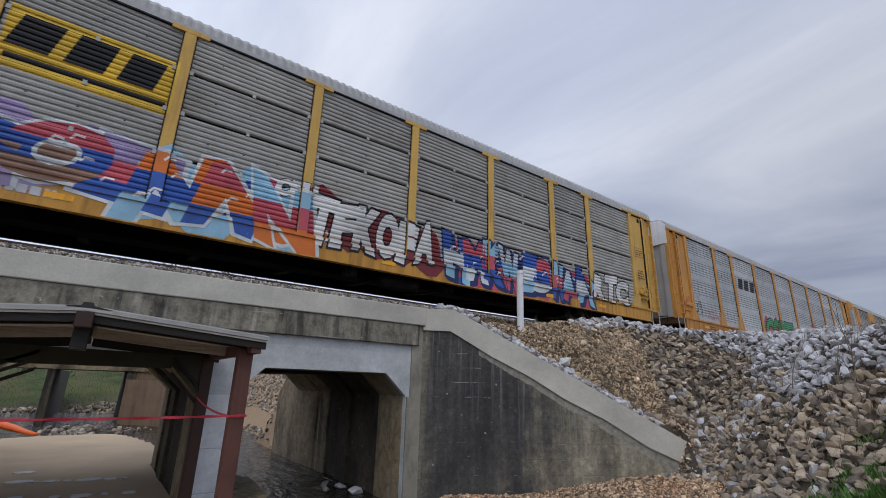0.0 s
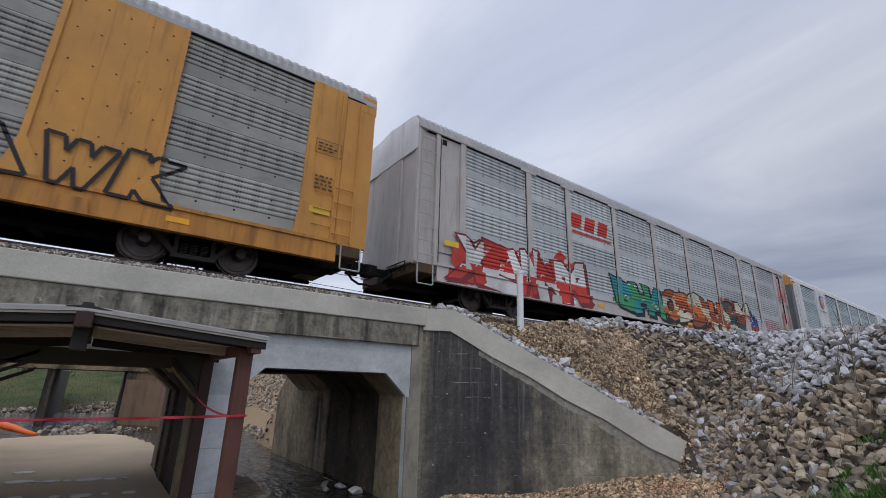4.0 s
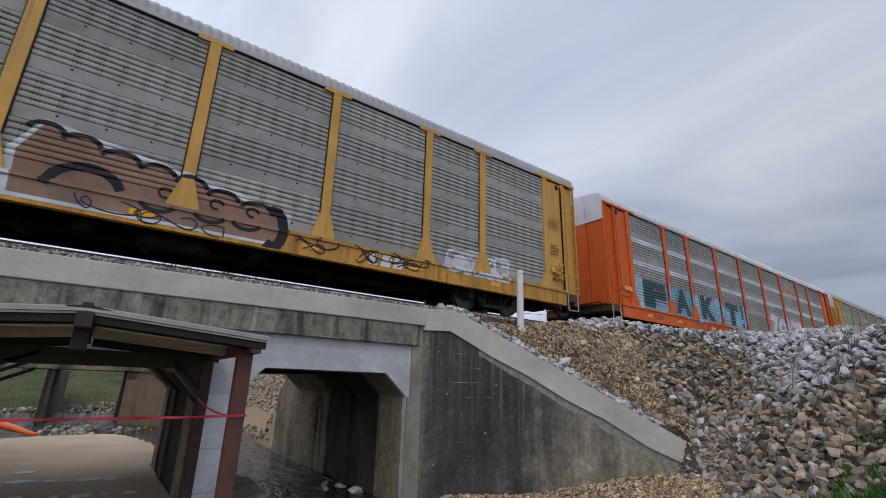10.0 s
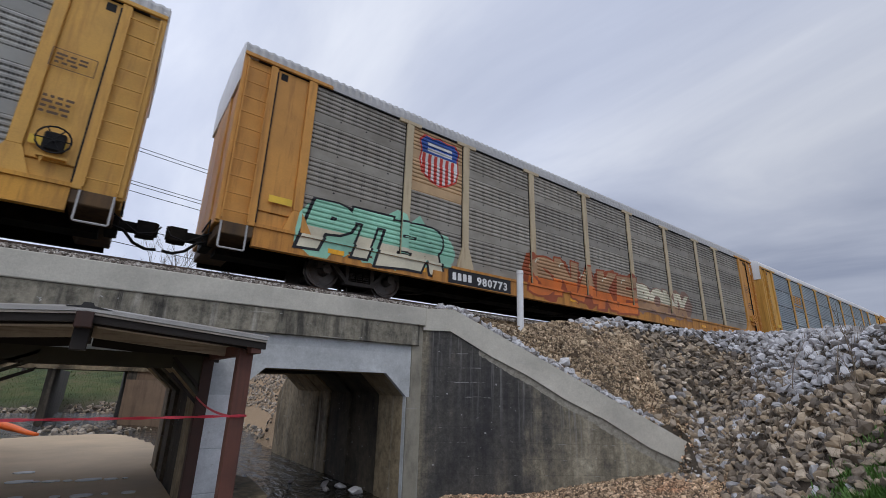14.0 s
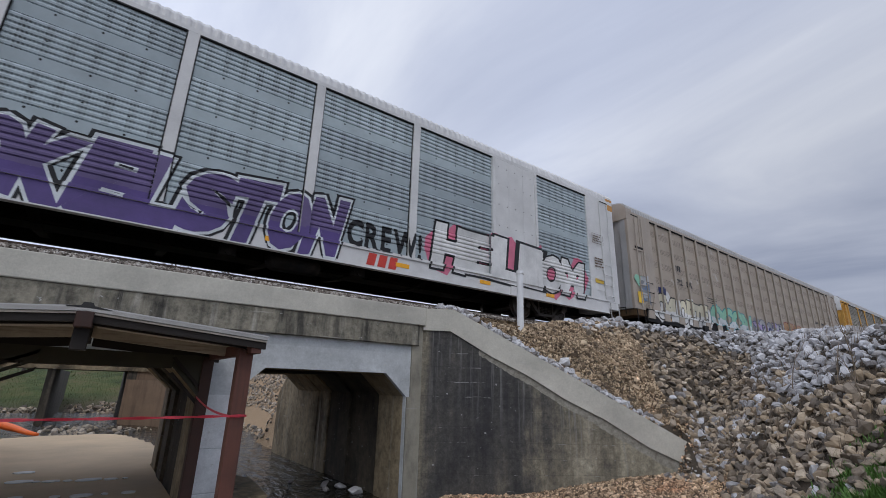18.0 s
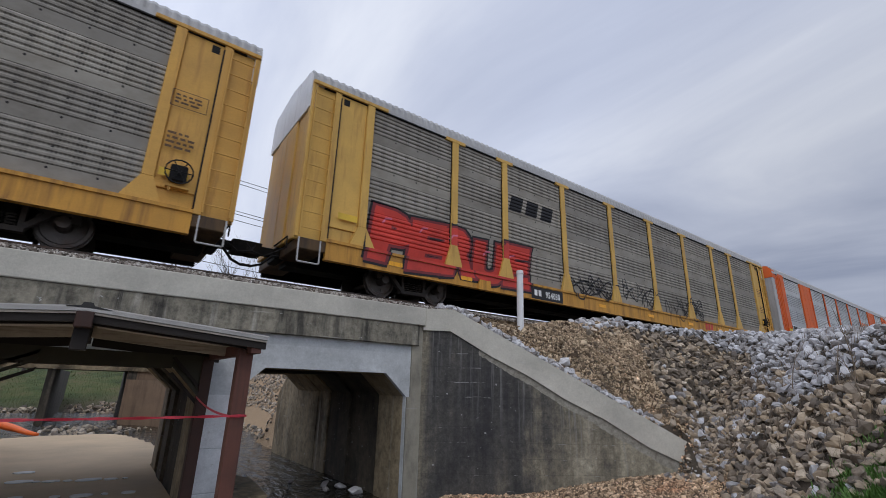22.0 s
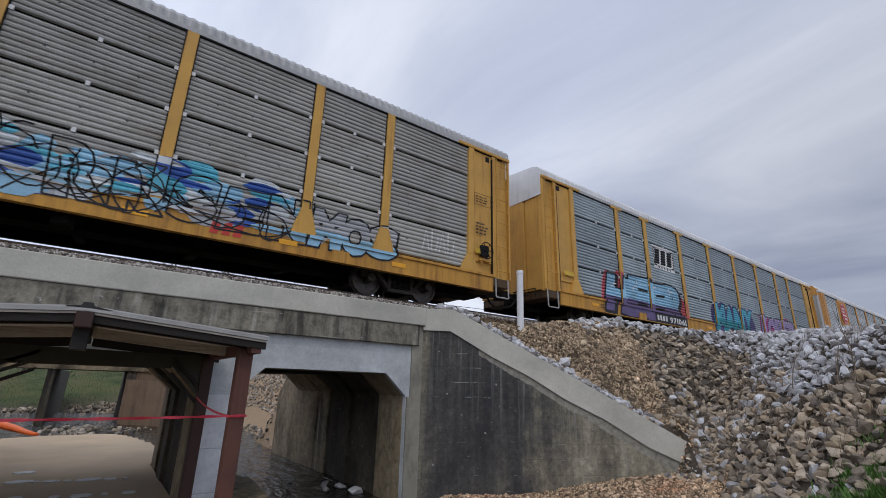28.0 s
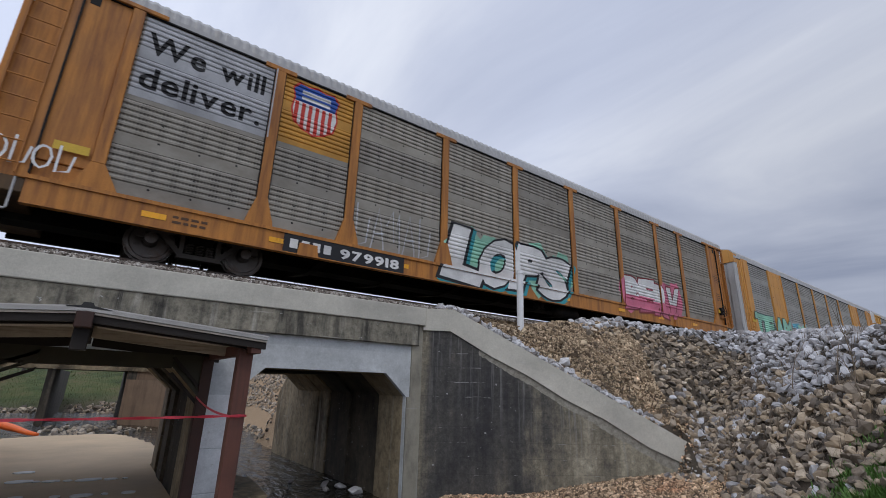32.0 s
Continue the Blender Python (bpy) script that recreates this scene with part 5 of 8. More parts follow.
def sheet_metal(name, color, dirt, dirt_at=(0.5, 0.8), holes=0.7, rough=0.8, metal=0.0, slots=True):
    """Galvanised screen sheet: zinc blotches, run-off dirt, columns of punched slots between the ribs, dark bolt heads."""
    m, nt, bsdf = node_mat(name)
    co = nt.nodes.new("ShaderNodeTexCoord").outputs["Object"]
    rnd = nt.nodes.new("ShaderNodeObjectInfo").outputs["Random"]
    cmb = nt.nodes.new("ShaderNodeCombineXYZ")
    mul = nt.nodes.new("ShaderNodeMath")
    mul.operation = "MULTIPLY"
    mul.inputs[1].default_value = 60
    nt.links.new(rnd, mul.inputs[0])
    nt.links.new(mul.outputs[0], cmb.inputs[0])
    add = nt.nodes.new("ShaderNodeVectorMath")
    add.operation = "ADD"
    nt.links.new(co, add.inputs[0])
    nt.links.new(cmb.outputs[0], add.inputs[1])
    n1 = noise_node(nt, add.outputs[0], 0.8, 6, 0.65)
    col = ramp_node(nt, [(0.3, tuple(c * 0.82 for c in color)), (0.7, tuple(min(1, c * 1.12) for c in color))], n1)
    ns = noise_node(nt, add.outputs[0], 1.3, 6, 0.68, (0.8, 0.8, 1.5))
    col = mix_node(nt, ramp_node(nt, [(dirt_at[0], (0, 0, 0)), (dirt_at[1], (0.75,) * 3)], ns), col, dirt)
    col = mix_node(nt, 1.0, col, ramp_node(nt, [(0.0, (0.84, 0.84, 0.85)), (1.0, (1.1, 1.1, 1.09))], rnd), "MULTIPLY")
    # rows of short punched slots, denser round the bolt lines, and the dark bolt heads
    sep = nt.nodes.new("ShaderNodeSeparateXYZ")
    nt.links.new(co, sep.inputs[0])
    x, z = sep.outputs[0], sep.outputs[2]
    def comb(axis, step, width):
        return math_node(nt, "LESS_THAN", math_node(nt, "PINGPONG", axis, step / 2), width / 2)
    if slots:
        above = math_node(nt, "GREATER_THAN", z, 0.27)
        rows = math_node(nt, "MULTIPLY", comb(math_node(nt, "SUBTRACT", z, 0.262), 0.1196, 0.046), above)
        dash = math_node(nt, "MULTIPLY", comb(x, 0.062, 0.034), rows)
        column = math_node(nt, "MULTIPLY_ADD", comb(x, 0.36, 0.17), 0.45)
        column.node.inputs[2].default_value = 0.45
        patch = ramp_node(nt, [(0.38, (holes * 0.45,) * 3), (0.6, (holes,) * 3)], noise_node(nt, add.outputs[0], 0.9, 3, 0.5))
        col = mix_node(nt, math_node(nt, "MULTIPLY", math_node(nt, "MULTIPLY", dash, column), patch), col, (0.04, 0.038, 0.036))
        thin = math_node(nt, "MULTIPLY", math_node(nt, "MULTIPLY", comb(x, 0.36, 0.12), above), 0.16)
        col = mix_node(nt, thin, col, (0.10, 0.095, 0.09))
    dx = math_node(nt, "PINGPONG", x, 0.355)
    for zc in ((0.20, 0.60) if slots else (0.5,)):
        dz = math_node(nt, "SUBTRACT", z, zc)
        r2 = math_node(nt, "ADD", math_node(nt, "MULTIPLY", dx, dx), math_node(nt, "MULTIPLY", dz, dz))
        col = mix_node(nt, math_node(nt, "LESS_THAN", r2, 0.00048), col, (0.02, 0.02, 0.02))
    nt.links.new(col, bsdf.inputs["Base Color"])
    bsdf.inputs["Metallic"].default_value = metal
    bsdf.inputs["Specular IOR Level"].default_value = 0.25
    nt.links.new(ramp_node(nt, [(0.3, (rough * 0.85,) * 3), (0.7, (rough * 1.2,) * 3)], n1), bsdf.inputs["Roughness"])
    return m


YEL = paint("faded_yellow_enamel", (0.60, 0.335, 0.075), rust=(0.26, 0.105, 0.03))
YEL2 = paint("lemon_yellow_enamel", (0.62, 0.38, 0.095), rust=(0.28, 0.12, 0.035))
AMB = paint("amber_yellow_enamel", (0.58, 0.28, 0.065), rust=(0.20, 0.08, 0.025))
RED = paint("orange_red_enamel", (0.66, 0.115, 0.014), rust=(0.30, 0.06, 0.02), rust_at=(0.56, 0.85))
WHT = paint("white_enamel", (0.64, 0.64, 0.635), rust=(0.35, 0.30, 0.25), rust_at=(0.68, 0.95))
GRW = paint("pale_grey_enamel", (0.50, 0.47, 0.45), rust=(0.25, 0.15, 0.1))
TAN = paint("grey_brown_enamel", (0.40, 0.345, 0.29), rust=(0.42, 0.40, 0.37), rust_at=(0.58, 0.72))
BRN = paint("rusty_amber_enamel", (0.46, 0.19, 0.04), rust=(0.17, 0.062, 0.022), rust_at=(0.42, 0.66))
BLK = paint("black_enamel", (0.012, 0.012, 0.013), rust=(0.03, 0.024, 0.02))
BLK.node_tree.nodes["Principled BSDF"].inputs["Specular IOR Level"].default_value = 0.15
ROOF = paint("galvanised_roof", (0.42, 0.42, 0.42), rust=(0.33, 0.31, 0.28), rough=0.45)
ROOF_W = paint("white_roof", (0.68, 0.68, 0.68), rust=(0.42, 0.40, 0.38), rough=0.45)
SILL_Y = paint("stained_yellow_sill", (0.56, 0.285, 0.05), rust=(0.15, 0.065, 0.025), rust_at=(0.44, 0.70), rough=0.6)
SILL_A = paint("stained_amber_sill", (0.52, 0.235, 0.05), rust=(0.13, 0.055, 0.022), rust_at=(0.44, 0.70), rough=0.6)
DUSK = paint("dark_grey_door_enamel", (0.15, 0.16, 0.165), rough=0.6)
GRIME = paint("grimy_brown_enamel", (0.11, 0.065, 0.03), rust=(0.04, 0.028, 0.02), rust_at=(0.4, 0.65), rough=0.7)
REFLECT = paint("amber_reflector", (0.85, 0.40, 0.02), rough=0.3)
SHEET = sheet_metal("zinc_screen", (0.385, 0.385, 0.36), (0.25, 0.235, 0.20), (0.48, 0.76))
SHEET_8 = sheet_metal("ribbed_zinc_screen", (0.40, 0.395, 0.37), (0.22, 0.19, 0.15), (0.50, 0.74), slots=False)
SHEET_8B = sheet_metal("ribbed_blue_grey_screen", (0.37, 0.43, 0.46), (0.27, 0.30, 0.31), (0.55, 0.85), slots=False)
SHEET_D = sheet_metal("dirty_zinc_screen", (0.335, 0.315, 0.275), (0.19, 0.168, 0.135), (0.45, 0.75))
SHEET_L = sheet_metal("bright_zinc_screen", (0.56, 0.59, 0.60), (0.34, 0.33, 0.32), (0.55, 0.85))
SHEET_B = sheet_metal("bluish_zinc_screen", (0.43, 0.50, 0.53), (0.31, 0.35, 0.37), (0.55, 0.85))
CREAM = paint("faded_cream_enamel", (0.50, 0.41, 0.27), rust=(0.24, 0.14, 0.07))
SHEET_T = sheet_metal("grey_brown_screen", (0.36, 0.325, 0.29), (0.46, 0.435, 0.40), (0.55, 0.85), holes=0.9, metal=0.0)


def punched_mat(name, color, ghost):
    """Painted flat panel with bands of square punched holes and pale worn patches."""
    m, nt, bsdf = node_mat(name)
    co = nt.nodes.new("ShaderNodeTexCoord").outputs["Object"]
    rnd = nt.nodes.new("ShaderNodeObjectInfo").outputs["Random"]
    shift = nt.nodes.new("ShaderNodeVectorMath")
    shift.operation = "ADD"
    cmb = nt.nodes.new("ShaderNodeCombineXYZ")
    nt.links.new(math_node(nt, "MULTIPLY", rnd, 50.0), cmb.inputs[0])
    nt.links.new(co, shift.inputs[0])
    nt.links.new(cmb.outputs[0], shift.inputs[1])
    n1 = noise_node(nt, shift.outputs[0], 0.9, 6, 0.65)
    col = ramp_node(nt, [(0.3, tuple(c * 0.86 for c in color)), (0.7, tuple(c * 1.1 for c in color))], n1)
    worn = noise_node(nt, shift.outputs[0], 1.5, 6, 0.62)
    col = mix_node(nt, ramp_node(nt, [(0.60, (0, 0, 0)), (0.66, (0.7,) * 3)], worn), col, ghost)
    grain = noise_node(nt, co, 30, 4, 0.7)
    col = mix_node(nt, 0.5, col, ramp_node(nt, [(0.3, (0.8,) * 3), (0.6, (1.0,) * 3)], grain), "MULTIPLY")
    sep = nt.nodes.new("ShaderNodeSeparateXYZ")
    nt.links.new(co, sep.inputs[0])
    def comb(axis, step, width):
        return math_node(nt, "LESS_THAN", math_node(nt, "PINGPONG", axis, step / 2), width / 2)
    inside = math_node(nt, "MULTIPLY", math_node(nt, "GREATER_THAN", sep.outputs[0], 0.13), math_node(nt, "LESS_THAN", sep.outputs[0], 1.06))
    band = math_node(nt, "MULTIPLY", comb(math_node(nt, "ADD", sep.outputs[2], 0.02), 0.68, 0.27), inside)
    hole = math_node(nt, "MULTIPLY", comb(sep.outputs[0], 0.054, 0.03), comb(sep.outputs[2], 0.058, 0.032))
    col = mix_node(nt, math_node(nt, "MULTIPLY", math_node(nt, "MULTIPLY", hole, band), 0.6), col, (0.02, 0.018, 0.016))
    nt.links.new(col, bsdf.inputs["Base Color"])
    bsdf.inputs["Roughness"].default_value = 0.7
    bsdf.inputs["Specular IOR Level"].default_value = 0.3
    return m


PUNCHED = punched_mat("punched_grey_brown_panel", (0.41, 0.35, 0.29), (0.56, 0.535, 0.50))


def sheet_profile(h, ribs, flat):
    """Section of a pressed screen sheet, (height, depth): a flat lapped strip at the foot, then rounded ribs with narrow grooves."""
    out = [(0.0, -0.004), (h * flat, -0.036)] if flat > 0.1 else [(0.058, -0.01), (h * flat + 0.02, -0.03)]
    p = (h * (1 - flat) - 0.004) / ribs
    for i in range(ribs):
        b = h * flat + i * p
        if ribs > 6:
            out += [(b + p * 0.04, 0.006), (b + p * 0.16, 0.006), (b + p * 0.30, -0.022), (b + p * 0.62, -0.032), (b + p * 0.96, -0.012)]
        else:
            out += [(b + p * 0.05, -0.002), (b + p * 0.13, -0.002), (b + p * 0.30, -0.030), (b + p * 0.62, -0.034), (b + p * 0.95, -0.010)]
    return out + [(h - 0.002, -0.02)]


def sheet_bm(w, h, ribs, flat):
    bm = bmesh.new()
    z = [(0.0 if flat > 0.1 else 0.058, 0.03)] + sheet_profile(h, ribs, flat) + [(h - 0.002, 0.03)]
    a = [bm.verts.new((0, y, zz)) for zz, y in z]
    b = [bm.verts.new((w, y, zz)) for zz, y in z]
    for i in range(len(z) - 1):
        bm.faces.new((a[i], b[i], b[i + 1], a[i + 1]))
    return bm


def post_bm(foot, tee):
    bm = bmesh.new()
    lo = PANEL_LO - 0.02
    box(bm, -0.11, 0.11, -0.055, 0.0, lo if not foot else lo + 0.62, PANEL_HI + 0.02)
    if foot:
        prism(bm, [(-0.30, lo - 0.06), (0.30, lo - 0.06), (0.27, lo + 0.1), (0.11, lo + 0.62), (-0.11, lo + 0.62), (-0.27, lo + 0.1)], "y", -0.075, 0.0)
    if tee:
        box(bm, -0.36, 0.36, -0.06, 0.0, PANEL_HI - 0.04, PANEL_HI + 0.06)
    return bm


def roof_bm():
    """Cross-corrugated arched roof."""
    bm = bmesh.new()
    prof = [(-1.59, EAVE), (-1.57, EAVE + 0.20), (-1.47, EAVE + 0.33), (-1.2, EAVE + 0.42), (0, EAVE + 0.52), (1.2, EAVE + 0.42), (1.47, EAVE + 0.33), (1.57, EAVE + 0.20), (1.59, EAVE)]
    n = 544
    rings = []
    for i in range(n + 1):
        x = CAR_L * i / n
        k = 0.02 if i % 4 in (0, 1) else 0.0
        ring = []
        for j, (y, z) in enumerate(prof):
            o = k if 0 < j < len(prof) - 1 else k * 0.9
            s = 1 + o / 1.6
            ring.append(bm.verts.new((x, y * s, z + o * 0.6)))
        rings.append(ring)
    for r0, r1 in zip(rings, rings[1:]):
        for j in range(len(prof) - 1):
            bm.faces.new((r0[j], r0[j + 1], r1[j + 1], r1[j]))
    bm.faces.new(rings[0])
    bm.faces.new(rings[-1][::-1])
    return bm


def body_bm():
    """A black box added inside the screens; its colour stands for the unlit interior."""
    bm = bmesh.new()
    box(bm, 0.12, CAR_L - 0.12, -1.50, 1.50, SILL_HI - 0.03, EAVE + 0.05)
    return bm


def far_side_bm():
    bm = bmesh.new()
    z = [(PANEL_LO, 1.53)]
    n = 26
    p = (PANEL_HI - PANEL_LO) / n
    for i in range(n):
        b = PANEL_LO + i * p
        z += [(b + p * 0.3, 1.57), (b + p * 0.66, 1.57), (b + p * 0.9, 1.53)]
    a = [bm.verts.new((0.1, y, zz)) for zz, y in z]
    b = [bm.verts.new((CAR_L - 0.1, y, zz)) for zz, y in z]
    for i in range(len(z) - 1):
        bm.faces.new((a[i + 1], b[i + 1], b[i], a[i]))
    return bm


def sill_bm():
    a, b, c = SIDE - 0.03, SIDE + 0.10, SILL_HI + 0.05
    return a_prism([(SIDE - 0.055, SILL_LO), (b, SILL_LO), (b, c), (SIDE - 0.07, c), (SIDE - 0.07, SILL_HI - 0.02), (a, SILL_HI - 0.02), (a, SILL_LO + 0.025), (SIDE - 0.055, SILL_LO + 0.025)], "x", 0.75, CAR_L - 0.75)


def underframe_bm():
    bm = bmesh.new()
    box(bm, 0.3, CAR_L - 0.3, -0.28, 0.28, 0.52, 0.93)
    box(bm, 0.2, CAR_L - 0.2, -1.5, 1.5, 0.86, 0.94)
    for i in range(8):
        x = 6.2 + i * (CAR_L - 12.4) / 7
        prism(bm, [(-1.5, 0.86), (-1.5, 0.66), (-0.28, 0.5), (0.28, 0.5), (1.5, 0.66), (1.5, 0.86)], "x", x - 0.09, x + 0.09)
    box(bm, 0.2, CAR_L - 0.2, 1.5, 1.62, 0.55, SILL_HI)
    # train line pipe and brake rods under the near side
    rod(bm, (2, -0.75, 0.62), (CAR_L - 2, -0.75, 0.62), 0.025, 6)
    rod(bm, (8, -0.55, 0.5), (19, -0.55, 0.5), 0.02, 6)
    return bm


END_PIECES = {
    "A": (("ladder_plate", (0.0, 0.64, 0.05, 0.15, 0.86, PANEL_HI + 0.1)), ("corner_post", (0.0, 0.09, -0.02, 0.05, 0.9, PANEL_HI + 0.1)), ("rib", (0.60, 0.76, -0.03, 0.15, 0.9, PANEL_HI + 0.02)),
          ("door_leaf", (0.76, 1.50, 0.02, 0.12, 1.30, PANEL_HI + 0.02)), ("kick_plate", (0.76, 1.66, 0.06, 0.12, 0.9, 1.30)), ("door_post", (1.50, 1.71, -0.05, 0.12, 1.45, PANEL_HI + 0.02)), ("header_rail", (0.0, 2.1, -0.06, 0.1, PANEL_HI + 0.02, PANEL_HI + 0.12))),
    "B": (("corner_plate", (0.38, 0.808, 0.0, 0.12, 0.9, PANEL_HI + 0.12)), ("end_plate", (0.82, 1.71, -0.02, 0.12, 0.9, PANEL_HI + 0.12))),
}


def end_piece_bm(b):
    x0, x1, y0, y1, z0, z1 = b
    return a_box(x0, x1, SIDE + y0, SIDE + y1, z0, z1, 0.012)


def end_gusset_bm(kind):
    if kind == "A":
        return a_prism([(1.30, 0.92), (2.0, 0.92), (1.71, 1.45), (1.50, 1.45)], "y", SIDE - 0.052, SIDE + 0.1)
    return a_prism([(1.15, 0.92), (1.80, 0.92), (1.71, 1.75), (1.5, 1.75)], "y", SIDE - 0.05, SIDE - 0.023)


def bay_foot_bm(s):
    return a_prism([(-0.14 * s, PANEL_LO - 0.06), (0.45 * s, PANEL_LO - 0.06), (0.12 * s, PANEL_LO + 0.62), (0.0, PANEL_LO + 0.62)], "y", -0.05, -0.002)


def rivets_bm(w):
    """Rows of small dark rivet heads on a solid bay."""
    bm = bmesh.new()
    for f in (0.14, 0.32, 0.5, 0.68, 0.86):
        for z in (1.35, 1.95, 2.6, 3.3, 4.0, 4.6):
            box(bm, w * f - 0.014, w * f + 0.014, -0.008, 0.0, z - 0.012, z + 0.012)
    return bm


def solid_bay(car, x0, w, material):
    plate = shared("solid_bay", "solid%.2f" % w, lambda: a_box(0, w, 0.0, 0.06, PANEL_LO - 0.05, PANEL_HI + 0.03), material, car, (x0, SIDE - 0.02, 0), "smooth painted steel bay")
    for f in (0.36, 0.68):
        shared("stiffener", "stiffener", lambda: a_box(-0.02, 0.02, -0.006, 0.0, PANEL_LO, PANEL_HI), material, plate, (w * f, 0, 0))
    shared("rivet_rows", "rivets%.2f" % w, lambda: rivets_bm(w), M_STEEL_DARK, plate)
    for x, s in ((0.0, 1), (w, -1)):
        shared("stile", "stile%d" % s, lambda: a_box(min(0, 0.1 * s), max(0, 0.1 * s), -0.04, 0.0, PANEL_LO + 0.62, PANEL_HI + 0.03), material, plate, (x, 0, 0))
        shared("gusset", "bayfoot%d" % s, lambda: bay_foot_bm(s), material, plate, (x, 0, 0))


def door_fold_bm():
    return a_box(0.02, 0.14, 0.0, 0.30, 0.92, EAVE + 0.02, 0.012)


def end_cap_bm(low=0.35):
    w, deep = (1.58, 0.12) if low > 0.5 else (1.605, 0.40)
    return a_prism([(-w, EAVE - low), (w, EAVE - low), (w, EAVE + 0.12), (1.4, EAVE + 0.35), (0, EAVE + 0.53), (-1.4, EAVE + 0.35), (-w, EAVE + 0.12)], "x", -0.02, deep)


def door_edge_bm():
    """The folded end door's rounded edge at the car's corner."""
    return a_prism([(0.10, SIDE + 0.16), (0.03, SIDE + 0.13), (-0.01, SIDE + 0.07), (0.03, SIDE + 0.02), (0.14, SIDE + 0.0), (0.20, SIDE + 0.04), (0.26, SIDE + 0.0), (0.37, SIDE + 0.02), (0.37, SIDE + 0.16)], "z", 0.93, EAVE - 0.36)


def wheelset_bm():
    bm = bmesh.new()
    for s in (-1, 1):
        prof = [(0.0, 0.66), (0.10, 0.66), (0.13, 0.70), (0.34, 0.72), (0.36, 0.69), (0.42, 0.69), (0.42, 0.80), (0.36, 0.81), (0.34, 0.78), (0.14, 0.77), (0.11, 0.83), (0.0, 0.83)]
        n = 28
        rings = [[bm.verts.new((math.cos(a) * r, s * y, math.sin(a) * r)) for r, y in prof[1:-1]] for a in (2 * math.pi * i / n for i in range(n))]
        for i in range(n):
            r0, r1 = rings[i], rings[(i + 1) % n]
            for j in range(len(r0) - 1):
                bm.faces.new((r0[j], r1[j], r1[j + 1], r0[j + 1]))
        bmesh.ops.create_cone(bm, cap_ends=True, segments=n, radius1=0.45, radius2=0.45, depth=0.03, matrix=Matrix.Translation((0, s * 0.68, 0)) @ Matrix.Rotation(math.pi / 2, 4, "X"))
        rod(bm, (0, s * 0.80, 0), (0, s * 1.08, 0), 0.11, 12)
    rod(bm, (0, -0.85, 0), (0, 0.85, 0), 0.08, 12)
    for i in range(4):
        a = math.pi / 2 * i
        box(bm, math.cos(a) * 0.24 - 0.035, math.cos(a) * 0.24 + 0.035, -0.79, -0.72, math.sin(a) * 0.24 - 0.035, math.sin(a) * 0.24 + 0.035)
    return bm


def side_frame_bm():
    """Cast bogie side frame with pedestal jaws and a spring window."""
    bm = bmesh.new()
    y0, y1 = -0.07, 0.07
    prism(bm, [(-1.12, 0.42), (-1.12, 0.60), (-0.75, 0.66), (-0.45, 0.72), (0.45, 0.72), (0.75, 0.66), (1.12, 0.60), (1.12, 0.42), (0.98, 0.42), (0.98, 0.54), (0.76, 0.54), (0.70, 0.48), (0.46, 0.60), (-0.46, 0.60), (-0.70, 0.48), (-0.76, 0.54), (-0.98, 0.54), (-0.98, 0.42)], "y", y0, y1)
    for s in (-1, 1):
        prism(bm, [(s * 0.72, 0.5), (s * 0.60, 0.54), (s * 0.30, 0.20), (s * 0.36, 0.14)], "y", y0, y1)
        box(bm, min(s * 0.30, s * 0.38), max(s * 0.30, s * 0.38), y0, y1, 0.2, 0.62)
    box(bm, -0.40, 0.40, y0 - 0.02, y1 + 0.02, 0.12, 0.21)
    return bm


def bogie_beam_bm():
    bm = bmesh.new()
    box(bm, -0.24, 0.24, -1.02, 1.02, 0.44, 0.68, 0.02)
    return bm


def spring_bm():
    bm = bmesh.new()
    pts = []
    for i in range(41):
        a = i / 40 * 4.2 * 2 * math.pi
        pts.append((math.cos(a) * 0.07, math.sin(a) * 0.07, 0.21 + 0.23 * i / 40))
    return pipe(bm, pts, 0.018, 4)


def coupler_bm():
    bm = bmesh.new()
    box(bm, -0.36, 0.5, -0.10, 0.10, 0.74, 0.94, 0.02)
    prism(bm, [(-0.30, -0.20), (-0.62, -0.22), (-0.70, -0.12), (-0.56, -0.02), (-0.66, 0.14), (-0.50, 0.22), (-0.30, 0.18)], "z", 0.68, 0.98)
    box(bm, 0.0, 0.22, -0.34, 0.34, 0.62, 1.02, 0.02)
    rod(bm, (-0.02, -1.2, 0.98), (-0.02, -0.2, 0.98), 0.018, 6)
    rod(bm, (-0.02, -1.2, 0.98), (-0.02, -1.2, 0.7), 0.018, 6)
    return bm


def hose_bm():
    pts = [(0.1, -0.35, 0.72), (-0.1, -0.36, 0.66), (-0.3, -0.34, 0.44), (-0.52, -0.30, 0.36), (-0.72, -0.28, 0.38)]
    return pipe(bmesh.new(), pts, 0.032, 6)


def cable_bm():
    pts = [(0.12, -0.75, 0.86), (-0.1, -0.75, 0.7), (-0.35, -0.72, 0.55), (-0.62, -0.7, 0.62), (-0.72, -0.6, 0.8)]
    return pipe(bmesh.new(), pts, 0.018, 5)


def clip_bm():
    return a_box(-0.035, 0.035, -0.02, 0.01, -0.045, 0.045)


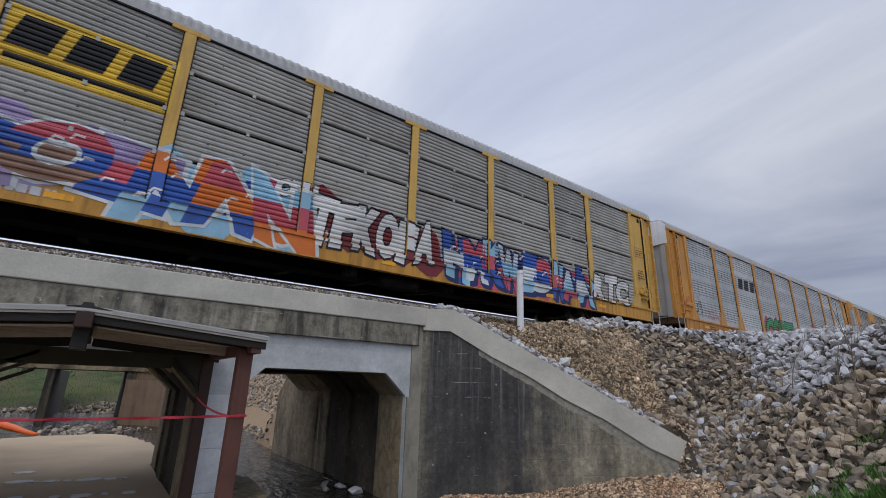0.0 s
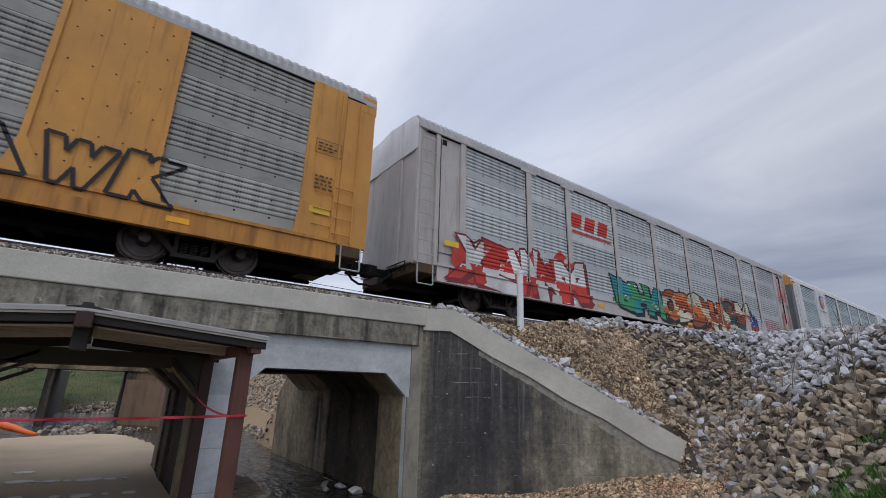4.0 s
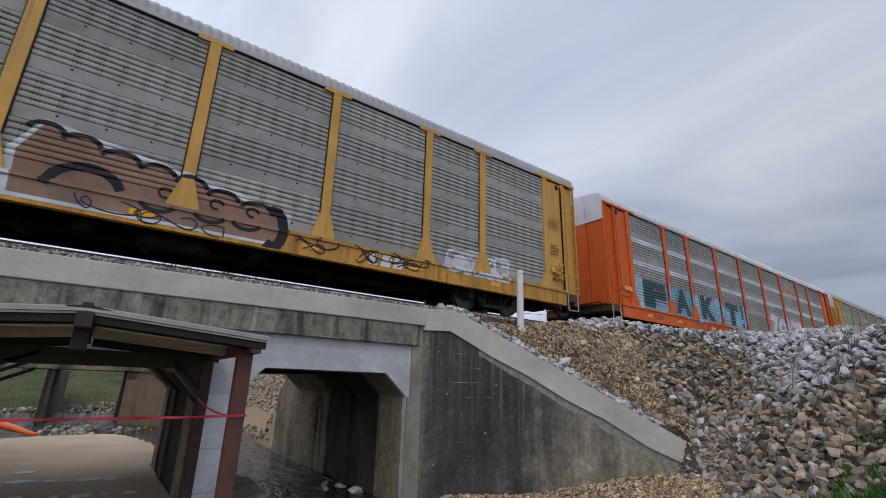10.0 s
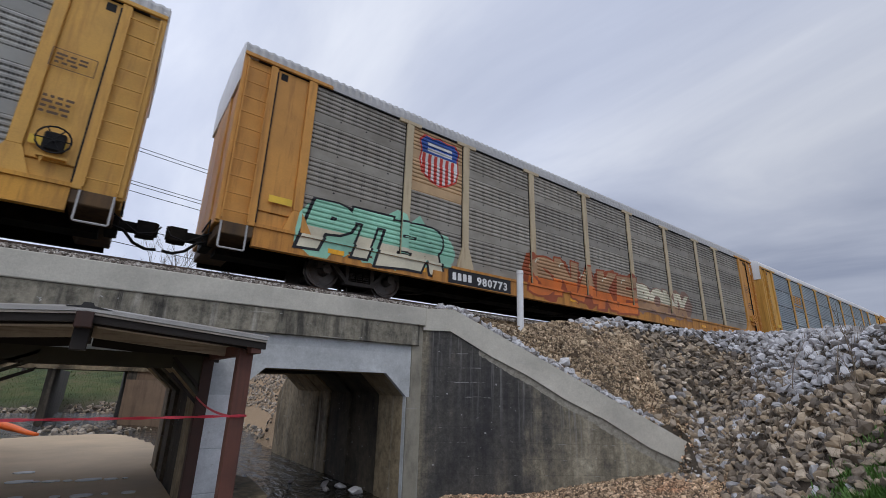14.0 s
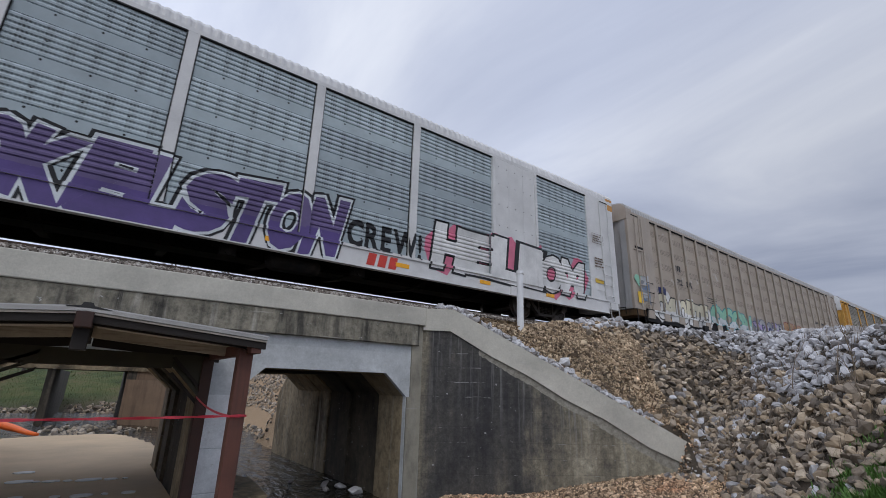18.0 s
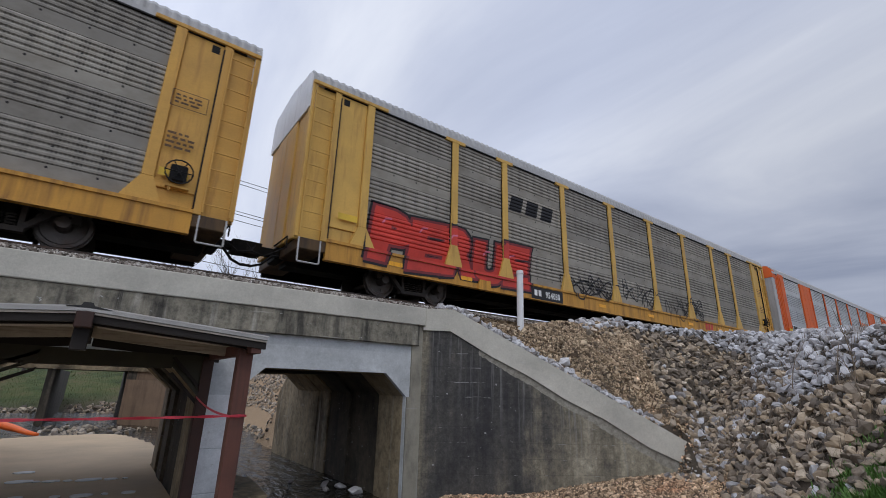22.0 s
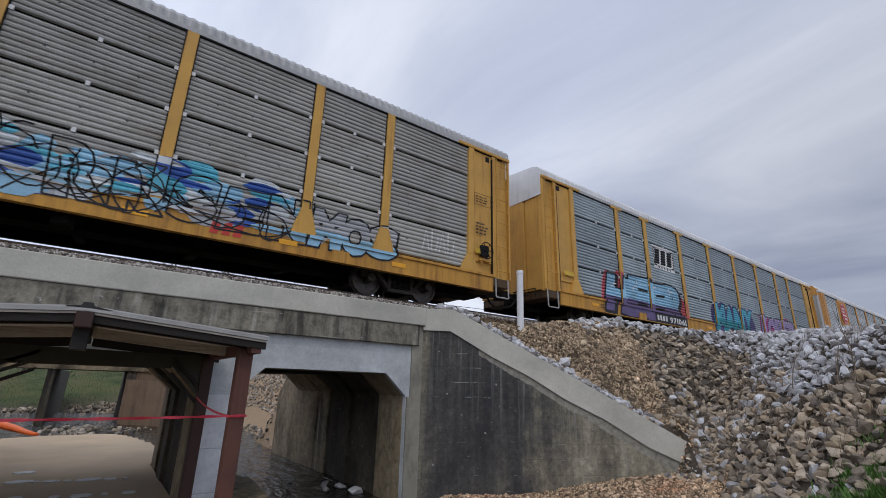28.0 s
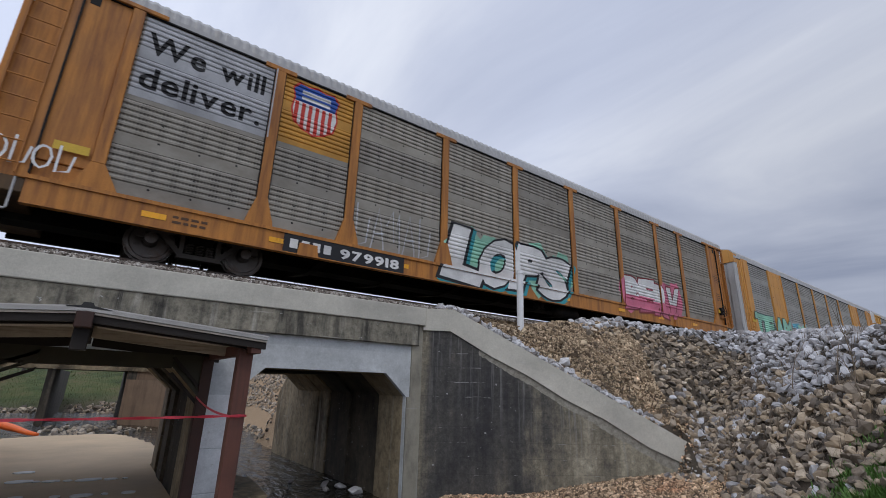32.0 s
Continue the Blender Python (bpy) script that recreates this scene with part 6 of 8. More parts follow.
def hand_brake_bm():
    """Hand brake housing with its spoked wheel."""
    bm = bmesh.new()
    box(bm, -0.15, 0.15, -0.10, 0.02, -0.17, 0.17, 0.025)
    pipe(bm, [(math.cos(a) * 0.24, -0.16, math.sin(a) * 0.24) for a in (2 * math.pi * i / 16 for i in range(17))], 0.016, 5)
    for i in range(3):
        a = math.pi * i / 3
        rod(bm, (math.cos(a) * 0.24, -0.16, math.sin(a) * 0.24), (-math.cos(a) * 0.24, -0.16, -math.sin(a) * 0.24), 0.012, 5)
    rod(bm, (0, -0.17, 0), (0, -0.08, 0), 0.03, 8)
    return bm


def jack_pad_bm():
    return a_prism([(-0.24, 0.46), (0.24, 0.46), (0.2, 0.74), (-0.2, 0.74)], "y", SIDE - 0.09, SIDE - 0.032)


def bracket_bm():
    bm = a_box(-0.20, 0.20, -0.12, 0.0, -0.04, 0.0)
    return prism(bm, [(-0.16, -0.04), (-0.10, -0.04), (-0.13, -0.16)], "y", -0.10, -0.06)


def grab_bm():
    return pipe(bmesh.new(), [(0.0, 0.01, 0), (0.0, -0.06, 0.0), (0.42, -0.06, 0.0), (0.42, 0.01, 0)], 0.012, 5)


def ladder_bm():
    bm = bmesh.new()
    for x in (0.10, 0.60):
        box(bm, x - 0.015, x + 0.015, SIDE - 0.075, SIDE - 0.045, 0.95, PANEL_HI - 0.05)
    return bm


def rung_bm():
    bm = bmesh.new()
    pipe(bm, [(0.10, SIDE + 0.0, 0), (0.11, SIDE - 0.075, 0), (0.59, SIDE - 0.075, 0), (0.60, SIDE + 0.0, 0)], 0.014, 6)
    return bm


def step_bm():
    bm = bmesh.new()
    pipe(bm, [(0.12, SIDE, 0.9), (0.12, SIDE - 0.02, 0.36), (0.14, SIDE - 0.02, 0.34), (0.60, SIDE - 0.02, 0.34), (0.62, SIDE - 0.02, 0.36), (0.62, SIDE, 0.9)], 0.02, 6)
    return bm


def brake_gear_bm():
    bm = bmesh.new()
    rod(bm, (0, 0, 0), (0.9, 0, 0), 0.19, 16)
    bmesh.ops.create_uvsphere(bm, u_segments=12, v_segments=8, radius=0.19)
    bmesh.ops.create_uvsphere(bm, u_segments=12, v_segments=8, radius=0.19, matrix=Matrix.Translation((0.9, 0, 0)))
    return bm


def valve_bm():
    bm = bmesh.new()
    box(bm, -0.16, 0.16, -0.1, 0.1, -0.14, 0.12, 0.02)
    rod(bm, (-0.3, 0, 0.05), (0.3, 0, 0.05), 0.03, 6)
    rod(bm, (0.0, -0.16, -0.05), (0.0, -0.05, -0.05), 0.07, 10)
    return bm


MIRROR = Matrix.Translation((CAR_L, 0, 0)) @ Matrix.Diagonal((-1, 1, 1, 1))


def mirrored(build):
    """The same part for the car's other end."""
    def go():
        bm = build()
        bm.transform(MIRROR)
        bmesh.ops.reverse_faces(bm, faces=bm.faces)
        return bm
    return go


WHEELSETS = []


def bogie(car, x):
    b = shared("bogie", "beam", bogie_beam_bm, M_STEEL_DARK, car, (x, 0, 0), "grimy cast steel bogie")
    for y in (-0.98, 0.98):
        shared("side_frame", "side_frame", side_frame_bm, M_BOGIE, b, (0, y, 0))
    for dx in (-0.19, 0.0, 0.19):
        shared("spring", "spring", spring_bm, M_BOGIE, b, (dx, -0.98, 0))
    for dx in (-0.88, 0.88):
        w = shared("wheelset", "wheelset", wheelset_bm, M_WHEEL, b, (dx, 0, 0.42), "worn steel wheelset")
        WHEELSETS.append((w, dx))


def build_car(k, spec):
    """An autorack car. x runs from its leading end, y = SIDE is the side by the camera, z = 0 the rail top."""
    frame_m, end_m = spec["frame"], spec.get("end", spec["frame"])
    car = new("autorack_car")
    tagged(car, spec["label"], "freight car", "autorack cars of the train")
    car.matrix_basis = Matrix.Translation((car_front(k, 0), TRACK_Y, RAIL_Z))
    shared("body", "body", body_bm, BLK, car)
    shared("roof", "roof", roof_bm, spec.get("roof", ROOF), car, label="cross-corrugated metal roof")
    shared("far_side", "far_side", far_side_bm, spec["sheet"], car)
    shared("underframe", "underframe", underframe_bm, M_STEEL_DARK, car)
    sill_m = spec.get("sill", SILL_Y if frame_m in (YEL, YEL2) else SILL_A if frame_m is AMB else frame_m)
    shared("side_sill", "sill", sill_bm, sill_m, car)
    kind = spec["kind"]
    shared("top_chord", "chord", lambda: a_box(0.0, CAR_L, SIDE - 0.01, SIDE + 0.1, PANEL_HI + 0.01, EAVE + 0.02), spec.get("chord", frame_m if frame_m in (WHT, TAN) else ROOF), car)
    shared("gap_strip", "gap", lambda: a_box(0.3, CAR_L - 0.3, SIDE - 0.016, SIDE + 0.05, PANEL_HI + 0.0, PANEL_HI + 0.035), BLK, car)
    for flip in (False, True):
        pre = "rear_" if flip else ""
        fx = mirrored if flip else (lambda f: f)
        sfx = kind + pre
        style = "A" if kind == "A" else "B"
        for nm, dims in END_PIECES[style]:
            if nm == "corner_plate" and (flip or kind == "C"):
                dims = (0.0, *dims[1:])
            shared(nm, nm + sfx, fx(lambda: end_piece_bm(dims)), end_m, car)
        shared("gusset", "gusset" + sfx, fx(lambda: end_gusset_bm(style)), end_m, car)
        if kind == "A":
            shared("door_gap", "doorgap" + pre, fx(lambda: a_box(0.745, 0.775, SIDE - 0.033, SIDE + 0.02, 1.0, PANEL_HI - 0.1)), BLK, car)
            shared("latch_hole", "latchhole" + pre, fx(lambda: a_box(0.84, 1.0, SIDE + 0.014, SIDE + 0.05, PANEL_HI - 0.24, PANEL_HI - 0.06)), BLK, car)
        door_m = spec.get("door", ROOF if kind != "A" or k == 1 else end_m)
        cap = shared("end_cap", "endcap" + pre + kind, fx(lambda: end_cap_bm(0.75 if kind == "A" else 0.35)), ROOF_W if kind == "A" else AMB if frame_m is WHT else end_m, car, label="pale roof end cap")
        if kind == "A" and door_m is end_m:
            for y0, dx in ((-1.52, 0.0), (-0.755, 0.035), (0.01, 0.035), (0.775, 0.0)):
                shared("end_door_leaf", "leaf%.2f" % y0 + pre, fx(lambda: a_box(0.03 - dx, 0.12, y0, y0 + 0.745, 0.92, EAVE + 0.02, 0.015)), door_m, car)
        for i in range(0 if kind == "A" and door_m is end_m else 10):
            shared("door_fold", "fold" + pre, fx(door_fold_bm), door_m, car, ((0.06 if i % 2 else 0.0) * (-1 if flip else 1), -1.5 + 0.3 * i, 0))
        if kind == "B" and not flip:
            shared("door_edge", "dooredge" + pre, fx(door_edge_bm), door_m, car, label="rounded edge of the folded end door")
        lad = shared("ladder", "ladder" + pre, fx(ladder_bm), end_m, car, (0.0 if kind == "A" else -0.34 if flip else 0.34, 0, 0))
        n = 10 if kind == "A" else 4
        for i in range(n):
            shared("rung", "rung" + pre, fx(rung_bm), end_m, lad, (0, 0, 1.12 + i * 0.385))
        shared("stirrup_step", "step" + pre, fx(step_bm), ROOF if kind != "C" else BLK, car)
        cp = shared("coupler", "coupler" + pre, fx(coupler_bm), M_STEEL_DARK, car, label="rusty knuckle coupler")
        shared("brake_hose", "hose" + pre, fx(hose_bm), BLK, cp)
        shared("cable", "cable" + pre, fx(cable_bm), BLK, cp)
        shared("end_sill", "endsill" + pre, fx(lambda: a_box(0.10, 0.76, SIDE + 0.0, 1.50, 0.64, 0.91, 0.02)), spec.get("endsill", GRIME if frame_m is not WHT else end_m), car)
    for x in (3.53, CAR_L - 3.53):
        bogie(car, x)
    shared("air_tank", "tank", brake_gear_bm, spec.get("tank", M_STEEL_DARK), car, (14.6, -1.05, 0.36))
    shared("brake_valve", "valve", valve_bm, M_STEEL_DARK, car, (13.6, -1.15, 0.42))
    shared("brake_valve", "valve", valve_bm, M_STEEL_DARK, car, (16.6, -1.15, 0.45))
    for x in (5.55, CAR_L - 5.55):
        shared("jack_pad", "jack", jack_pad_bm, sill_m, car, (x, 0, 0))
    if kind == "A":
        shared("hand_brake", "handbrake", hand_brake_bm, BLK if k % 3 else end_m, car, (CAR_L - 1.12, SIDE - 0.02, 1.62), "hand brake housing and wheel")
        shared("shelf_bracket", "bracket", bracket_bm, end_m, car, (CAR_L - 1.1, SIDE + 0.02, 1.36))
    else:
        for z in (1.25, 1.65, 2.05):
            shared("grab_iron", "grab", grab_bm, end_m if kind == "B" else BLK, car, (0.95, SIDE - 0.02, z))
            shared("grab_iron", "grab", grab_bm, end_m if kind == "B" else BLK, car, (CAR_L - 1.4, SIDE - 0.02, z))
    if kind == "C":
        shared("step_slot", "slot", lambda: a_box(0.40, 0.98, SIDE - 0.036, SIDE + 0.05, 3.42, 3.52), BLK, car)
        shared("step_frame", "slotframe", lambda: a_box(0.30, 1.0, SIDE - 0.045, SIDE + 0.05, 3.34, 3.42, 0.01), frame_m, car)
    solid = spec.get("solid", ())
    rows, ribs, flat = spec.get("rows", (4, 6, 0.26))
    if kind != "C":
        for i in range(1, 10):
            x0, x1 = EDGES[i], EDGES[i + 1]
            if i in solid:
                solid_bay(car, x0, x1 - x0, frame_m)
                continue
            h = (PANEL_HI - PANEL_LO) / rows
            for r in range(rows):
                shared("screen_panel", "sheet%.2f_%d_%d" % (x1 - x0, rows, ribs), lambda: sheet_bm(x1 - x0, h, ribs, flat), spec["sheet"], car, (x0, SIDE + 0.05, PANEL_LO + r * h))
        for i in range(2, 10):
            if i in solid or i - 1 in solid:
                continue
            foot = spec.get("feet", "all") == "all" or i in spec["feet"]
            shared("post", "post%d%d" % (foot, spec.get("tee", True)), lambda: post_bm(foot, spec.get("tee", True)), spec.get("post", frame_m), car, (EDGES[i], SIDE + 0.02, 0))
            # black seam strip behind the post, showing past both its edges
            shared("seal", "seal%d" % foot, lambda: a_box(-0.137, 0.137, -0.014, 0.0, PANEL_LO + (0.62 if foot else 0.0), PANEL_HI), BLK, car, (EDGES[i], SIDE + 0.02, 0))
            if rows == 4 and ribs == 8:
                for r in (1, 2, 3):
                    for dx in (-0.16, 0.16, (EDGES[i] - EDGES[i - 1]) * -0.5):
                        shared("clip", "clip", clip_bm, ROOF_W if k > 15 else ROOF, car, (EDGES[i] + dx, SIDE + 0.02, PANEL_LO + r * (PANEL_HI - PANEL_LO) / rows + 0.03))
    else:
        n = 21
        w = (CAR_L - 2.1) / n
        for i in range(n):
            x0 = 1.05 + i * w
            shared("screen_panel", "flat_sheet", lambda: a_box(0, w, 0.0, 0.02, 0.0, PANEL_HI - PANEL_LO), PUNCHED, car, (x0, SIDE + 0.05, PANEL_LO))
        for i in range(n + 1):
            shared("post", "slim_post", lambda: a_box(-0.07, 0.07, -0.05, 0.0, PANEL_LO - 0.3, PANEL_HI + 0.02), frame_m, car, (1.05 + i * w, SIDE + 0.02, 0))
            shared("gusset", "slim_foot", lambda: a_prism([(-0.24, 0.60), (0.24, 0.60), (0.20, 0.93), (-0.20, 0.93)], "y", SIDE - 0.075, SIDE - 0.036), frame_m, car, (1.05 + i * w, 0, 0))
    for x in (2.6, 4.9, 8.0, 11.2, 14.4, 17.6, 20.4, 23.2):
        shared("reflector", "reflector", lambda: a_box(-0.2, 0.2, -0.006, 0.002, -0.055, 0.055), REFLECT, car, (x, SIDE - 0.036, 0.70), "amber reflector strip")
    return car


CARS_SPEC = [
    dict(kind="A", frame=YEL2, sheet=SHEET_8, rows=(4, 8, 0.05), feet=(), label="yellow autorack freight car with grey ribbed screens and graffiti"),
    dict(kind="A", frame=AMB, sheet=SHEET_L, feet=(2, 3, 8, 9), label="amber autorack freight car with bright screens and green graffiti"),
    dict(kind="B", frame=AMB, sheet=SHEET, solid=(2, 8), tee=False, feet=(), label="amber autorack freight car with solid bays and blue graffiti"),
    dict(kind="A", frame=GRW, sheet=SHEET_L, feet=(8, 9), label="pale grey autorack freight car with red and brown graffiti"),
    dict(kind="B", frame=WHT, sheet=SHEET_B, door=DUSK, roof=ROOF_W, solid=(2, 8), tee=False, feet="all", label="clean white autorack freight car with bluish screens"),
    dict(kind="B", frame=AMB, sheet=SHEET_L, roof=ROOF_W, solid=(2, 8), tee=False, feet=(), label="amber autorack freight car with solid bays and long graffiti"),
    dict(kind="A", frame=YEL, sheet=SHEET, feet="all", label="yellow autorack freight car with white outline graffiti"),
    dict(kind="A", frame=RED, sheet=SHEET, roof=ROOF_W, feet=(2, 3, 8, 9), label="orange-red autorack freight car with banded screens and graffiti"),
    dict(kind="A", frame=YEL, sheet=SHEET, feet=(2, 3, 8, 9), label="yellow autorack freight car with huge black and white graffiti"),
    dict(kind="A", frame=AMB, post=CREAM, sheet=SHEET_D, feet=(3,), label="amber autorack freight car with sooty screens and pale graffiti"),
    dict(kind="A", frame=YEL, sheet=SHEET_8B, rows=(4, 8, 0.05), roof=ROOF_W, feet=(8, 9), label="yellow autorack freight car with clean grey screens"),
    dict(kind="B", frame=WHT, sheet=SHEET_B, roof=ROOF_W, solid=(2, 8), tee=False, feet=(), label="white autorack freight car with red and purple graffiti"),
    dict(kind="C", frame=TAN, sheet=SHEET_T, roof=ROOF, sill=BLK, end=TAN, label="grey-brown autorack freight car with close posts and graffiti"),
    dict(kind="A", frame=YEL, sheet=SHEET_D, feet=(2, 3, 8, 9), label="yellow autorack freight car with dirty screens and maroon graffiti"),
    dict(kind="A", frame=YEL2, sheet=SHEET_D, feet="all", label="yellow autorack freight car with dirty screens and red graffiti"),
    dict(kind="B", frame=RED, sheet=SHEET_L, solid=(2, 8), tee=False, feet=(), label="orange-red autorack freight car with solid bays and blue graffiti"),
    dict(kind="A", frame=YEL, sheet=SHEET_D, feet="all", label="yellow autorack freight car with dirty screens and faint graffiti"),
    dict(kind="A", frame=YEL, sheet=SHEET_8, rows=(4, 8, 0.05), feet=(8, 9), tee=False, label="yellow autorack freight car with blue sketchy graffiti"),
    dict(kind="A", frame=YEL, sheet=SHEET_8B, rows=(4, 8, 0.05), roof=ROOF_W, feet=(), label="yellow autorack freight car with turquoise graffiti"),
    dict(kind="B", frame=AMB, sheet=SHEET_L, roof=ROOF_W, solid=(2, 8), tee=False, feet=(), label="amber autorack freight car with red sign plates and graffiti"),
    dict(kind="A", frame=BRN, sheet=SHEET_D, feet=(2, 3, 4), label="rusty amber autorack freight car with slogan and graffiti"),
    dict(kind="B", frame=AMB, sheet=SHEET, solid=(2, 8), tee=False, feet=(), label="amber autorack freight car with solid bays and teal graffiti"),
    dict(kind="A", frame=YEL, sheet=SHEET, feet=(), label="yellow autorack freight car at the far end of view"),
]
CARS = [build_car(k, s) for k, s in enumerate(CARS_SPEC)]


# ---------------------------------------------------------------- track
def build_track():
    for y in (TRACK_Y - 0.752, TRACK_Y + 0.752):
        bm = bmesh.new()
        z = RAIL_Z
        prism(bm, [(y - 0.075, z - 0.18), (y + 0.075, z - 0.18), (y + 0.07, z - 0.165), (y + 0.012, z - 0.145), (y + 0.012, z - 0.05), (y + 0.037, z - 0.038), (y + 0.037, z), (y - 0.037, z), (y - 0.037, z - 0.038), (y - 0.012, z - 0.05), (y - 0.012, z - 0.145), (y - 0.07, z - 0.165)], "x", -60, 260)
        r = obj("rail", bm, M_RAIL)
        tagged(r, "steel rail with rusty web on the ballast", "rail", "rails of the track")
    tie = surface("creosoted_timber", (0.06, 0.045, 0.035), 0.85, 0, 0.3, 5.0, stretch=(0.2, 3, 3), stain=(0.11, 0.09, 0.075), stain_at=(0.45, 0.7))
    bm = bmesh.new()
    for i in range(180):
        x = -40 + i * 0.54
        box(bm, x - 0.11, x + 0.11, TRACK_Y - 1.3, TRACK_Y + 1.3, RAIL_Z - 0.36, RAIL_Z - 0.18)
    t = obj("sleepers", bm, tie)
    tagged(t, "dark creosoted timber sleepers under the rails", "sleepers", kind="stuff")
    # ballast bed on the bridge and the bank
    bm = a_prism([(FACE_Y + 0.62, 4.02), (9.75, 4.30), (TRACK_Y - 1.5, 4.36), (TRACK_Y + 1.5, 4.36), (13.6, 4.0)], "x", -60, 260)
    b = obj("ballast_bed", bm, M_BALLAST)
    tagged(b, "grey crushed-stone ballast bed", "ballast", kind="structure")


build_track()

# ---------------------------------------------------------------- lettering and sprayed paint on the cars
INKS = {}
INK_RGB = dict(black=(0.012, 0.012, 0.014), white=(0.68, 0.68, 0.67), cream=(0.62, 0.58, 0.44), silver=(0.42, 0.43, 0.45), grey=(0.22, 0.23, 0.25), red=(0.55, 0.05, 0.035), maroon=(0.20, 0.03, 0.035),
               pink=(0.60, 0.16, 0.25), magenta=(0.42, 0.04, 0.20), orange=(0.62, 0.16, 0.03), yellow=(0.70, 0.46, 0.05), green=(0.06, 0.32, 0.14), lime=(0.30, 0.52, 0.16), mint=(0.28, 0.56, 0.42),
               teal=(0.03, 0.27, 0.31), cyan=(0.10, 0.42, 0.55), sky=(0.28, 0.50, 0.66), blue=(0.035, 0.10, 0.38), navy=(0.02, 0.03, 0.12), purple=(0.09, 0.06, 0.20), lilac=(0.34, 0.27, 0.46), brown=(0.24, 0.12, 0.07), tan=(0.40, 0.24, 0.13),
               darkteal=(0.03, 0.09, 0.085), rust=(0.30, 0.07, 0.025), gold=(0.53, 0.27, 0.05), rose=(0.50, 0.09, 0.12), ink=(0.022, 0.027, 0.036), bone=(0.60, 0.58, 0.50), umber=(0.09, 0.045, 0.02), pale=(0.60, 0.64, 0.66), dusk=(0.14, 0.20, 0.30), plum=(0.12, 0.09, 0.20), clay=(0.27, 0.16, 0.115), fawn=(0.50, 0.34, 0.19))


def ink(name):
    if name not in INKS:
        INKS[name] = paint("sprayed_" + name, INK_RGB[name], rust=tuple(c * 0.6 for c in INK_RGB[name]), rust_at=(0.6, 0.9), rough=0.5, vary=0.3)
    return INKS[name]


def clip(poly, axis, value, keep_above):
    out = []
    s = 1 if keep_above else -1
    for i, b in enumerate(poly):
        a = poly[i - 1]
        da, db = s * (a[axis] - value), s * (b[axis] - value)
        if (da >= 0) != (db >= 0):
            t = da / (da - db)
            out.append((a[0] + (b[0] - a[0]) * t, a[1] + (b[1] - a[1]) * t))
        if db >= 0:
            out.append(b)
    return out


def column_profiles(spec):
    """Strips of the car's side: (x0, x1, [(z0, z1, y0, y1), ...]), the depth of the face at each height."""
    web = SIDE - 0.033
    sill = [(SILL_LO, SILL_HI - 0.02, web, web), (SILL_HI - 0.02, SILL_HI + 0.05, SIDE - 0.073, SIDE - 0.073)]
    def flat(y):
        return sill + [(SILL_HI + 0.05, 6.0, y, y)]
    if spec["kind"] == "C":
        rows, ribs, fl = 3, 3, 0.5
    else:
        rows, ribs, fl = spec.get("rows", (4, 6, 0.26))
    h = (PANEL_HI - PANEL_LO) / rows
    base = SIDE + 0.05
    pts = [(SILL_HI + 0.05, base)]
    for r in range(rows):
        pts += [(PANEL_LO + r * h + zz, base + y) for zz, y in sheet_profile(h, ribs, fl)]
    pts.append((6.0, base - 0.02))
    panel = sill + [(a[0], b[0], a[1], b[1]) for a, b in zip(pts, pts[1:])]
    if spec["kind"] == "C":
        panel = flat(SIDE + 0.048)
    cols = [(-1, EDGES[1], flat(SIDE - 0.055))]
    if spec["kind"] == "C":
        n = 21
        w = (CAR_L - 2.1) / n
        cols = [(-1, 1.05 - 0.07, flat(SIDE - 0.03))]
        for i in range(n):
            x = 1.05 + i * w
            cols += [(x - 0.07, x + 0.07, flat(SIDE - 0.034)), (x + 0.07, x + w - 0.07, panel)]
        cols.append((CAR_L - 1.12, 40, flat(SIDE - 0.034)))
        return cols
    solid = spec.get("solid", ())
    for i in range(1, 10):
        a, b = EDGES[i], EDGES[i + 1]
        if i in solid:
            cols.append((a - (0.11 if i - 1 not in solid and i > 1 else 0), b + (0.11 if i < 9 else 0), flat(SIDE - 0.062)))
            continue
        pa = a + (0.11 if i > 1 else 0.0)
        pb = b - (0.11 if i < 9 else 0.0)
        cols.append((pa, pb, panel))
        if i < 9 and i + 1 not in solid:
            cols.append((pb, b + 0.11, flat(SIDE - 0.04)))
    cols.append((EDGES[10], 40, flat(SIDE - 0.055)))
    return cols


PROFILES = {}


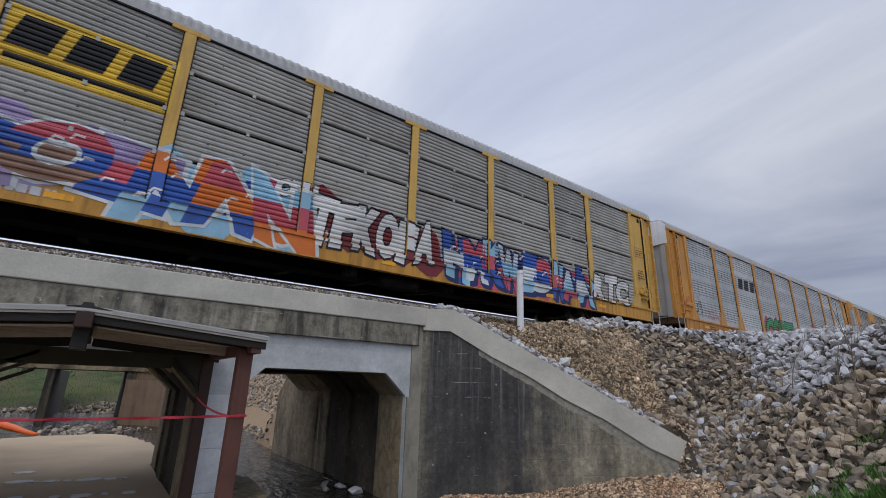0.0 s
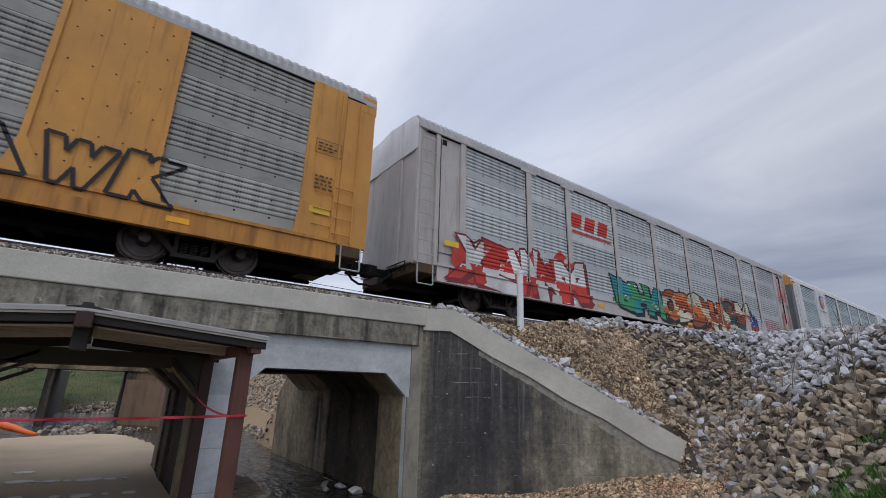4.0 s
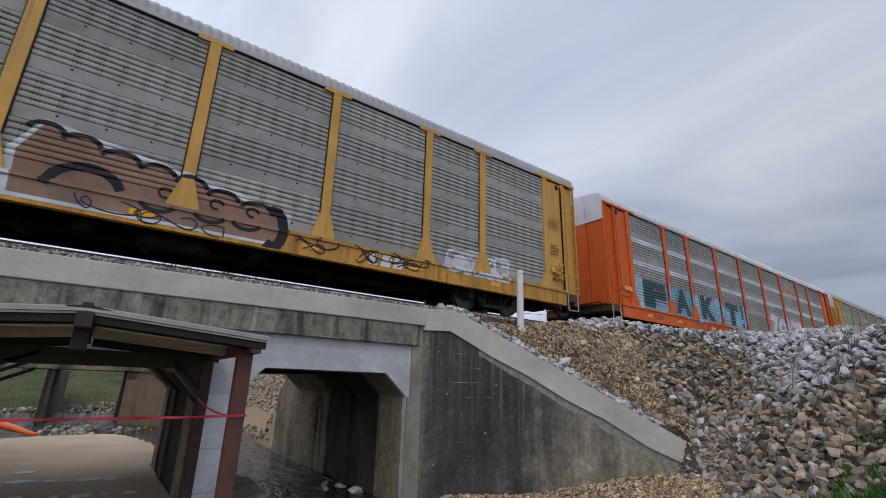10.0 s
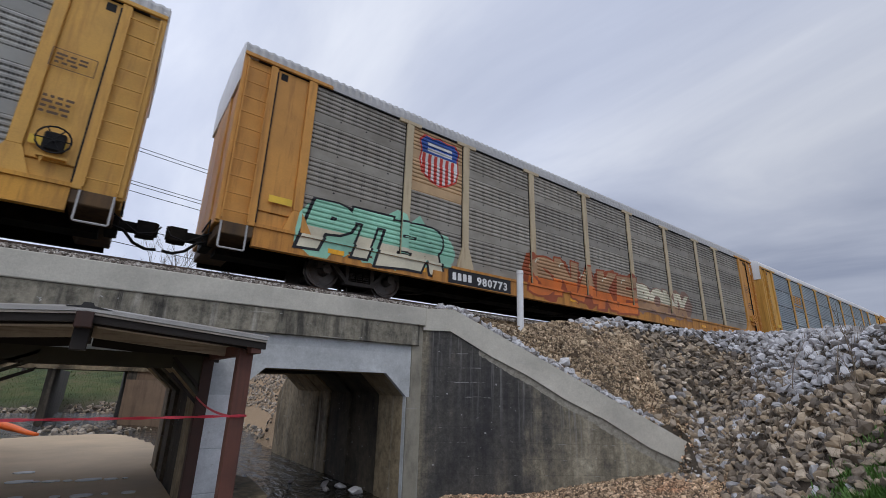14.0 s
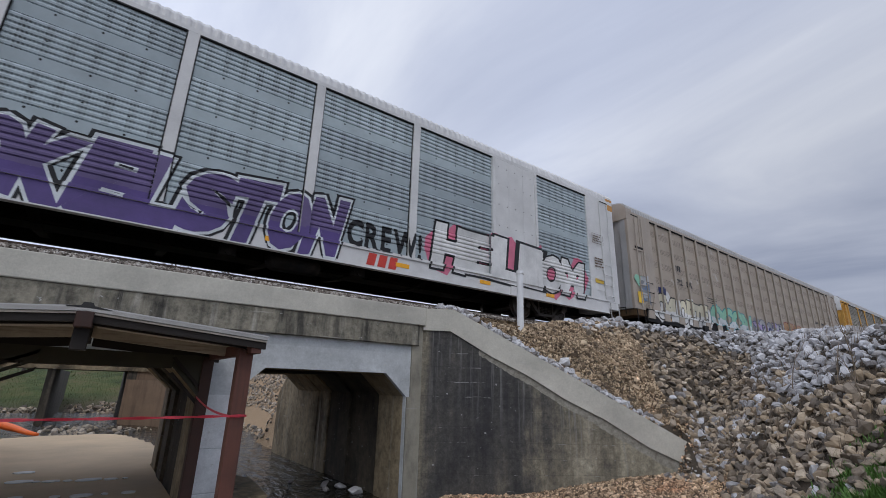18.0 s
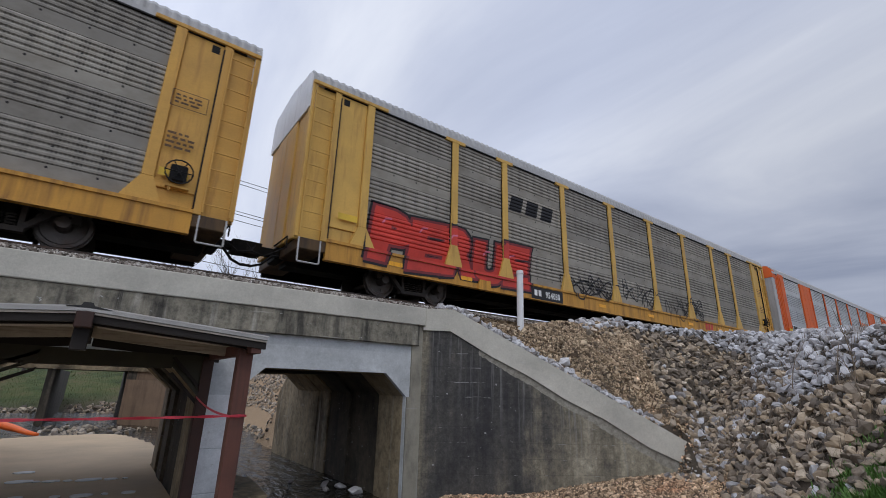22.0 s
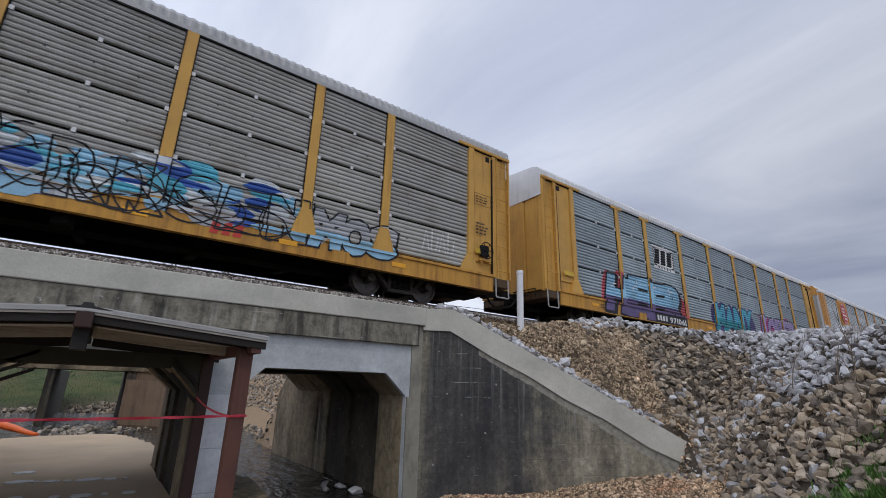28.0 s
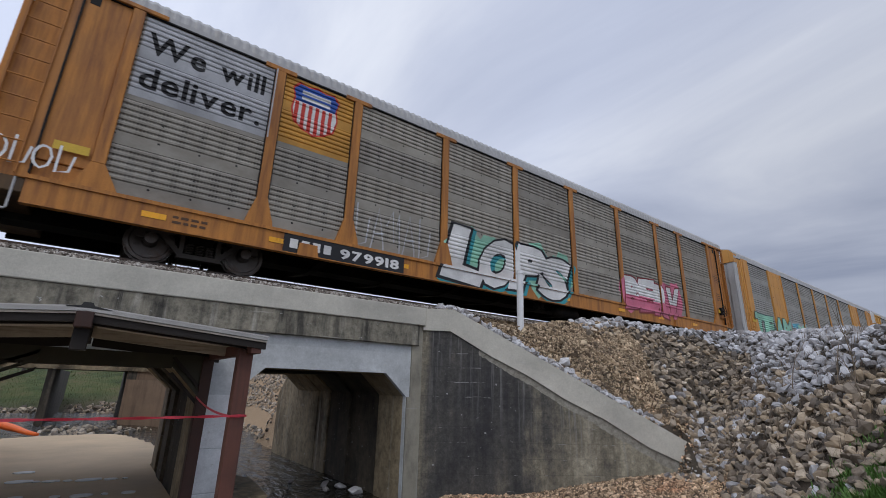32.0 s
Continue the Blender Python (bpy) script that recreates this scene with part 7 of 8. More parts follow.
def spray(k, polys, label, name="graffiti"):
    """Lay flat shapes [(outline, ink, layer)] onto the car's side, following ribs, posts and sill."""
    if k not in PROFILES:
        PROFILES[k] = column_profiles(CARS_SPEC[k])
    V, F, M, inks = [], [], [], []
    for n, (poly, color, layer) in enumerate(polys):
        if color not in inks:
            inks.append(color)
        mi = inks.index(color)
        up = 0.003 + layer * 0.0025 + (n % 40) * 0.00005
        xa, xb = min(p[0] for p in poly), max(p[0] for p in poly)
        for c0, c1, segs in PROFILES[k]:
            if c1 <= xa or c0 >= xb:
                continue
            q = poly
            if xa < c0:
                q = clip(q, 0, c0, True)
            if xb > c1 and q:
                q = clip(q, 0, c1, False)
            if len(q) < 3:
                continue
            za, zb = min(p[1] for p in q), max(p[1] for p in q)
            for z0, z1, y0, y1 in segs:
                if z1 <= za or z0 >= zb:
                    continue
                r = clip(q, 1, z0, True) if za < z0 else q
                if zb > z1 and r:
                    r = clip(r, 1, z1, False)
                if len(r) < 3:
                    continue
                i = len(V)
                for x, z in r:
                    f = (z - z0) / (z1 - z0)
                    V.append((x, y0 + (y1 - y0) * f - up, z))
                F.append(list(range(i, i + len(r))))
                M.append(mi)
    me = bpy.data.meshes.new(name)
    me.from_pydata(V, [], F)
    for c in inks:
        me.materials.append(ink(c))
    me.polygons.foreach_set("material_index", M)
    ob = new(name, me)
    ob.parent = CARS[k]
    ob["label"] = label
    return ob


def blob(cx, cz, rx, rz, rnd, n=12):
    return [(cx + math.cos(a) * rx * rnd.uniform(0.8, 1.15), cz + math.sin(a) * rz * rnd.uniform(0.8, 1.15)) for a in (2 * math.pi * i / n for i in range(n))]


def cloud(x0, x1, z0, z1, color, rnd, n):
    return [(blob(x0 + (x1 - x0) * (i + 0.5) / n, (z0 + z1) / 2 + rnd.uniform(-0.15, 0.15) * (z1 - z0), (x1 - x0) / n * 0.75, (z1 - z0) * rnd.uniform(0.40, 0.56), rnd), color, 0) for i in range(n)]


def letter_shapes(ch, ox, oz, w, h, shear, rot, bend, line, fills, layer, halo=None, depth=None, cut=0.45):
    """One sprayed letter: block shadow, outline, banded fill."""
    a, b, c, d = glyph_box(ch, 0.075)
    polys = []
    def place(p, off=(0, 0)):
        u, v = (p[0] - a) / (b - a), (p[1] - c) / (d - c)
        x = w * (u + shear * (v - 0.5) + bend * math.sin(math.pi * v))
        z = h * (v + rot * (u - 0.5) + 0.5 * bend * math.sin(math.pi * u))
        return (ox + x + off[0], oz + z + off[1])
    if halo:
        for off in ((-0.06, 0.05), (0.06, 0.05), (0.0, -0.06)):
            polys += [([place(p, off) for p in t], halo, layer) for t in GLYPHS[ch, 0.115]]
    if depth:
        for f in (1.0, 0.5):
            polys += [([place(p, (0.11 * f, -0.08 * f)) for p in t], depth, layer + 0.5) for t in GLYPHS[ch, 0.115]]
    polys += [([place(p) for p in t], line, layer + 1) for t in GLYPHS[ch, 0.115]]
    n = len(fills)
    for t in GLYPHS[ch, 0.075]:
        q = [place(p) for p in t]
        for j, color in enumerate(fills):
            r = q
            if j:
                r = clip(r, 1, oz + h * (cut if n == 2 else j / n), True)
            if r and j < n - 1:
                r = clip(r, 1, oz + h * (cut if n == 2 else (j + 1) / n), False)
            if len(r) > 2:
                polys.append((r, color, layer + 2))
    return polys


def bubble_word(x0, x1, z0, z1, word, line, top, low=None, bg=None, seed=1, halo=None, shear=0.12, split=0.45, depth=None, high=None):
    """Fat sprayed letters with an outline, two-tone fill, a background cloud and glints."""
    rnd = random.Random(seed)
    polys = []
    if bg:
        polys += cloud(x0 - 0.15, x1 + 0.15, z0, z1, bg, rnd, max(4, int((x1 - x0) * 1.6)))
    cw = (x1 - x0) / len(word)
    for i, ch in enumerate(word):
        w = cw * rnd.uniform(1.02, 1.18)
        h = (z1 - z0) * rnd.uniform(0.86, 1.0)
        ox = x0 + cw * (i + 0.5) - w / 2
        oz = z0 + ((z1 - z0) - h) * rnd.uniform(0, 1)
        polys += letter_shapes(ch, ox, oz, w, h, shear * (z1 - z0) / max(w, 0.2), rnd.uniform(-0.08, 0.08), rnd.uniform(-0.06, 0.06), line, (low, top) if low and low != top else (top,), 1 + (i % 2) * 0.4, halo, depth, split)
        if high:
            x, z = ox + w * rnd.uniform(0.15, 0.3), oz + h * rnd.uniform(0.6, 0.8)
            polys += stroke([(x, z), (x + w * 0.08, z + h * 0.1), (x + w * 0.22, z + h * 0.12)], 0.05, high, 4)
    return polys


def stroke(pts, w, color, layer, taper=1.0):
    """A ribbon along a line of points, in convex quads."""
    out = []
    n = len(pts)
    sides = []
    for i, p in enumerate(pts):
        a, b = pts[max(0, i - 1)], pts[min(n - 1, i + 1)]
        dx, dz = b[0] - a[0], b[1] - a[1]
        ln = math.hypot(dx, dz) or 1
        ww = w * (1 + (taper - 1) * i / max(1, n - 1)) / 2
        sides.append(((p[0] - dz / ln * ww, p[1] + dx / ln * ww), (p[0] + dz / ln * ww, p[1] - dx / ln * ww)))
    for (a, b), (c, d) in zip(sides, sides[1:]):
        out.append(([a, b, d, c], color, layer))
    return out


def arc(cx, cz, rx, rz, a0, a1, n=9):
    return [(cx + math.cos(a) * rx, cz + math.sin(a) * rz) for a in (a0 + (a1 - a0) * i / (n - 1) for i in range(n))]


def wild(x0, x1, z0, z1, n, line, fills, bg=None, seed=1, high="white", thick=0.30):
    """Unreadable interlocked sprayed forms: leaning letter bodies, bars, hooks and arrow heads."""
    rnd = random.Random(seed)
    polys = []
    h = z1 - z0
    if bg:
        polys += cloud(x0, x1, z0, z1, bg, rnd, max(4, int((x1 - x0) * 1.5)))
        for _ in range(int((x1 - x0) * 2)):
            x, z = rnd.uniform(x0, x1), rnd.uniform(z0, z1)
            polys.append((blob(x, z, rnd.uniform(0.05, 0.2), rnd.uniform(0.05, 0.14), rnd, 8), rnd.choice(fills), 0.4))
    cw = (x1 - x0) / n
    shapes = "SKREBZWNMGHXAJO"
    for i in range(n):
        ly = 1 + (i % 3) * 0.3
        cx = x0 + cw * (i + 0.5)
        w = cw * rnd.uniform(1.15, 1.45)
        hh = h * rnd.uniform(0.78, 0.98)
        oz = z0 + (h - hh) * rnd.uniform(0, 1)
        two = [fills[(i + j) % len(fills)] for j in range(min(3, len(fills)))]
        # a bar thrown across, with an arrow head
        s = rnd.choice((-1, 1))
        zt = z0 + h * rnd.uniform(0.15, 0.85)
        bar = [(cx - s * cw * 0.75, zt), (cx, zt + h * rnd.uniform(-0.1, 0.1)), (cx + s * cw * 0.7, zt + h * rnd.uniform(-0.25, 0.25))]
        tip = bar[-1]
        head = [(tip[0] + s * cw * 0.28, tip[1] + h * 0.02), (tip[0] - s * 0.02, tip[1] + h * 0.16), (tip[0] - s * 0.02, tip[1] - h * 0.16)]
        polys += stroke(bar, thick * h * 0.62, line, ly - 0.3)
        polys += [([(p[0] + (p[0] - tip[0]) * 0.3, tip[1] + (p[1] - tip[1]) * 1.35) for p in head], line, ly - 0.3)]
        polys += stroke(bar, thick * h * 0.38, two[0], ly - 0.1) + [(head, two[0], ly - 0.1)]
        polys += letter_shapes(rnd.choice(shapes), cx - w / 2, oz, w, hh, rnd.uniform(-0.3, 0.3), rnd.uniform(-0.2, 0.2), rnd.uniform(-0.12, 0.12), line, two, ly, None, line if line in ("black", "navy", "maroon") else None)
        if high:
            for _ in range(3):
                x, z = cx + cw * rnd.uniform(-0.45, 0.3), z0 + h * rnd.uniform(0.25, 0.9)
                polys += stroke([(x, z), (x + cw * 0.06, z + h * 0.06), (x + cw * 0.18, z + h * 0.05)], 0.045, high, 4)
    return polys


def scrawl(x0, x1, z0, z1, n, color, w, seed):
    """Thin hand-sprayed loops."""
    rnd = random.Random(seed)
    polys = []
    cw = (x1 - x0) / n
    h = z1 - z0
    for i in range(n):
        cx = x0 + cw * (i + 0.5)
        kd = rnd.choice("abcd")
        if kd == "a":
            polys += stroke([(cx - cw * 0.4, z0), (cx, z1), (cx + cw * 0.4, z0)], w, color, 2)
            polys += stroke([(cx - cw * 0.3, z0 + h * 0.35), (cx + cw * 0.35, z0 + h * 0.4)], w, color, 2)
        elif kd == "b":
            polys += stroke(arc(cx, z0 + h * 0.45, cw * 0.42, h * 0.42, rnd.uniform(0, 6), rnd.uniform(0, 6) + 6, 12), w, color, 2)
        elif kd == "c":
            polys += stroke([(cx - cw * 0.3, z1), (cx - cw * 0.3, z0), (cx + cw * 0.3, z0 + h * 0.1), (cx + cw * 0.45, z0 + h * 0.7)], w, color, 2)
        else:
            polys += stroke([(cx - cw * 0.5, z0 + h * 0.6), (cx - cw * 0.1, z1), (cx, z0 + h * 0.2), (cx + cw * 0.3, z1 * 0.98), (cx + cw * 0.4, z0)], w, color, 2)
    return polys


def outline_word(x0, x1, z0, z1, word, color, w, seed=1, layer=2):
    """Hollow letters: only their sprayed outlines."""
    rnd = random.Random(seed)
    polys = []
    cw = (x1 - x0) / len(word)
    for i, ch in enumerate(word):
        a, b, c, d = glyph_box(ch, 0.115)
        lean, tip = rnd.uniform(-0.12, 0.18), rnd.uniform(-0.08, 0.08)
        h = (z1 - z0) * rnd.uniform(0.85, 1.0)
        edges = {}
        for t in GLYPHS[ch, 0.115]:
            for p, q in zip(t, t[1:] + t[:1]):
                key = tuple(sorted((p, q)))
                edges[key] = edges.get(key, 0) + 1
        for (p, q), count in edges.items():
            if count == 1:
                line = []
                for r in (p, q):
                    u, v = (r[0] - a) / (b - a), (r[1] - c) / (d - c)
                    line.append((x0 + cw * (i + 0.04 + 0.94 * u + lean * (v - 0.5)), z0 + h * (v + tip * (u - 0.5))))
                polys += stroke(line, w, color, layer)
    return polys


def loops(x0, x1, z0, z1, n, color, w, seed, layer=3):
    """Long looping free-hand lines."""
    rnd = random.Random(seed)
    polys = []
    for _ in range(n):
        cx, cz = rnd.uniform(x0, x1), rnd.uniform(z0 + (z1 - z0) * 0.3, z1 - (z1 - z0) * 0.3)
        rx, rz = (x1 - x0) * rnd.uniform(0.06, 0.2), (z1 - z0) * rnd.uniform(0.18, 0.4)
        f, ph, tilt = rnd.choice((1.0, 1.5, 2.0)), rnd.uniform(0, 6.28), rnd.uniform(-0.5, 0.5)
        pts = []
        for i in range(18):
            a = ph + i * 0.30
            u = math.cos(a)
            pts.append((max(x0, min(x1, cx + rx * u)), max(z0, min(z1, cz + rz * (math.sin(f * a) + tilt * u)))))
        polys += stroke(pts, w, color, layer)
    return polys


def haze(x0, x1, z0, z1, n, colors, seed):
    """Soft scattered patches of sprayed colour."""
    rnd = random.Random(seed)
    out = []
    for i in range(n):
        out.append((blob(rnd.uniform(x0, x1), rnd.uniform(z0, z1), rnd.uniform(0.15, 0.5), rnd.uniform(0.06, 0.22), rnd, 11), colors[i % len(colors)], rnd.uniform(0, 0.8)))
    return out


def rect(x0, x1, z0, z1, color, layer):
    return [([(x0, z0), (x1, z0), (x1, z1), (x0, z1)], color, layer)]


def number_plate_band(k, x0, x1, z0, z1, marks, digits):
    """Black number panel on the sill: the owner's marks as blocks, the car's digits lettered."""
    polys = rect(x0, x1, z0 - 0.02, z1 + 0.02, "black", 7)
    lo, hi = z0 + (z1 - z0) * 0.2, z0 + (z1 - z0) * 0.8
    split = x0 + (x1 - x0) * 0.42
    w = (split - x0 - 0.25) / marks
    for i in range(marks):
        a = x0 + 0.14 + i * w
        polys += rect(a, a + w * 0.68, lo + (hi - lo) * 0.08, hi, "white", 8)
    polys += [(t, "white", 8) for t in line_of_text(digits, 0.035, split + 0.03, x1 - 0.15, lo, hi)]
    spray(k, polys, "black number panel with white figures", "number_panel")


def stencil_bars(k, x0, x1, z0, z1, rows, color, seed):
    """Small stencilled notes too fine to read."""
    rnd = random.Random(seed)
    polys = []
    h = (z1 - z0) / rows
    for r in range(rows):
        x = x0
        while x < x1 - 0.05:
            w = rnd.uniform(0.05, 0.16)
            if x + w > x1:
                break
            polys += rect(x, x + w, z0 + r * h + h * 0.25, z0 + r * h + h * 0.75, color, 1)
            x += w + 0.04
    spray(k, polys, "small stencilled notes", "stencil_marks")["kind"] = "stuff"


def block_logo(k, x0, x1, z0, z1, color, bars, plate=None, rule=True, bracket=False):
    """A company mark reduced to slanted blocks, with an underline or brackets."""
    polys = rect(x0 - 0.1, x1 + 0.1, z0 - 0.15, z1 + 0.15, plate, 0) if plate else []
    w = (x1 - x0) / bars
    lo = z0 + (z1 - z0) * (0.3 if rule else 0.1)
    for i in range(bars):
        a = x0 + i * w + w * 0.08
        b, sl = a + w * 0.74, w * 0.14
        polys.append(([(a - sl, lo), (b - sl, lo), (b + sl * 0.4, z1), (a + sl * 0.4, z1)], color, 1))
    if rule:
        polys += rect(x0, x1, z0 + (z1 - z0) * 0.02, z0 + (z1 - z0) * 0.14, color, 1)
    if bracket:
        for s, x in ((1, x0 - 0.02), (-1, x1 + 0.02)):
            polys += rect(min(x, x - 0.05 * s), max(x, x - 0.05 * s), z0, z1 + 0.05, color, 1)
            for z in (z0, z1):
                polys += rect(min(x, x + 0.16 * s), max(x, x + 0.16 * s), z, z + 0.05, color, 1)
        for i in range(5):
            polys += [(arc(x0 + 0.3 + (x1 - x0 - 0.6) * i / 4, z0 - 0.06, 0.05, 0.05, 0, 5.6, 8), color, 1)]
    spray(k, polys, "company mark in plain shapes", "company_mark")


def shield(k, cx, cz, w, h, plate=None, tint="gold"):
    """Striped shield sign."""
    polys = []
    if plate:
        polys += rect(*plate, tint, 0)
    def out(f):
        hw, hh = w / 2 * f, h / 2 * f
        return [(cx - hw * 0.75, cz + hh), (cx - hw * 0.4, cz + hh * 0.93), (cx, cz + hh * 1.02), (cx + hw * 0.4, cz + hh * 0.93), (cx + hw * 0.75, cz + hh), (cx + hw, cz + hh * 0.72), (cx + hw * 0.9, cz + hh * 0.35),
                (cx + hw * 0.98, cz - hh * 0.1), (cx + hw * 0.85, cz - hh * 0.6), (cx + hw * 0.45, cz - hh * 0.85), (cx, cz - hh), (cx - hw * 0.45, cz - hh * 0.85), (cx - hw * 0.85, cz - hh * 0.6), (cx - hw * 0.98, cz - hh * 0.1), (cx - hw * 0.9, cz + hh * 0.35), (cx - hw, cz + hh * 0.72)]
    polys.append((out(1.0), "red", 1))
    polys.append((out(0.93), "white", 2))
    body = out(0.93)
    top = clip(body, 1, cz + h * 0.12, True)
    polys.append((top, "blue", 3))
    low = clip(body, 1, cz + h * 0.10, False)
    for i in range(6):
        a = cx - w * 0.42 + i * w * 0.84 / 6
        s = clip(clip(low, 0, a, True), 0, a + w * 0.075, False)
        if len(s) > 2:
            polys.append((s, "red", 3))
    for z in (0.30, 0.18):
        polys += rect(cx - w * 0.30, cx + w * 0.30, cz + h * (z - 0.02), cz + h * (z + 0.05), "white", 4)
    spray(k, polys, "red, white and blue shield sign", "shield_sign")


def octagon(k, cx, cz, w, h):
    def out(f):
        return [(cx + w / 2 * f * x, cz + h / 2 * f * z) for x, z in ((-0.45, 1), (0.45, 1), (1, 0.45), (1, -0.45), (0.45, -1), (-0.45, -1), (-1, -0.45), (-1, 0.45))]
    polys = [(out(1.0), "red", 1), (out(0.93), "white", 2), (out(0.87), "red", 3)]
    for i, (a, b) in enumerate(((-0.55, 0.35), (-0.55, 0.15), (-0.6, 0.6), (-0.2, 0.6))):
        z = cz + h * (0.24 - 0.16 * i)
        polys += rect(cx + w / 2 * a, cx + w / 2 * b, z - h * 0.045, z + h * 0.035, "white", 4)
    spray(k, polys, "red octagonal sign with white bars", "octagon_sign")


SQUARE = dict(M=((0, .22, 0, 1), (.78, 1, 0, 1), (.22, .36, .5, 1), (.64, .78, .5, 1), (.36, .64, .36, .72)), A=((0, .24, 0, 1), (.72, .96, 0, 1), (.24, .72, .82, 1), (.24, .72, .30, .48)),
              S=((0, 1, .82, 1), (0, .24, .42, .82), (.24, 1, .42, .60), (.76, 1, 0, .42), (0, .76, 0, .18)), H=((0, .25, 0, 1), (.72, .97, 0, 1), (.25, .72, .40, .58)))


def square_letter(shape, x0, x1, z0, z1, color):
    """A squared roller-painted letter."""
    out = []
    for a, b, c, d in SQUARE[shape]:
        lean = 0.10
        q = [(a, c), (b, c), (b, d), (a, d)]
        out.append(([(x0 + (x1 - x0) * u + lean * (0.5 - v), z0 + (z1 - z0) * v) for u, v in q], color, 2))
    return out


def put(k, label, polys):
    spray(k, polys, label + " sprayed graffiti")


def decorate():
    B = bubble_word
    # car 0
    block_logo(0, 6.75, 9.15, 2.95, 3.90, "black", 3, plate="yellow")
    put(0, "blue, pink and white", wild(5.0, 9.5, 0.60, 2.1, 4, "pale", ("rose", "lilac", "clay", "blue"), "lilac", 3, thick=0.4))
    put(0, "light blue and red", wild(9.0, 12.3, 0.50, 2.1, 3, "pale", ("sky", "blue", "orange", "rose"), "sky", 5, thick=0.4))
    put(0, "white bubble-letter", B(12.3, 15.8, 0.75, 2.05, "TFKOFA", "black", "white", bg="maroon", seed=2))
    put(0, "white bubble-letter", B(11.5, 12.4, 1.75, 2.2, "CFU", "black", "white", seed=3))
    put(0, "blue and red", wild(16.2, 22.5, 0.55, 1.95, 9, "navy", ("sky", "pale", "blue", "rose"), "rose", 7, thick=0.22))
    put(0, "white bubble-letter", B(22.8, 25.0, 0.9, 1.95, "RTC", "black", "white", seed=4))
    stencil_bars(0, 6.6, 8.1, 0.56, 0.86, 1, "silver", 1)
    # car 1
    block_logo(1, 7.0, 9.2, 3.1, 3.75, "black", 3, rule=False)
    put(1, "green bubble-letter", B(9.9, 13.9, 0.6, 2.0, "COME", "black", "green", "mint", bg="rose", seed=5))
    put(1, "green and brown", B(17.6, 25.2, 0.55, 2.15, "GERWID", "black", "lime", "tan", bg="rose", seed=6, split=0.42))
    put(1, "red spatter", cloud(15.4, 18.0, 0.85, 1.7, "rose", random.Random(4), 4))
    put(1, "thin black", scrawl(1.75, 2.5, 1.3, 1.95, 2, "black", 0.06, 3))
    put(1, "thin red", scrawl(2.75, 4.3, 1.12, 1.6, 6, "rose", 0.03, 4))
    put(1, "thin red", scrawl(0.85, 1.45, 1.5, 2.0, 3, "red", 0.03, 14))
    number_plate_band(1, 6.9, 9.2, 0.52, 0.88, 4, "702032")
    # car 2
    block_logo(2, 4.75, 6.2, 3.3, 4.1, "black", 3, rule=False, bracket=True)
    put(2, "orange haze behind the", cloud(1.9, 6.3, 0.6, 2.2, "orange", random.Random(3), 7))
    put(2, "bright blue and navy", B(1.9, 6.5, 0.5, 2.05, "DSZ", "navy", "cyan", "sky", seed=11, halo="white", high="white", shear=0.3))
    put(2, "turquoise hazy", haze(6.2, 9.3, 0.95, 2.05, 34, ("cyan", "teal", "mint"), 12) + loops(6.3, 9.2, 0.95, 2.0, 5, "teal", 0.05, 12))
    put(2, "white and black", wild(9.4, 14.8, 0.75, 1.85, 8, "black", ("silver", "grey", "pale"), None, 13, None, 0.2) + loops(9.4, 14.8, 0.7, 1.9, 8, "black", 0.04, 5))
    put(2, "white and black", wild(14.9, 18.3, 0.7, 1.6, 6, "black", ("silver", "teal", "gold"), None, 15, None, 0.2))
    put(2, "black outline", outline_word(19.8, 23.2, 0.9, 1.9, "AWK", "black", 0.07, 8))
    number_plate_band(2, 7.55, 9.9, 0.5, 0.9, 4, "690577")
    # car 3
    put(3, "red bubble", wild(1.4, 7.0, 0.5, 2.05, 5, "maroon", ("red", "white"), "red", 16))
    block_logo(3, 6.6, 9.0, 3.2, 4.0, "red", 3, rule=True)
    put(3, "dark green", wild(9.1, 12.4, 0.7, 1.9, 3, "black", ("green", "teal"), None, 17))
    put(3, "orange and brown", wild(12.6, 17.8, 0.55, 2.1, 5, "black", ("orange", "cream", "rust"), "rust", 18))
    put(3, "brown, green and cream", wild(17.6, 21.0, 0.55, 2.35, 3, "black", ("rust", "cream", "darkteal"), "rust", 19))
    put(3, "dark blue and red", wild(20.6, 21.9, 0.85, 1.95, 2, "black", ("blue", "red"), "navy", 20))
    put(3, "faint pink", scrawl(23.0, 25.6, 0.8, 1.9, 5, "pink", 0.06, 21))
    put(3, "faint pink", scrawl(23.2, 25.0, 1.1, 1.8, 4, "rose", 0.04, 22))
    put(3, "red", scrawl(25.7, 26.95, 3.2, 4.5, 3, "red", 0.10, 23))
    put(3, "red", scrawl(25.8, 26.9, 1.6, 2.6, 4, "rose", 0.07, 24))
    # car 4
    shield(4, 5.50, 4.16, 0.82, 0.92)
    spray(4, [(t, "black", 1) for t in line_of_text("BUILDING AMERICA", 0.02, 4.72, 6.24, 3.42, 3.54)], "black stencilled slogan", "slogan")
    spray(4, [(t, "black", 1) for t in line_of_text("1321", 0.035, 1.1, 1.42, 2.34, 2.46)] + rect(0.93, 1.02, 2.35, 2.47, "black", 1), "black car figures", "figures")
    number_plate_band(4, 7.6, 9.35, 0.52, 0.86, 2, "801101")
    # car 5
    spray(5, stroke([(4.6, 3.5), (4.75, 3.95), (5.0, 4.05), (5.15, 3.75), (5.15, 3.45), (5.45, 3.45), (5.55, 3.95), (5.65, 3.95), (6.0, 3.45), (6.12, 3.95)], 0.15, "red", 1), "red serpentine company mark", "company_mark")
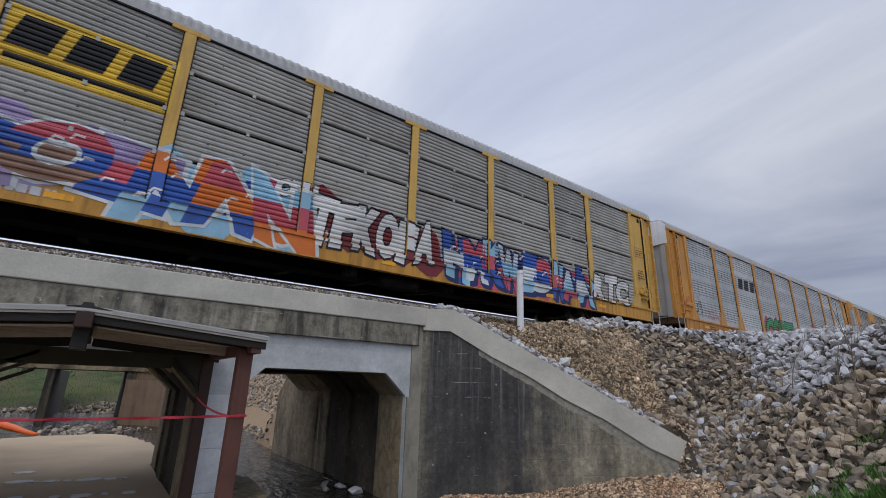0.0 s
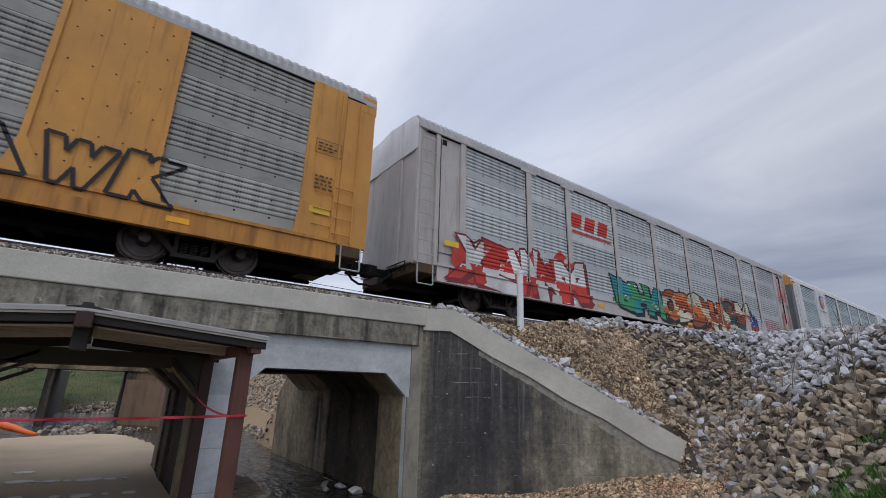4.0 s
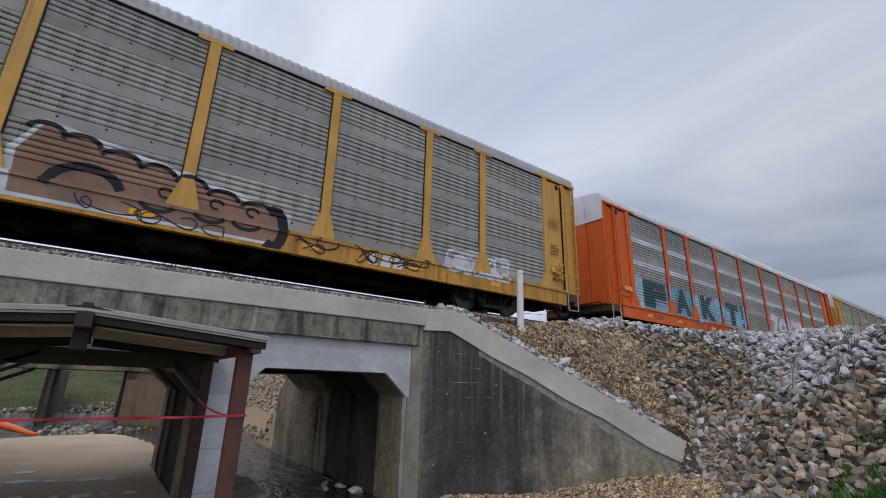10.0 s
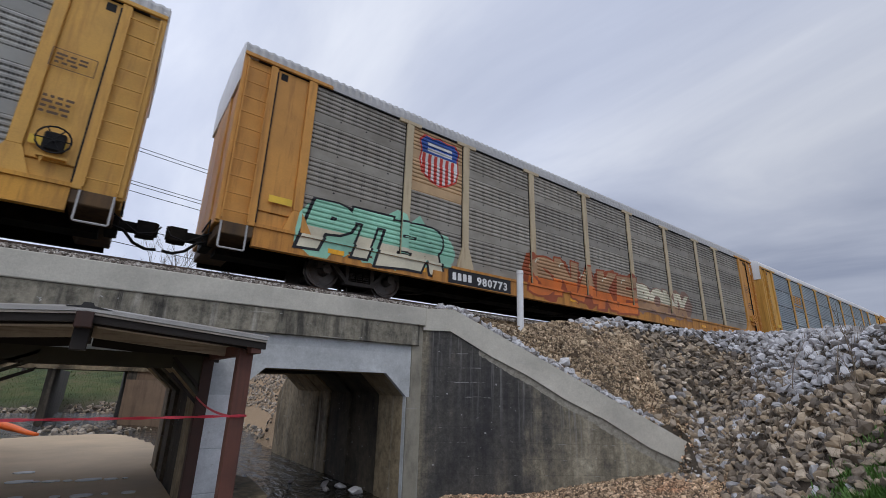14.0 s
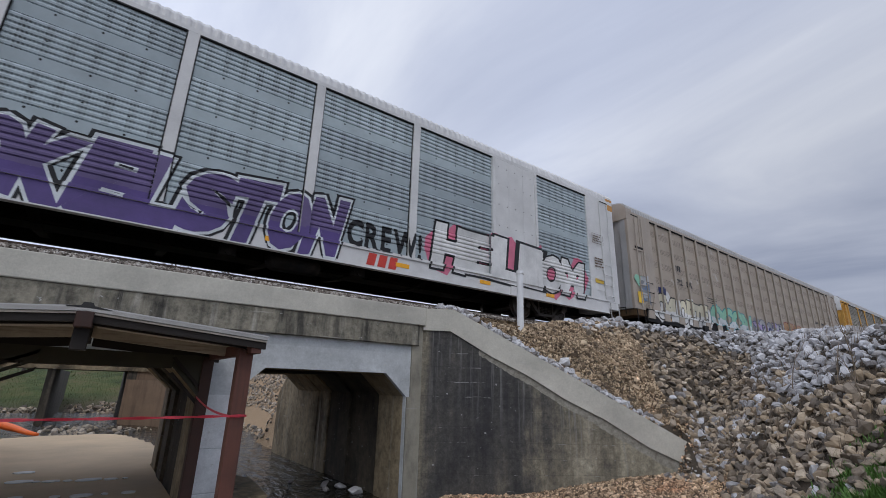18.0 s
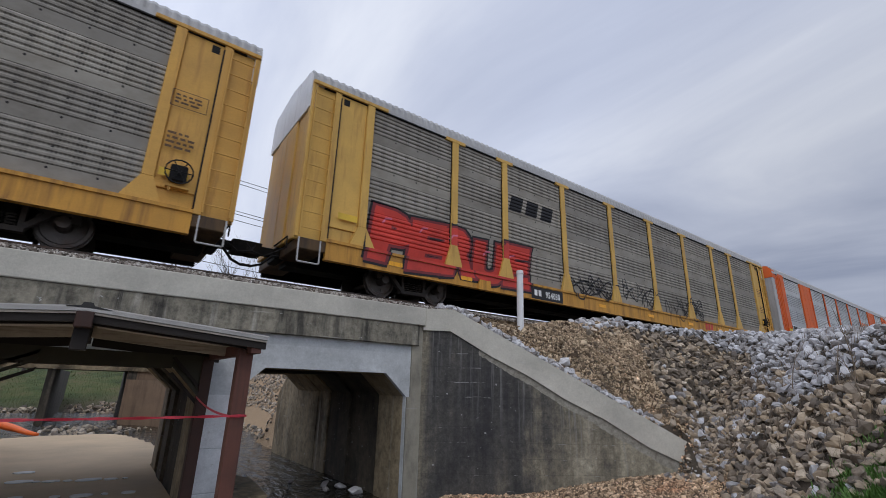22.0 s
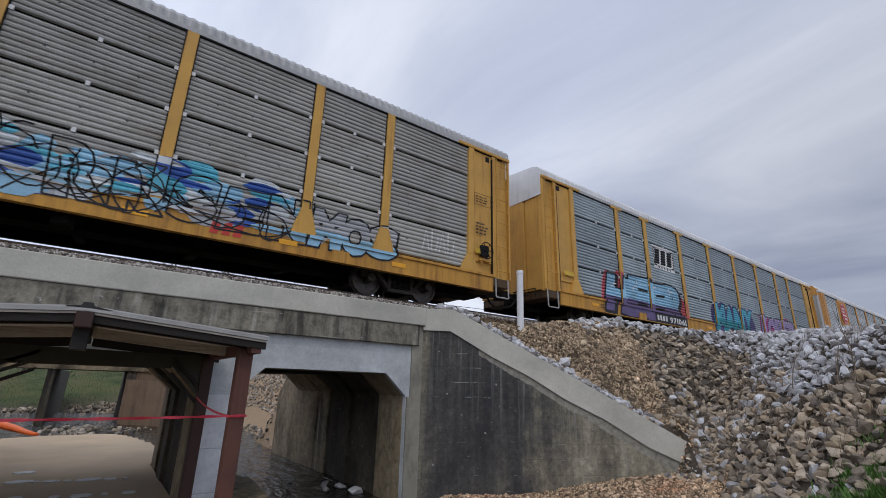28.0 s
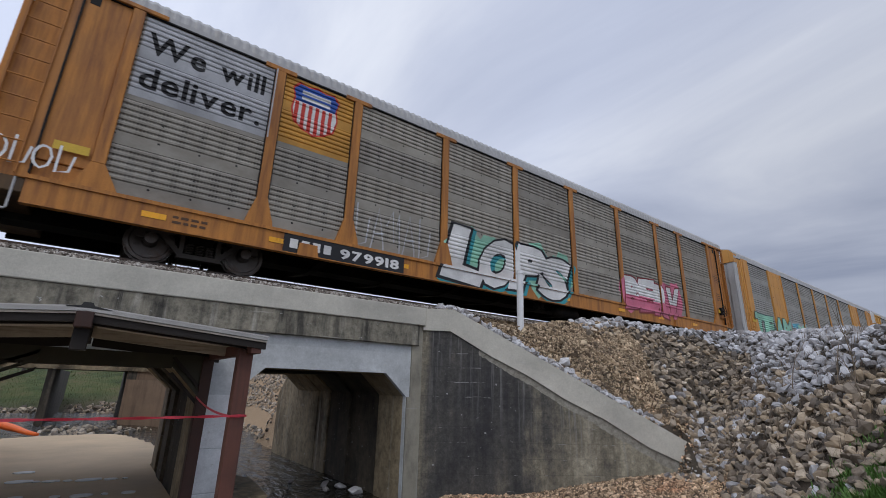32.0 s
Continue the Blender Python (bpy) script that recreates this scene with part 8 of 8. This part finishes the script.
    stencil_bars(5, 4.75, 6.2, 3.05, 3.25, 1, "red", 2)
    put(5, "blue and lilac", B(1.5, 6.6, 0.5, 2.15, "WEAZ", "navy", "sky", "lilac", bg="lilac", seed=23, high="white", shear=0.25))
    put(5, "turquoise", B(6.7, 11.4, 0.5, 2.0, "ZSCEN", "navy", "cyan", "teal", bg="teal", seed=24, shear=0.3, depth="navy"))
    put(5, "lilac bubble", B(11.5, 15.4, 0.5, 2.0, "GTGM", "purple", "lilac", bg="lilac", seed=25, high="white"))
    put(5, "green, grey and pink", wild(15.6, 20.5, 0.5, 1.95, 6, "black", ("mint", "grey", "pink", "lime"), "lime", 26))
    put(5, "mint and lilac", B(20.6, 25.3, 0.5, 2.15, "ESKA", "black", "mint", "lilac", bg="mint", seed=27, shear=0.25, depth="black") + [(blob(25.2, 1.6, 0.35, 0.2, random.Random(2)), "rose", 0)])
    number_plate_band(5, 7.5, 9.5, 0.48, 0.86, 4, "697051")
    # car 6
    put(6, "thin white outline", outline_word(2.0, 6.3, 0.95, 2.15, "AGTGS", "pale", 0.045, 30))
    put(6, "small white", scrawl(10.5, 12.3, 1.2, 1.7, 4, "white", 0.07, 31))
    brown = [([(12.55, 0.62), (16.9, 0.62), (17.0, 1.3), (15.6, 1.5), (12.75, 1.95), (12.5, 1.4)], "clay", 0.5), ([(12.42, 0.55), (17.0, 0.56), (17.12, 1.38), (15.6, 1.62), (12.75, 2.06), (12.38, 1.4)], "pale", 0)]
    for x, z, r in ((12.8, 1.93, 0.25), (13.3, 1.86, 0.28), (13.9, 1.74, 0.3), (14.5, 1.66, 0.3), (15.1, 1.58, 0.28), (15.7, 1.46, 0.3), (16.4, 1.38, 0.35)):
        brown += stroke(arc(x, z - 0.12, r, 0.18, 0.1, 3.0, 8), 0.09, "black", 2)
    brown += stroke(arc(13.5, 0.85, 0.55, 0.5, 0.4, 3.1, 12), 0.16, "black", 2) + stroke(arc(16.75, 0.95, 0.22, 0.42, -2.2, 2.2, 10), 0.22, "black", 2)
    for x in (14.6, 15.5, 16.2):
        brown += stroke(arc(x, 0.95, 0.28, 0.16, 3.4, 6.0, 8), 0.08, "black", 2) + stroke(arc(x + 0.1, 1.2, 0.12, 0.1, 0, 5, 8), 0.05, "black", 2)
    put(6, "brown, white and black", brown)
    put(6, "small white", outline_word(21.4, 23.8, 0.85, 1.5, "SMKE", "pale", 0.09, 33) + haze(21.4, 23.8, 0.9, 1.5, 10, ("pale", "silver"), 3))
    put(6, "thin black", loops(17.2, 20.8, 0.55, 1.05, 9, "black", 0.03, 8) + loops(13.4, 15.8, 0.5, 0.85, 6, "black", 0.025, 9))
    block_logo(6, 7.25, 8.9, 3.1, 3.65, "black", 3, rule=False)
    block_logo(6, 19.05, 20.1, 0.55, 0.88, "white", 3, rule=False)
    number_plate_band(6, 6.5, 8.7, 0.52, 0.86, 4, "981489")
    # car 7
    put(7, "pale blue hazy", rect(1.76, 4.4, 0.95, 2.3, "sky", 0) + cloud(4.5, 6.4, 0.95, 2.2, "cyan", random.Random(9), 4) + cloud(6.6, 9.2, 0.95, 2.2, "sky", random.Random(8), 5) + cloud(9.4, 12.1, 0.95, 2.2, "sky", random.Random(7), 5))
    put(7, "dark teal block-letter", B(2.45, 4.0, 1.0, 2.2, "F", "sky", "darkteal", seed=33, halo="rose", shear=0))
    put(7, "dark teal block-letter", B(4.9, 6.1, 1.0, 2.2, "A", "sky", "darkteal", seed=33, halo="rose", shear=0))
    put(7, "dark teal block-letter", B(7.25, 8.5, 1.0, 2.2, "K", "sky", "darkteal", seed=33, halo="rose", shear=0))
    put(7, "dark teal block-letter", B(9.8, 11.1, 1.0, 2.2, "T", "sky", "darkteal", seed=33, halo="rose", shear=0))
    put(7, "dark teal mark", rect(11.5, 11.72, 1.5, 2.2, "darkteal", 2) + rect(11.5, 11.72, 1.05, 1.3, "darkteal", 2) + rect(2.05, 2.32, 1.0, 2.25, "bone", 2))
    put(7, "red, white and blue", B(15.3, 20.3, 0.65, 2.3, "ZOMS", "red", "pale", "pink", seed=38, halo="sky", split=0.3) + loops(18.4, 20.4, 1.2, 2.3, 6, "red", 0.07, 4))
    put(7, "thin pink", scrawl(20.8, 22.3, 0.95, 1.8, 5, "rose", 0.05, 39))
    put(7, "dark green and mint", wild(22.3, 25.7, 0.7, 2.1, 5, "black", ("teal", "mint", "grey"), "darkteal", 40))
    block_logo(7, 18.1, 20.5, 3.75, 4.1, "orange", 4, plate=None, rule=True)
    put(7, "thin black", scrawl(6.4, 13.6, 0.5, 0.85, 14, "black", 0.035, 41))
    for z in (2.72, 3.69):
        for i in range(1, 10):
            spray(7, rect(EDGES[i] + 0.13, EDGES[i + 1] - 0.13, z, z + 0.22, "pale", 0), "pale horizontal band across the screen", "painted_band")
    # car 8
    put(8, "black shadow", [([(4.9, 0.6), (15.7, 0.5), (14.6, 2.3), (13.6, 2.95), (9.4, 3.0), (5.3, 3.05)], "ink", 0)])
    for a, b, shape in ((4.8, 6.75, "M"), (7.1, 9.1, "A"), (9.4, 11.5, "S"), (12.0, 14.3, "H")):
        put(8, "huge white block-letter", square_letter(shape, a, b, 0.72, 2.95, "bone"))
    put(8, "turquoise and pink", B(17.2, 23.6, 0.6, 2.3, "COUCH", "navy", "cyan", "teal", bg="pink", seed=42, halo="red"))
    block_logo(8, 7.3, 8.75, 3.05, 3.85, "gold", 3)
    number_plate_band(8, 5.3, 7.9, 0.5, 0.88, 4, "980869")
    # car 9
    shield(9, 5.50, 3.98, 1.45, 1.55, plate=(4.55, 6.35, 2.9, 4.84), tint="fawn")
    put(9, "mint and white", B(1.9, 5.8, 0.6, 1.95, "PTER", "black", "mint", "cream", bg="mint", seed=43, shear=0.25))
    put(9, "red and tan", B(9.1, 15.1, 0.6, 2.1, "SNAKE", "rust", "tan", "orange", bg="rust", seed=44, high="cream"))
    put(9, "cream", B(15.2, 19.3, 0.8, 1.95, "BONX", "clay", "cream", "tan", bg="clay", seed=45))
    number_plate_band(9, 5.85, 8.2, 0.5, 0.88, 4, "980773")
    # car 10
    block_logo(10, 4.75, 6.2, 3.2, 3.9, "gold", 3)
    number_plate_band(10, 7.0, 9.2, 0.52, 0.86, 4, "976042")
    # car 11
    put(11, "red and black", B(4.7, 9.1, 0.6, 2.2, "HERB", "black", "red", "red", bg=None, seed=46, halo="black"))
    put(11, "purple and white", B(9.3, 15.9, 0.45, 2.0, "OKELSTON", "pale", "plum", "purple", seed=47, halo="black", shear=0.2))
    put(11, "thin black", [(t, "black", 2) for t in line_of_text("CREW!", 0.035, 16.05, 18.2, 0.98, 1.65)])
    put(11, "white and black", B(18.6, 25.0, 0.8, 2.2, "HELIOM", "black", "white", bg="pink", seed=49))
    number_plate_band(11, 7.3, 9.8, 0.5, 0.88, 4, "698193")
    block_logo(11, 16.6, 17.5, 0.52, 0.86, "red", 3, rule=False)
    spray(11, [(t, "black", 1) for t in line_of_text("487", 0.035, 0.85, 1.2, 2.3, 2.46)], "black car figures", "figures")
    # car 12
    spray(12, [(t, "black", 1) for t in line_of_text("712", 0.035, 3.62, 4.12, 2.4, 2.66)] + [(t, "black", 1) for t in line_of_text("886", 0.035, 4.45, 4.98, 2.4, 2.66)], "black car figures", "figures")
    block_logo(12, 3.55, 4.1, 3.0, 3.28, "black", 3, rule=False)
    stencil_bars(12, 21.7, 22.5, 2.4, 2.7, 1, "black", 5)
    stencil_bars(12, 22.8, 23.6, 2.4, 2.7, 1, "black", 6)
    stencil_bars(12, 6.3, 7.2, 1.9, 2.2, 3, "black", 7)
    put(12, "faint grey and green hazy", haze(0.55, 1.75, 1.15, 2.25, 44, ("grey", "dusk", "silver", "grey"), 50) + haze(0.3, 0.9, 1.8, 2.2, 5, ("mint",), 51))
    spray(12, rect(1.95, 2.55, 1.75, 2.05, "navy", 1), "dark blue notice plate", "notice")
    spray(12, rect(0.22, 0.56, 1.15, 1.6, "yellow", 5), "amber notice plate", "notice")
    put(12, "white and cream", B(1.6, 6.1, 0.62, 1.75, "CMLOPTE", "black", "cream", "white", bg="white", seed=51))
    put(12, "pale green", B(6.5, 11.0, 0.75, 1.9, "OCCM", "teal", "mint", "pale", seed=52, shear=0.1))
    put(12, "grey and navy", wild(11.4, 15.3, 0.7, 1.75, 5, "navy", ("silver", "grey", "lilac"), "grey", 53))
    spray(12, rect(15.6, 20.3, 0.62, 1.15, "red", 0), "dark red sprayed band", "graffiti")
    put(12, "tan on red", B(15.7, 20.2, 1.0, 2.0, "SEABOR", "maroon", "tan", "tan", seed=54))
    put(12, "black and silver", outline_word(20.4, 26.2, 0.7, 1.9, "SHJKMONA", "black", 0.06, 55) + loops(20.4, 26.3, 0.65, 1.95, 12, "black", 0.04, 56) + haze(20.5, 26.2, 0.75, 1.7, 30, ("silver", "cream"), 57))
    # car 13
    put(13, "white and maroon", B(1.8, 5.8, 0.95, 2.0, "FOUR", "maroon", "silver", seed=56))
    put(13, "white and purple", wild(6.5, 8.9, 0.85, 2.05, 3, "black", ("white", "lilac", "cream"), "purple", 57))
    put(13, "white and maroon", B(12.4, 17.9, 0.6, 2.15, "MOLNE", "black", "white", "maroon", bg="silver", seed=58, split=0.55))
    block_logo(13, 7.4, 8.8, 3.0, 3.7, "black", 3, rule=False)
    number_plate_band(13, 5.4, 7.7, 0.5, 0.88, 4, "982973")
    # car 14
    put(14, "red bubble-letter", B(1.9, 7.5, 0.65, 2.1, "PERUE", "maroon", "red", bg=None, seed=59, halo="black", high="pink"))
    put(14, "thin black looping", loops(12.7, 15.2, 0.9, 2.0, 10, "black", 0.045, 60))
    put(14, "thin black looping", loops(15.6, 19.0, 0.75, 1.9, 12, "black", 0.045, 61))
    put(14, "thin black looping", loops(9.0, 12.4, 0.8, 1.8, 12, "black", 0.05, 62))
    block_logo(14, 6.7, 8.9, 3.2, 3.8, "black", 3, rule=False)
    block_logo(14, 18.95, 19.75, 0.56, 0.88, "red", 3, rule=False)
    number_plate_band(14, 7.5, 9.0, 0.52, 0.86, 2, "954030")
    # car 15
    put(15, "black and silver", B(1.7, 4.1, 0.6, 1.95, "ESK", "pale", "black", "grey", bg="black", seed=63, high="pale"))
    put(15, "black and silver", B(4.6, 6.5, 0.5, 1.8, "ER", "white", "black", "grey", seed=64))
    put(15, "blue and green", cloud(9.1, 12.0, 1.0, 2.1, "green", random.Random(5), 6) + B(10.0, 17.1, 0.55, 2.05, "AOAFALO", "white", "dusk", "navy", bg="blue", seed=65, shear=0.2, depth="black"))
    number_plate_band(15, 7.55, 9.95, 0.5, 0.88, 4, "694902")
    rnd = random.Random(66)
    sparks = []
    for n in range(34):
        x, z = rnd.uniform(20.6, 24.9), rnd.uniform(0.75, 1.75) - 0.06 * n / 34
        pts = [(x, z)]
        for _ in range(3):
            pts.append((pts[-1][0] + rnd.uniform(-0.22, 0.22), pts[-1][1] + rnd.uniform(-0.16, 0.22)))
        sparks += stroke(pts, rnd.uniform(0.04, 0.09), "yellow", 0.5)
    spray(15, sparks, "yellow spiky sprayed graffiti")["kind"] = "stuff"
    put(15, "yellow and red", B(20.9, 22.9, 1.0, 1.8, "PML", "yellow", "red", "rose", seed=66))
    drops = []
    for n in range(13):
        x, r = 19.6 + n * 0.44, (0.42 if n in (1, 2, 3) else 0.27) * rnd.uniform(0.85, 1.1)
        z = 0.98 - 0.028 * n
        drops += [(blob(x, z, r + 0.05, r * 0.75 + 0.05, random.Random(n)), "pale", 1), (blob(x, z, r, r * 0.75, random.Random(n)), "black", 2)]
    put(15, "black bubble row", drops)
    block_logo(15, 18.3, 20.5, 3.4, 3.75, "orange", 4, rule=True)
    # car 16
    block_logo(16, 7.0, 8.7, 3.1, 3.85, "gold", 3)
    put(16, "faint dark", scrawl(1.9, 8.4, 1.1, 2.3, 9, "grey", 0.09, 67))
    put(16, "white", wild(12.1, 16.0, 0.9, 2.1, 4, "grey", ("white", "silver"), None, 68))
    put(16, "thin white", scrawl(16.4, 22.4, 0.9, 2.0, 7, "silver", 0.07, 69))
    number_plate_band(16, 6.1, 8.6, 0.52, 0.88, 4, "986164")
    spray(16, rect(0.85, 1.42, 3.35, 3.9, "yellow", 1), "yellow notice", "notice")
    # car 17
    put(17, "lilac and rose hazy", haze(8.5, 14.0, 0.75, 1.8, 60, ("lilac", "rose", "sky", "pale"), 70))
    put(17, "thin blue looping", loops(8.6, 13.8, 0.6, 1.9, 12, "blue", 0.045, 70))
    put(17, "blue and white hazy", haze(13.6, 20.9, 0.75, 1.85, 110, ("sky", "pale", "cyan", "silver", "pale", "sky", "blue"), 71))
    put(17, "thin black looping", loops(13.6, 20.9, 0.6, 1.95, 14, "black", 0.03, 71))
    put(17, "thin black outline", outline_word(16.2, 20.8, 0.7, 1.8, "RKSEN", "black", 0.035, 72))
    put(17, "white and black", B(20.9, 23.1, 0.7, 1.7, "MOS", "black", "silver", "sky", seed=73))
    put(17, "small white", scrawl(23.9, 25.0, 1.3, 1.9, 4, "white", 0.04, 74))
    block_logo(17, 18.85, 19.5, 0.56, 0.86, "red", 3, rule=False)
    # car 18
    put(18, "grey-blue and red", B(3.4, 9.0, 0.55, 2.2, "HEER", "black", "sky", "plum", bg="rose", seed=75, split=0.42, high="white", shear=0.2, depth="black"))
    put(18, "turquoise block-letter", B(12.0, 16.3, 0.6, 2.1, "MANY", "navy", "cyan", "teal", bg="purple", seed=76))
    put(18, "magenta and lilac", B(17.6, 22.4, 0.6, 2.05, "LOPES", "black", "lilac", "lilac", bg="magenta", seed=77))
    block_logo(18, 7.1, 8.6, 3.0, 3.75, "black", 3, plate="white", rule=False, bracket=True)
    number_plate_band(18, 6.5, 9.1, 0.5, 0.88, 4, "971061")
    # car 19
    octagon(19, 5.46, 3.90, 1.45, 1.55)
    octagon(19, 21.72, 3.90, 1.45, 1.55)
    put(19, "thin green outline", outline_word(1.9, 4.15, 0.98, 1.9, "SEAXK", "green", 0.04, 78))
    put(19, "thin green", loops(1.9, 4.1, 1.0, 1.6, 4, "green", 0.03, 79))
    put(19, "blue and white", B(10.4, 14.8, 0.5, 2.0, "ELSDE", "black", "sky", "teal", bg="pink", seed=80))
    put(19, "cream, brown and teal", B(14.9, 22.2, 0.5, 2.05, "SHEJGA", "black", "cream", "clay", bg="teal", seed=81, shear=0.25, depth="black", high="white"))
    number_plate_band(19, 7.5, 9.95, 0.5, 0.88, 4, "696591")
    # car 20
    spray(20, rect(1.75, 4.36, 3.02, 4.84, "silver", 0), "pale painted field behind the slogan", "painted_field")
    words = [(t, "black", 1) for t in line_of_text("We will", 0.02, 1.85, 4.15, 4.05, 4.55)]
    words += [(t, "black", 1) for t in line_of_text("deliver.", 0.02, 1.85, 4.15, 3.25, 3.75)]
    spray(20, words, "black two-line slogan on the screens", "slogan")
    shield(20, 5.36, 4.1, 1.2, 1.35, plate=(4.55, 6.35, 3.05, 4.84))
    number_plate_band(20, 5.0, 8.05, 0.5, 0.88, 4, "979918")
    put(20, "white, teal and black", B(9.5, 14.6, 0.55, 2.2, "LOPS", "black", "white", bg="mint", seed=82, depth="teal", shear=0.3))
    put(20, "white and pink", B(18.0, 22.1, 0.75, 2.2, "BERV", "maroon", "white", "pink", bg="pink", seed=83))
    put(20, "faint white", scrawl(6.6, 8.9, 1.0, 2.1, 5, "silver", 0.04, 84))
    put(20, "thin white", scrawl(0.15, 1.3, 1.1, 1.6, 4, "white", 0.04, 85))
    # car 21
    put(21, "teal", B(1.5, 6.6, 0.8, 2.1, "TEAM", "darkteal", "mint", seed=86))
    put(21, "pale teal", wild(7.0, 13.6, 0.9, 2.1, 6, "silver", ("mint", "cyan"), None, 87))
    # small stencilled notes and yellow decals on every car's ends
    for k in range(len(CARS)):
        rnd = random.Random(200 + k)
        x = 0.95 if CARS_SPEC[k]["kind"] == "A" else 1.0
        if CARS_SPEC[k]["kind"] != "C":
            spray(k, rect(x, x + 0.5, 1.52, 1.68, "yellow", 1), "yellow notice plate", "notice")
            spray(k, rect(CAR_L - x - 0.5, CAR_L - x, 1.52, 1.68, "yellow", 1), "yellow notice plate", "notice")
        stencil_bars(k, CAR_L - 1.45, CAR_L - 0.95, 2.1, 2.5, 4, "umber", 300 + k)
        stencil_bars(k, CAR_L - 1.45, CAR_L - 0.95, 3.1, 3.35, 3, "umber", 330 + k)
        stencil_bars(k, 2.9, 3.6, 0.6, 0.8, 2, "umber", 360 + k)
        box_lines = rect(CAR_L - 1.52, CAR_L - 0.86, 3.40, 3.415, "umber", 1) + rect(CAR_L - 1.52, CAR_L - 0.86, 3.035, 3.05, "umber", 1) + rect(CAR_L - 1.52, CAR_L - 1.505, 3.05, 3.40, "umber", 1) + rect(CAR_L - 0.875, CAR_L - 0.86, 3.05, 3.40, "umber", 1)
        spray(k, box_lines, "stencilled box", "stencil_marks")


decorate()


# ---------------------------------------------------------------- what moves
def straight(thing):
    keys = thing.animation_data
    for curve in keys.action.layers[0].strips[0].channelbag(keys.action_slot).fcurves:
        for key in curve.keyframe_points:
            key.interpolation = "LINEAR"


def motions():
    for k, car in enumerate(CARS):
        walk(car, [(t, Matrix.Translation((car_front(k, t), TRACK_Y, RAIL_Z))) for t in (0.0, 16.0, 32.0)])
        straight(car)
    # wheels roll while they pass the open ground by the bridge
    turn = SPEED / 0.42
    for i, (wheelset, dx) in enumerate(WHEELSETS):
        k, rear = i // 4, (i // 2) % 2
        x0 = (CAR_L - 3.53 if rear else 3.53) + dx + car_front(k, 0)
        t_in, t_out = (x0 - 16.0) / SPEED, (x0 + 6.0) / SPEED
        first, last = max(0, math.ceil(t_in * FPS)), min(32 * FPS, math.floor(t_out * FPS))
        rows = [(0.0, 0.0)] if first > 0 else []
        rows += [(f / FPS, -turn * (f - first) / FPS) for f in range(first, last + 1)]
        if not rows or rows[-1][0] < 32.0:
            rows.append((32.0, rows[-1][1] if rows else 0.0))
        walk(wheelset, [(t, Matrix.Translation((dx, 0, 0.42)) @ Matrix.Rotation(a, 4, "Y")) for t, a in rows])
        straight(wheelset)


motions()
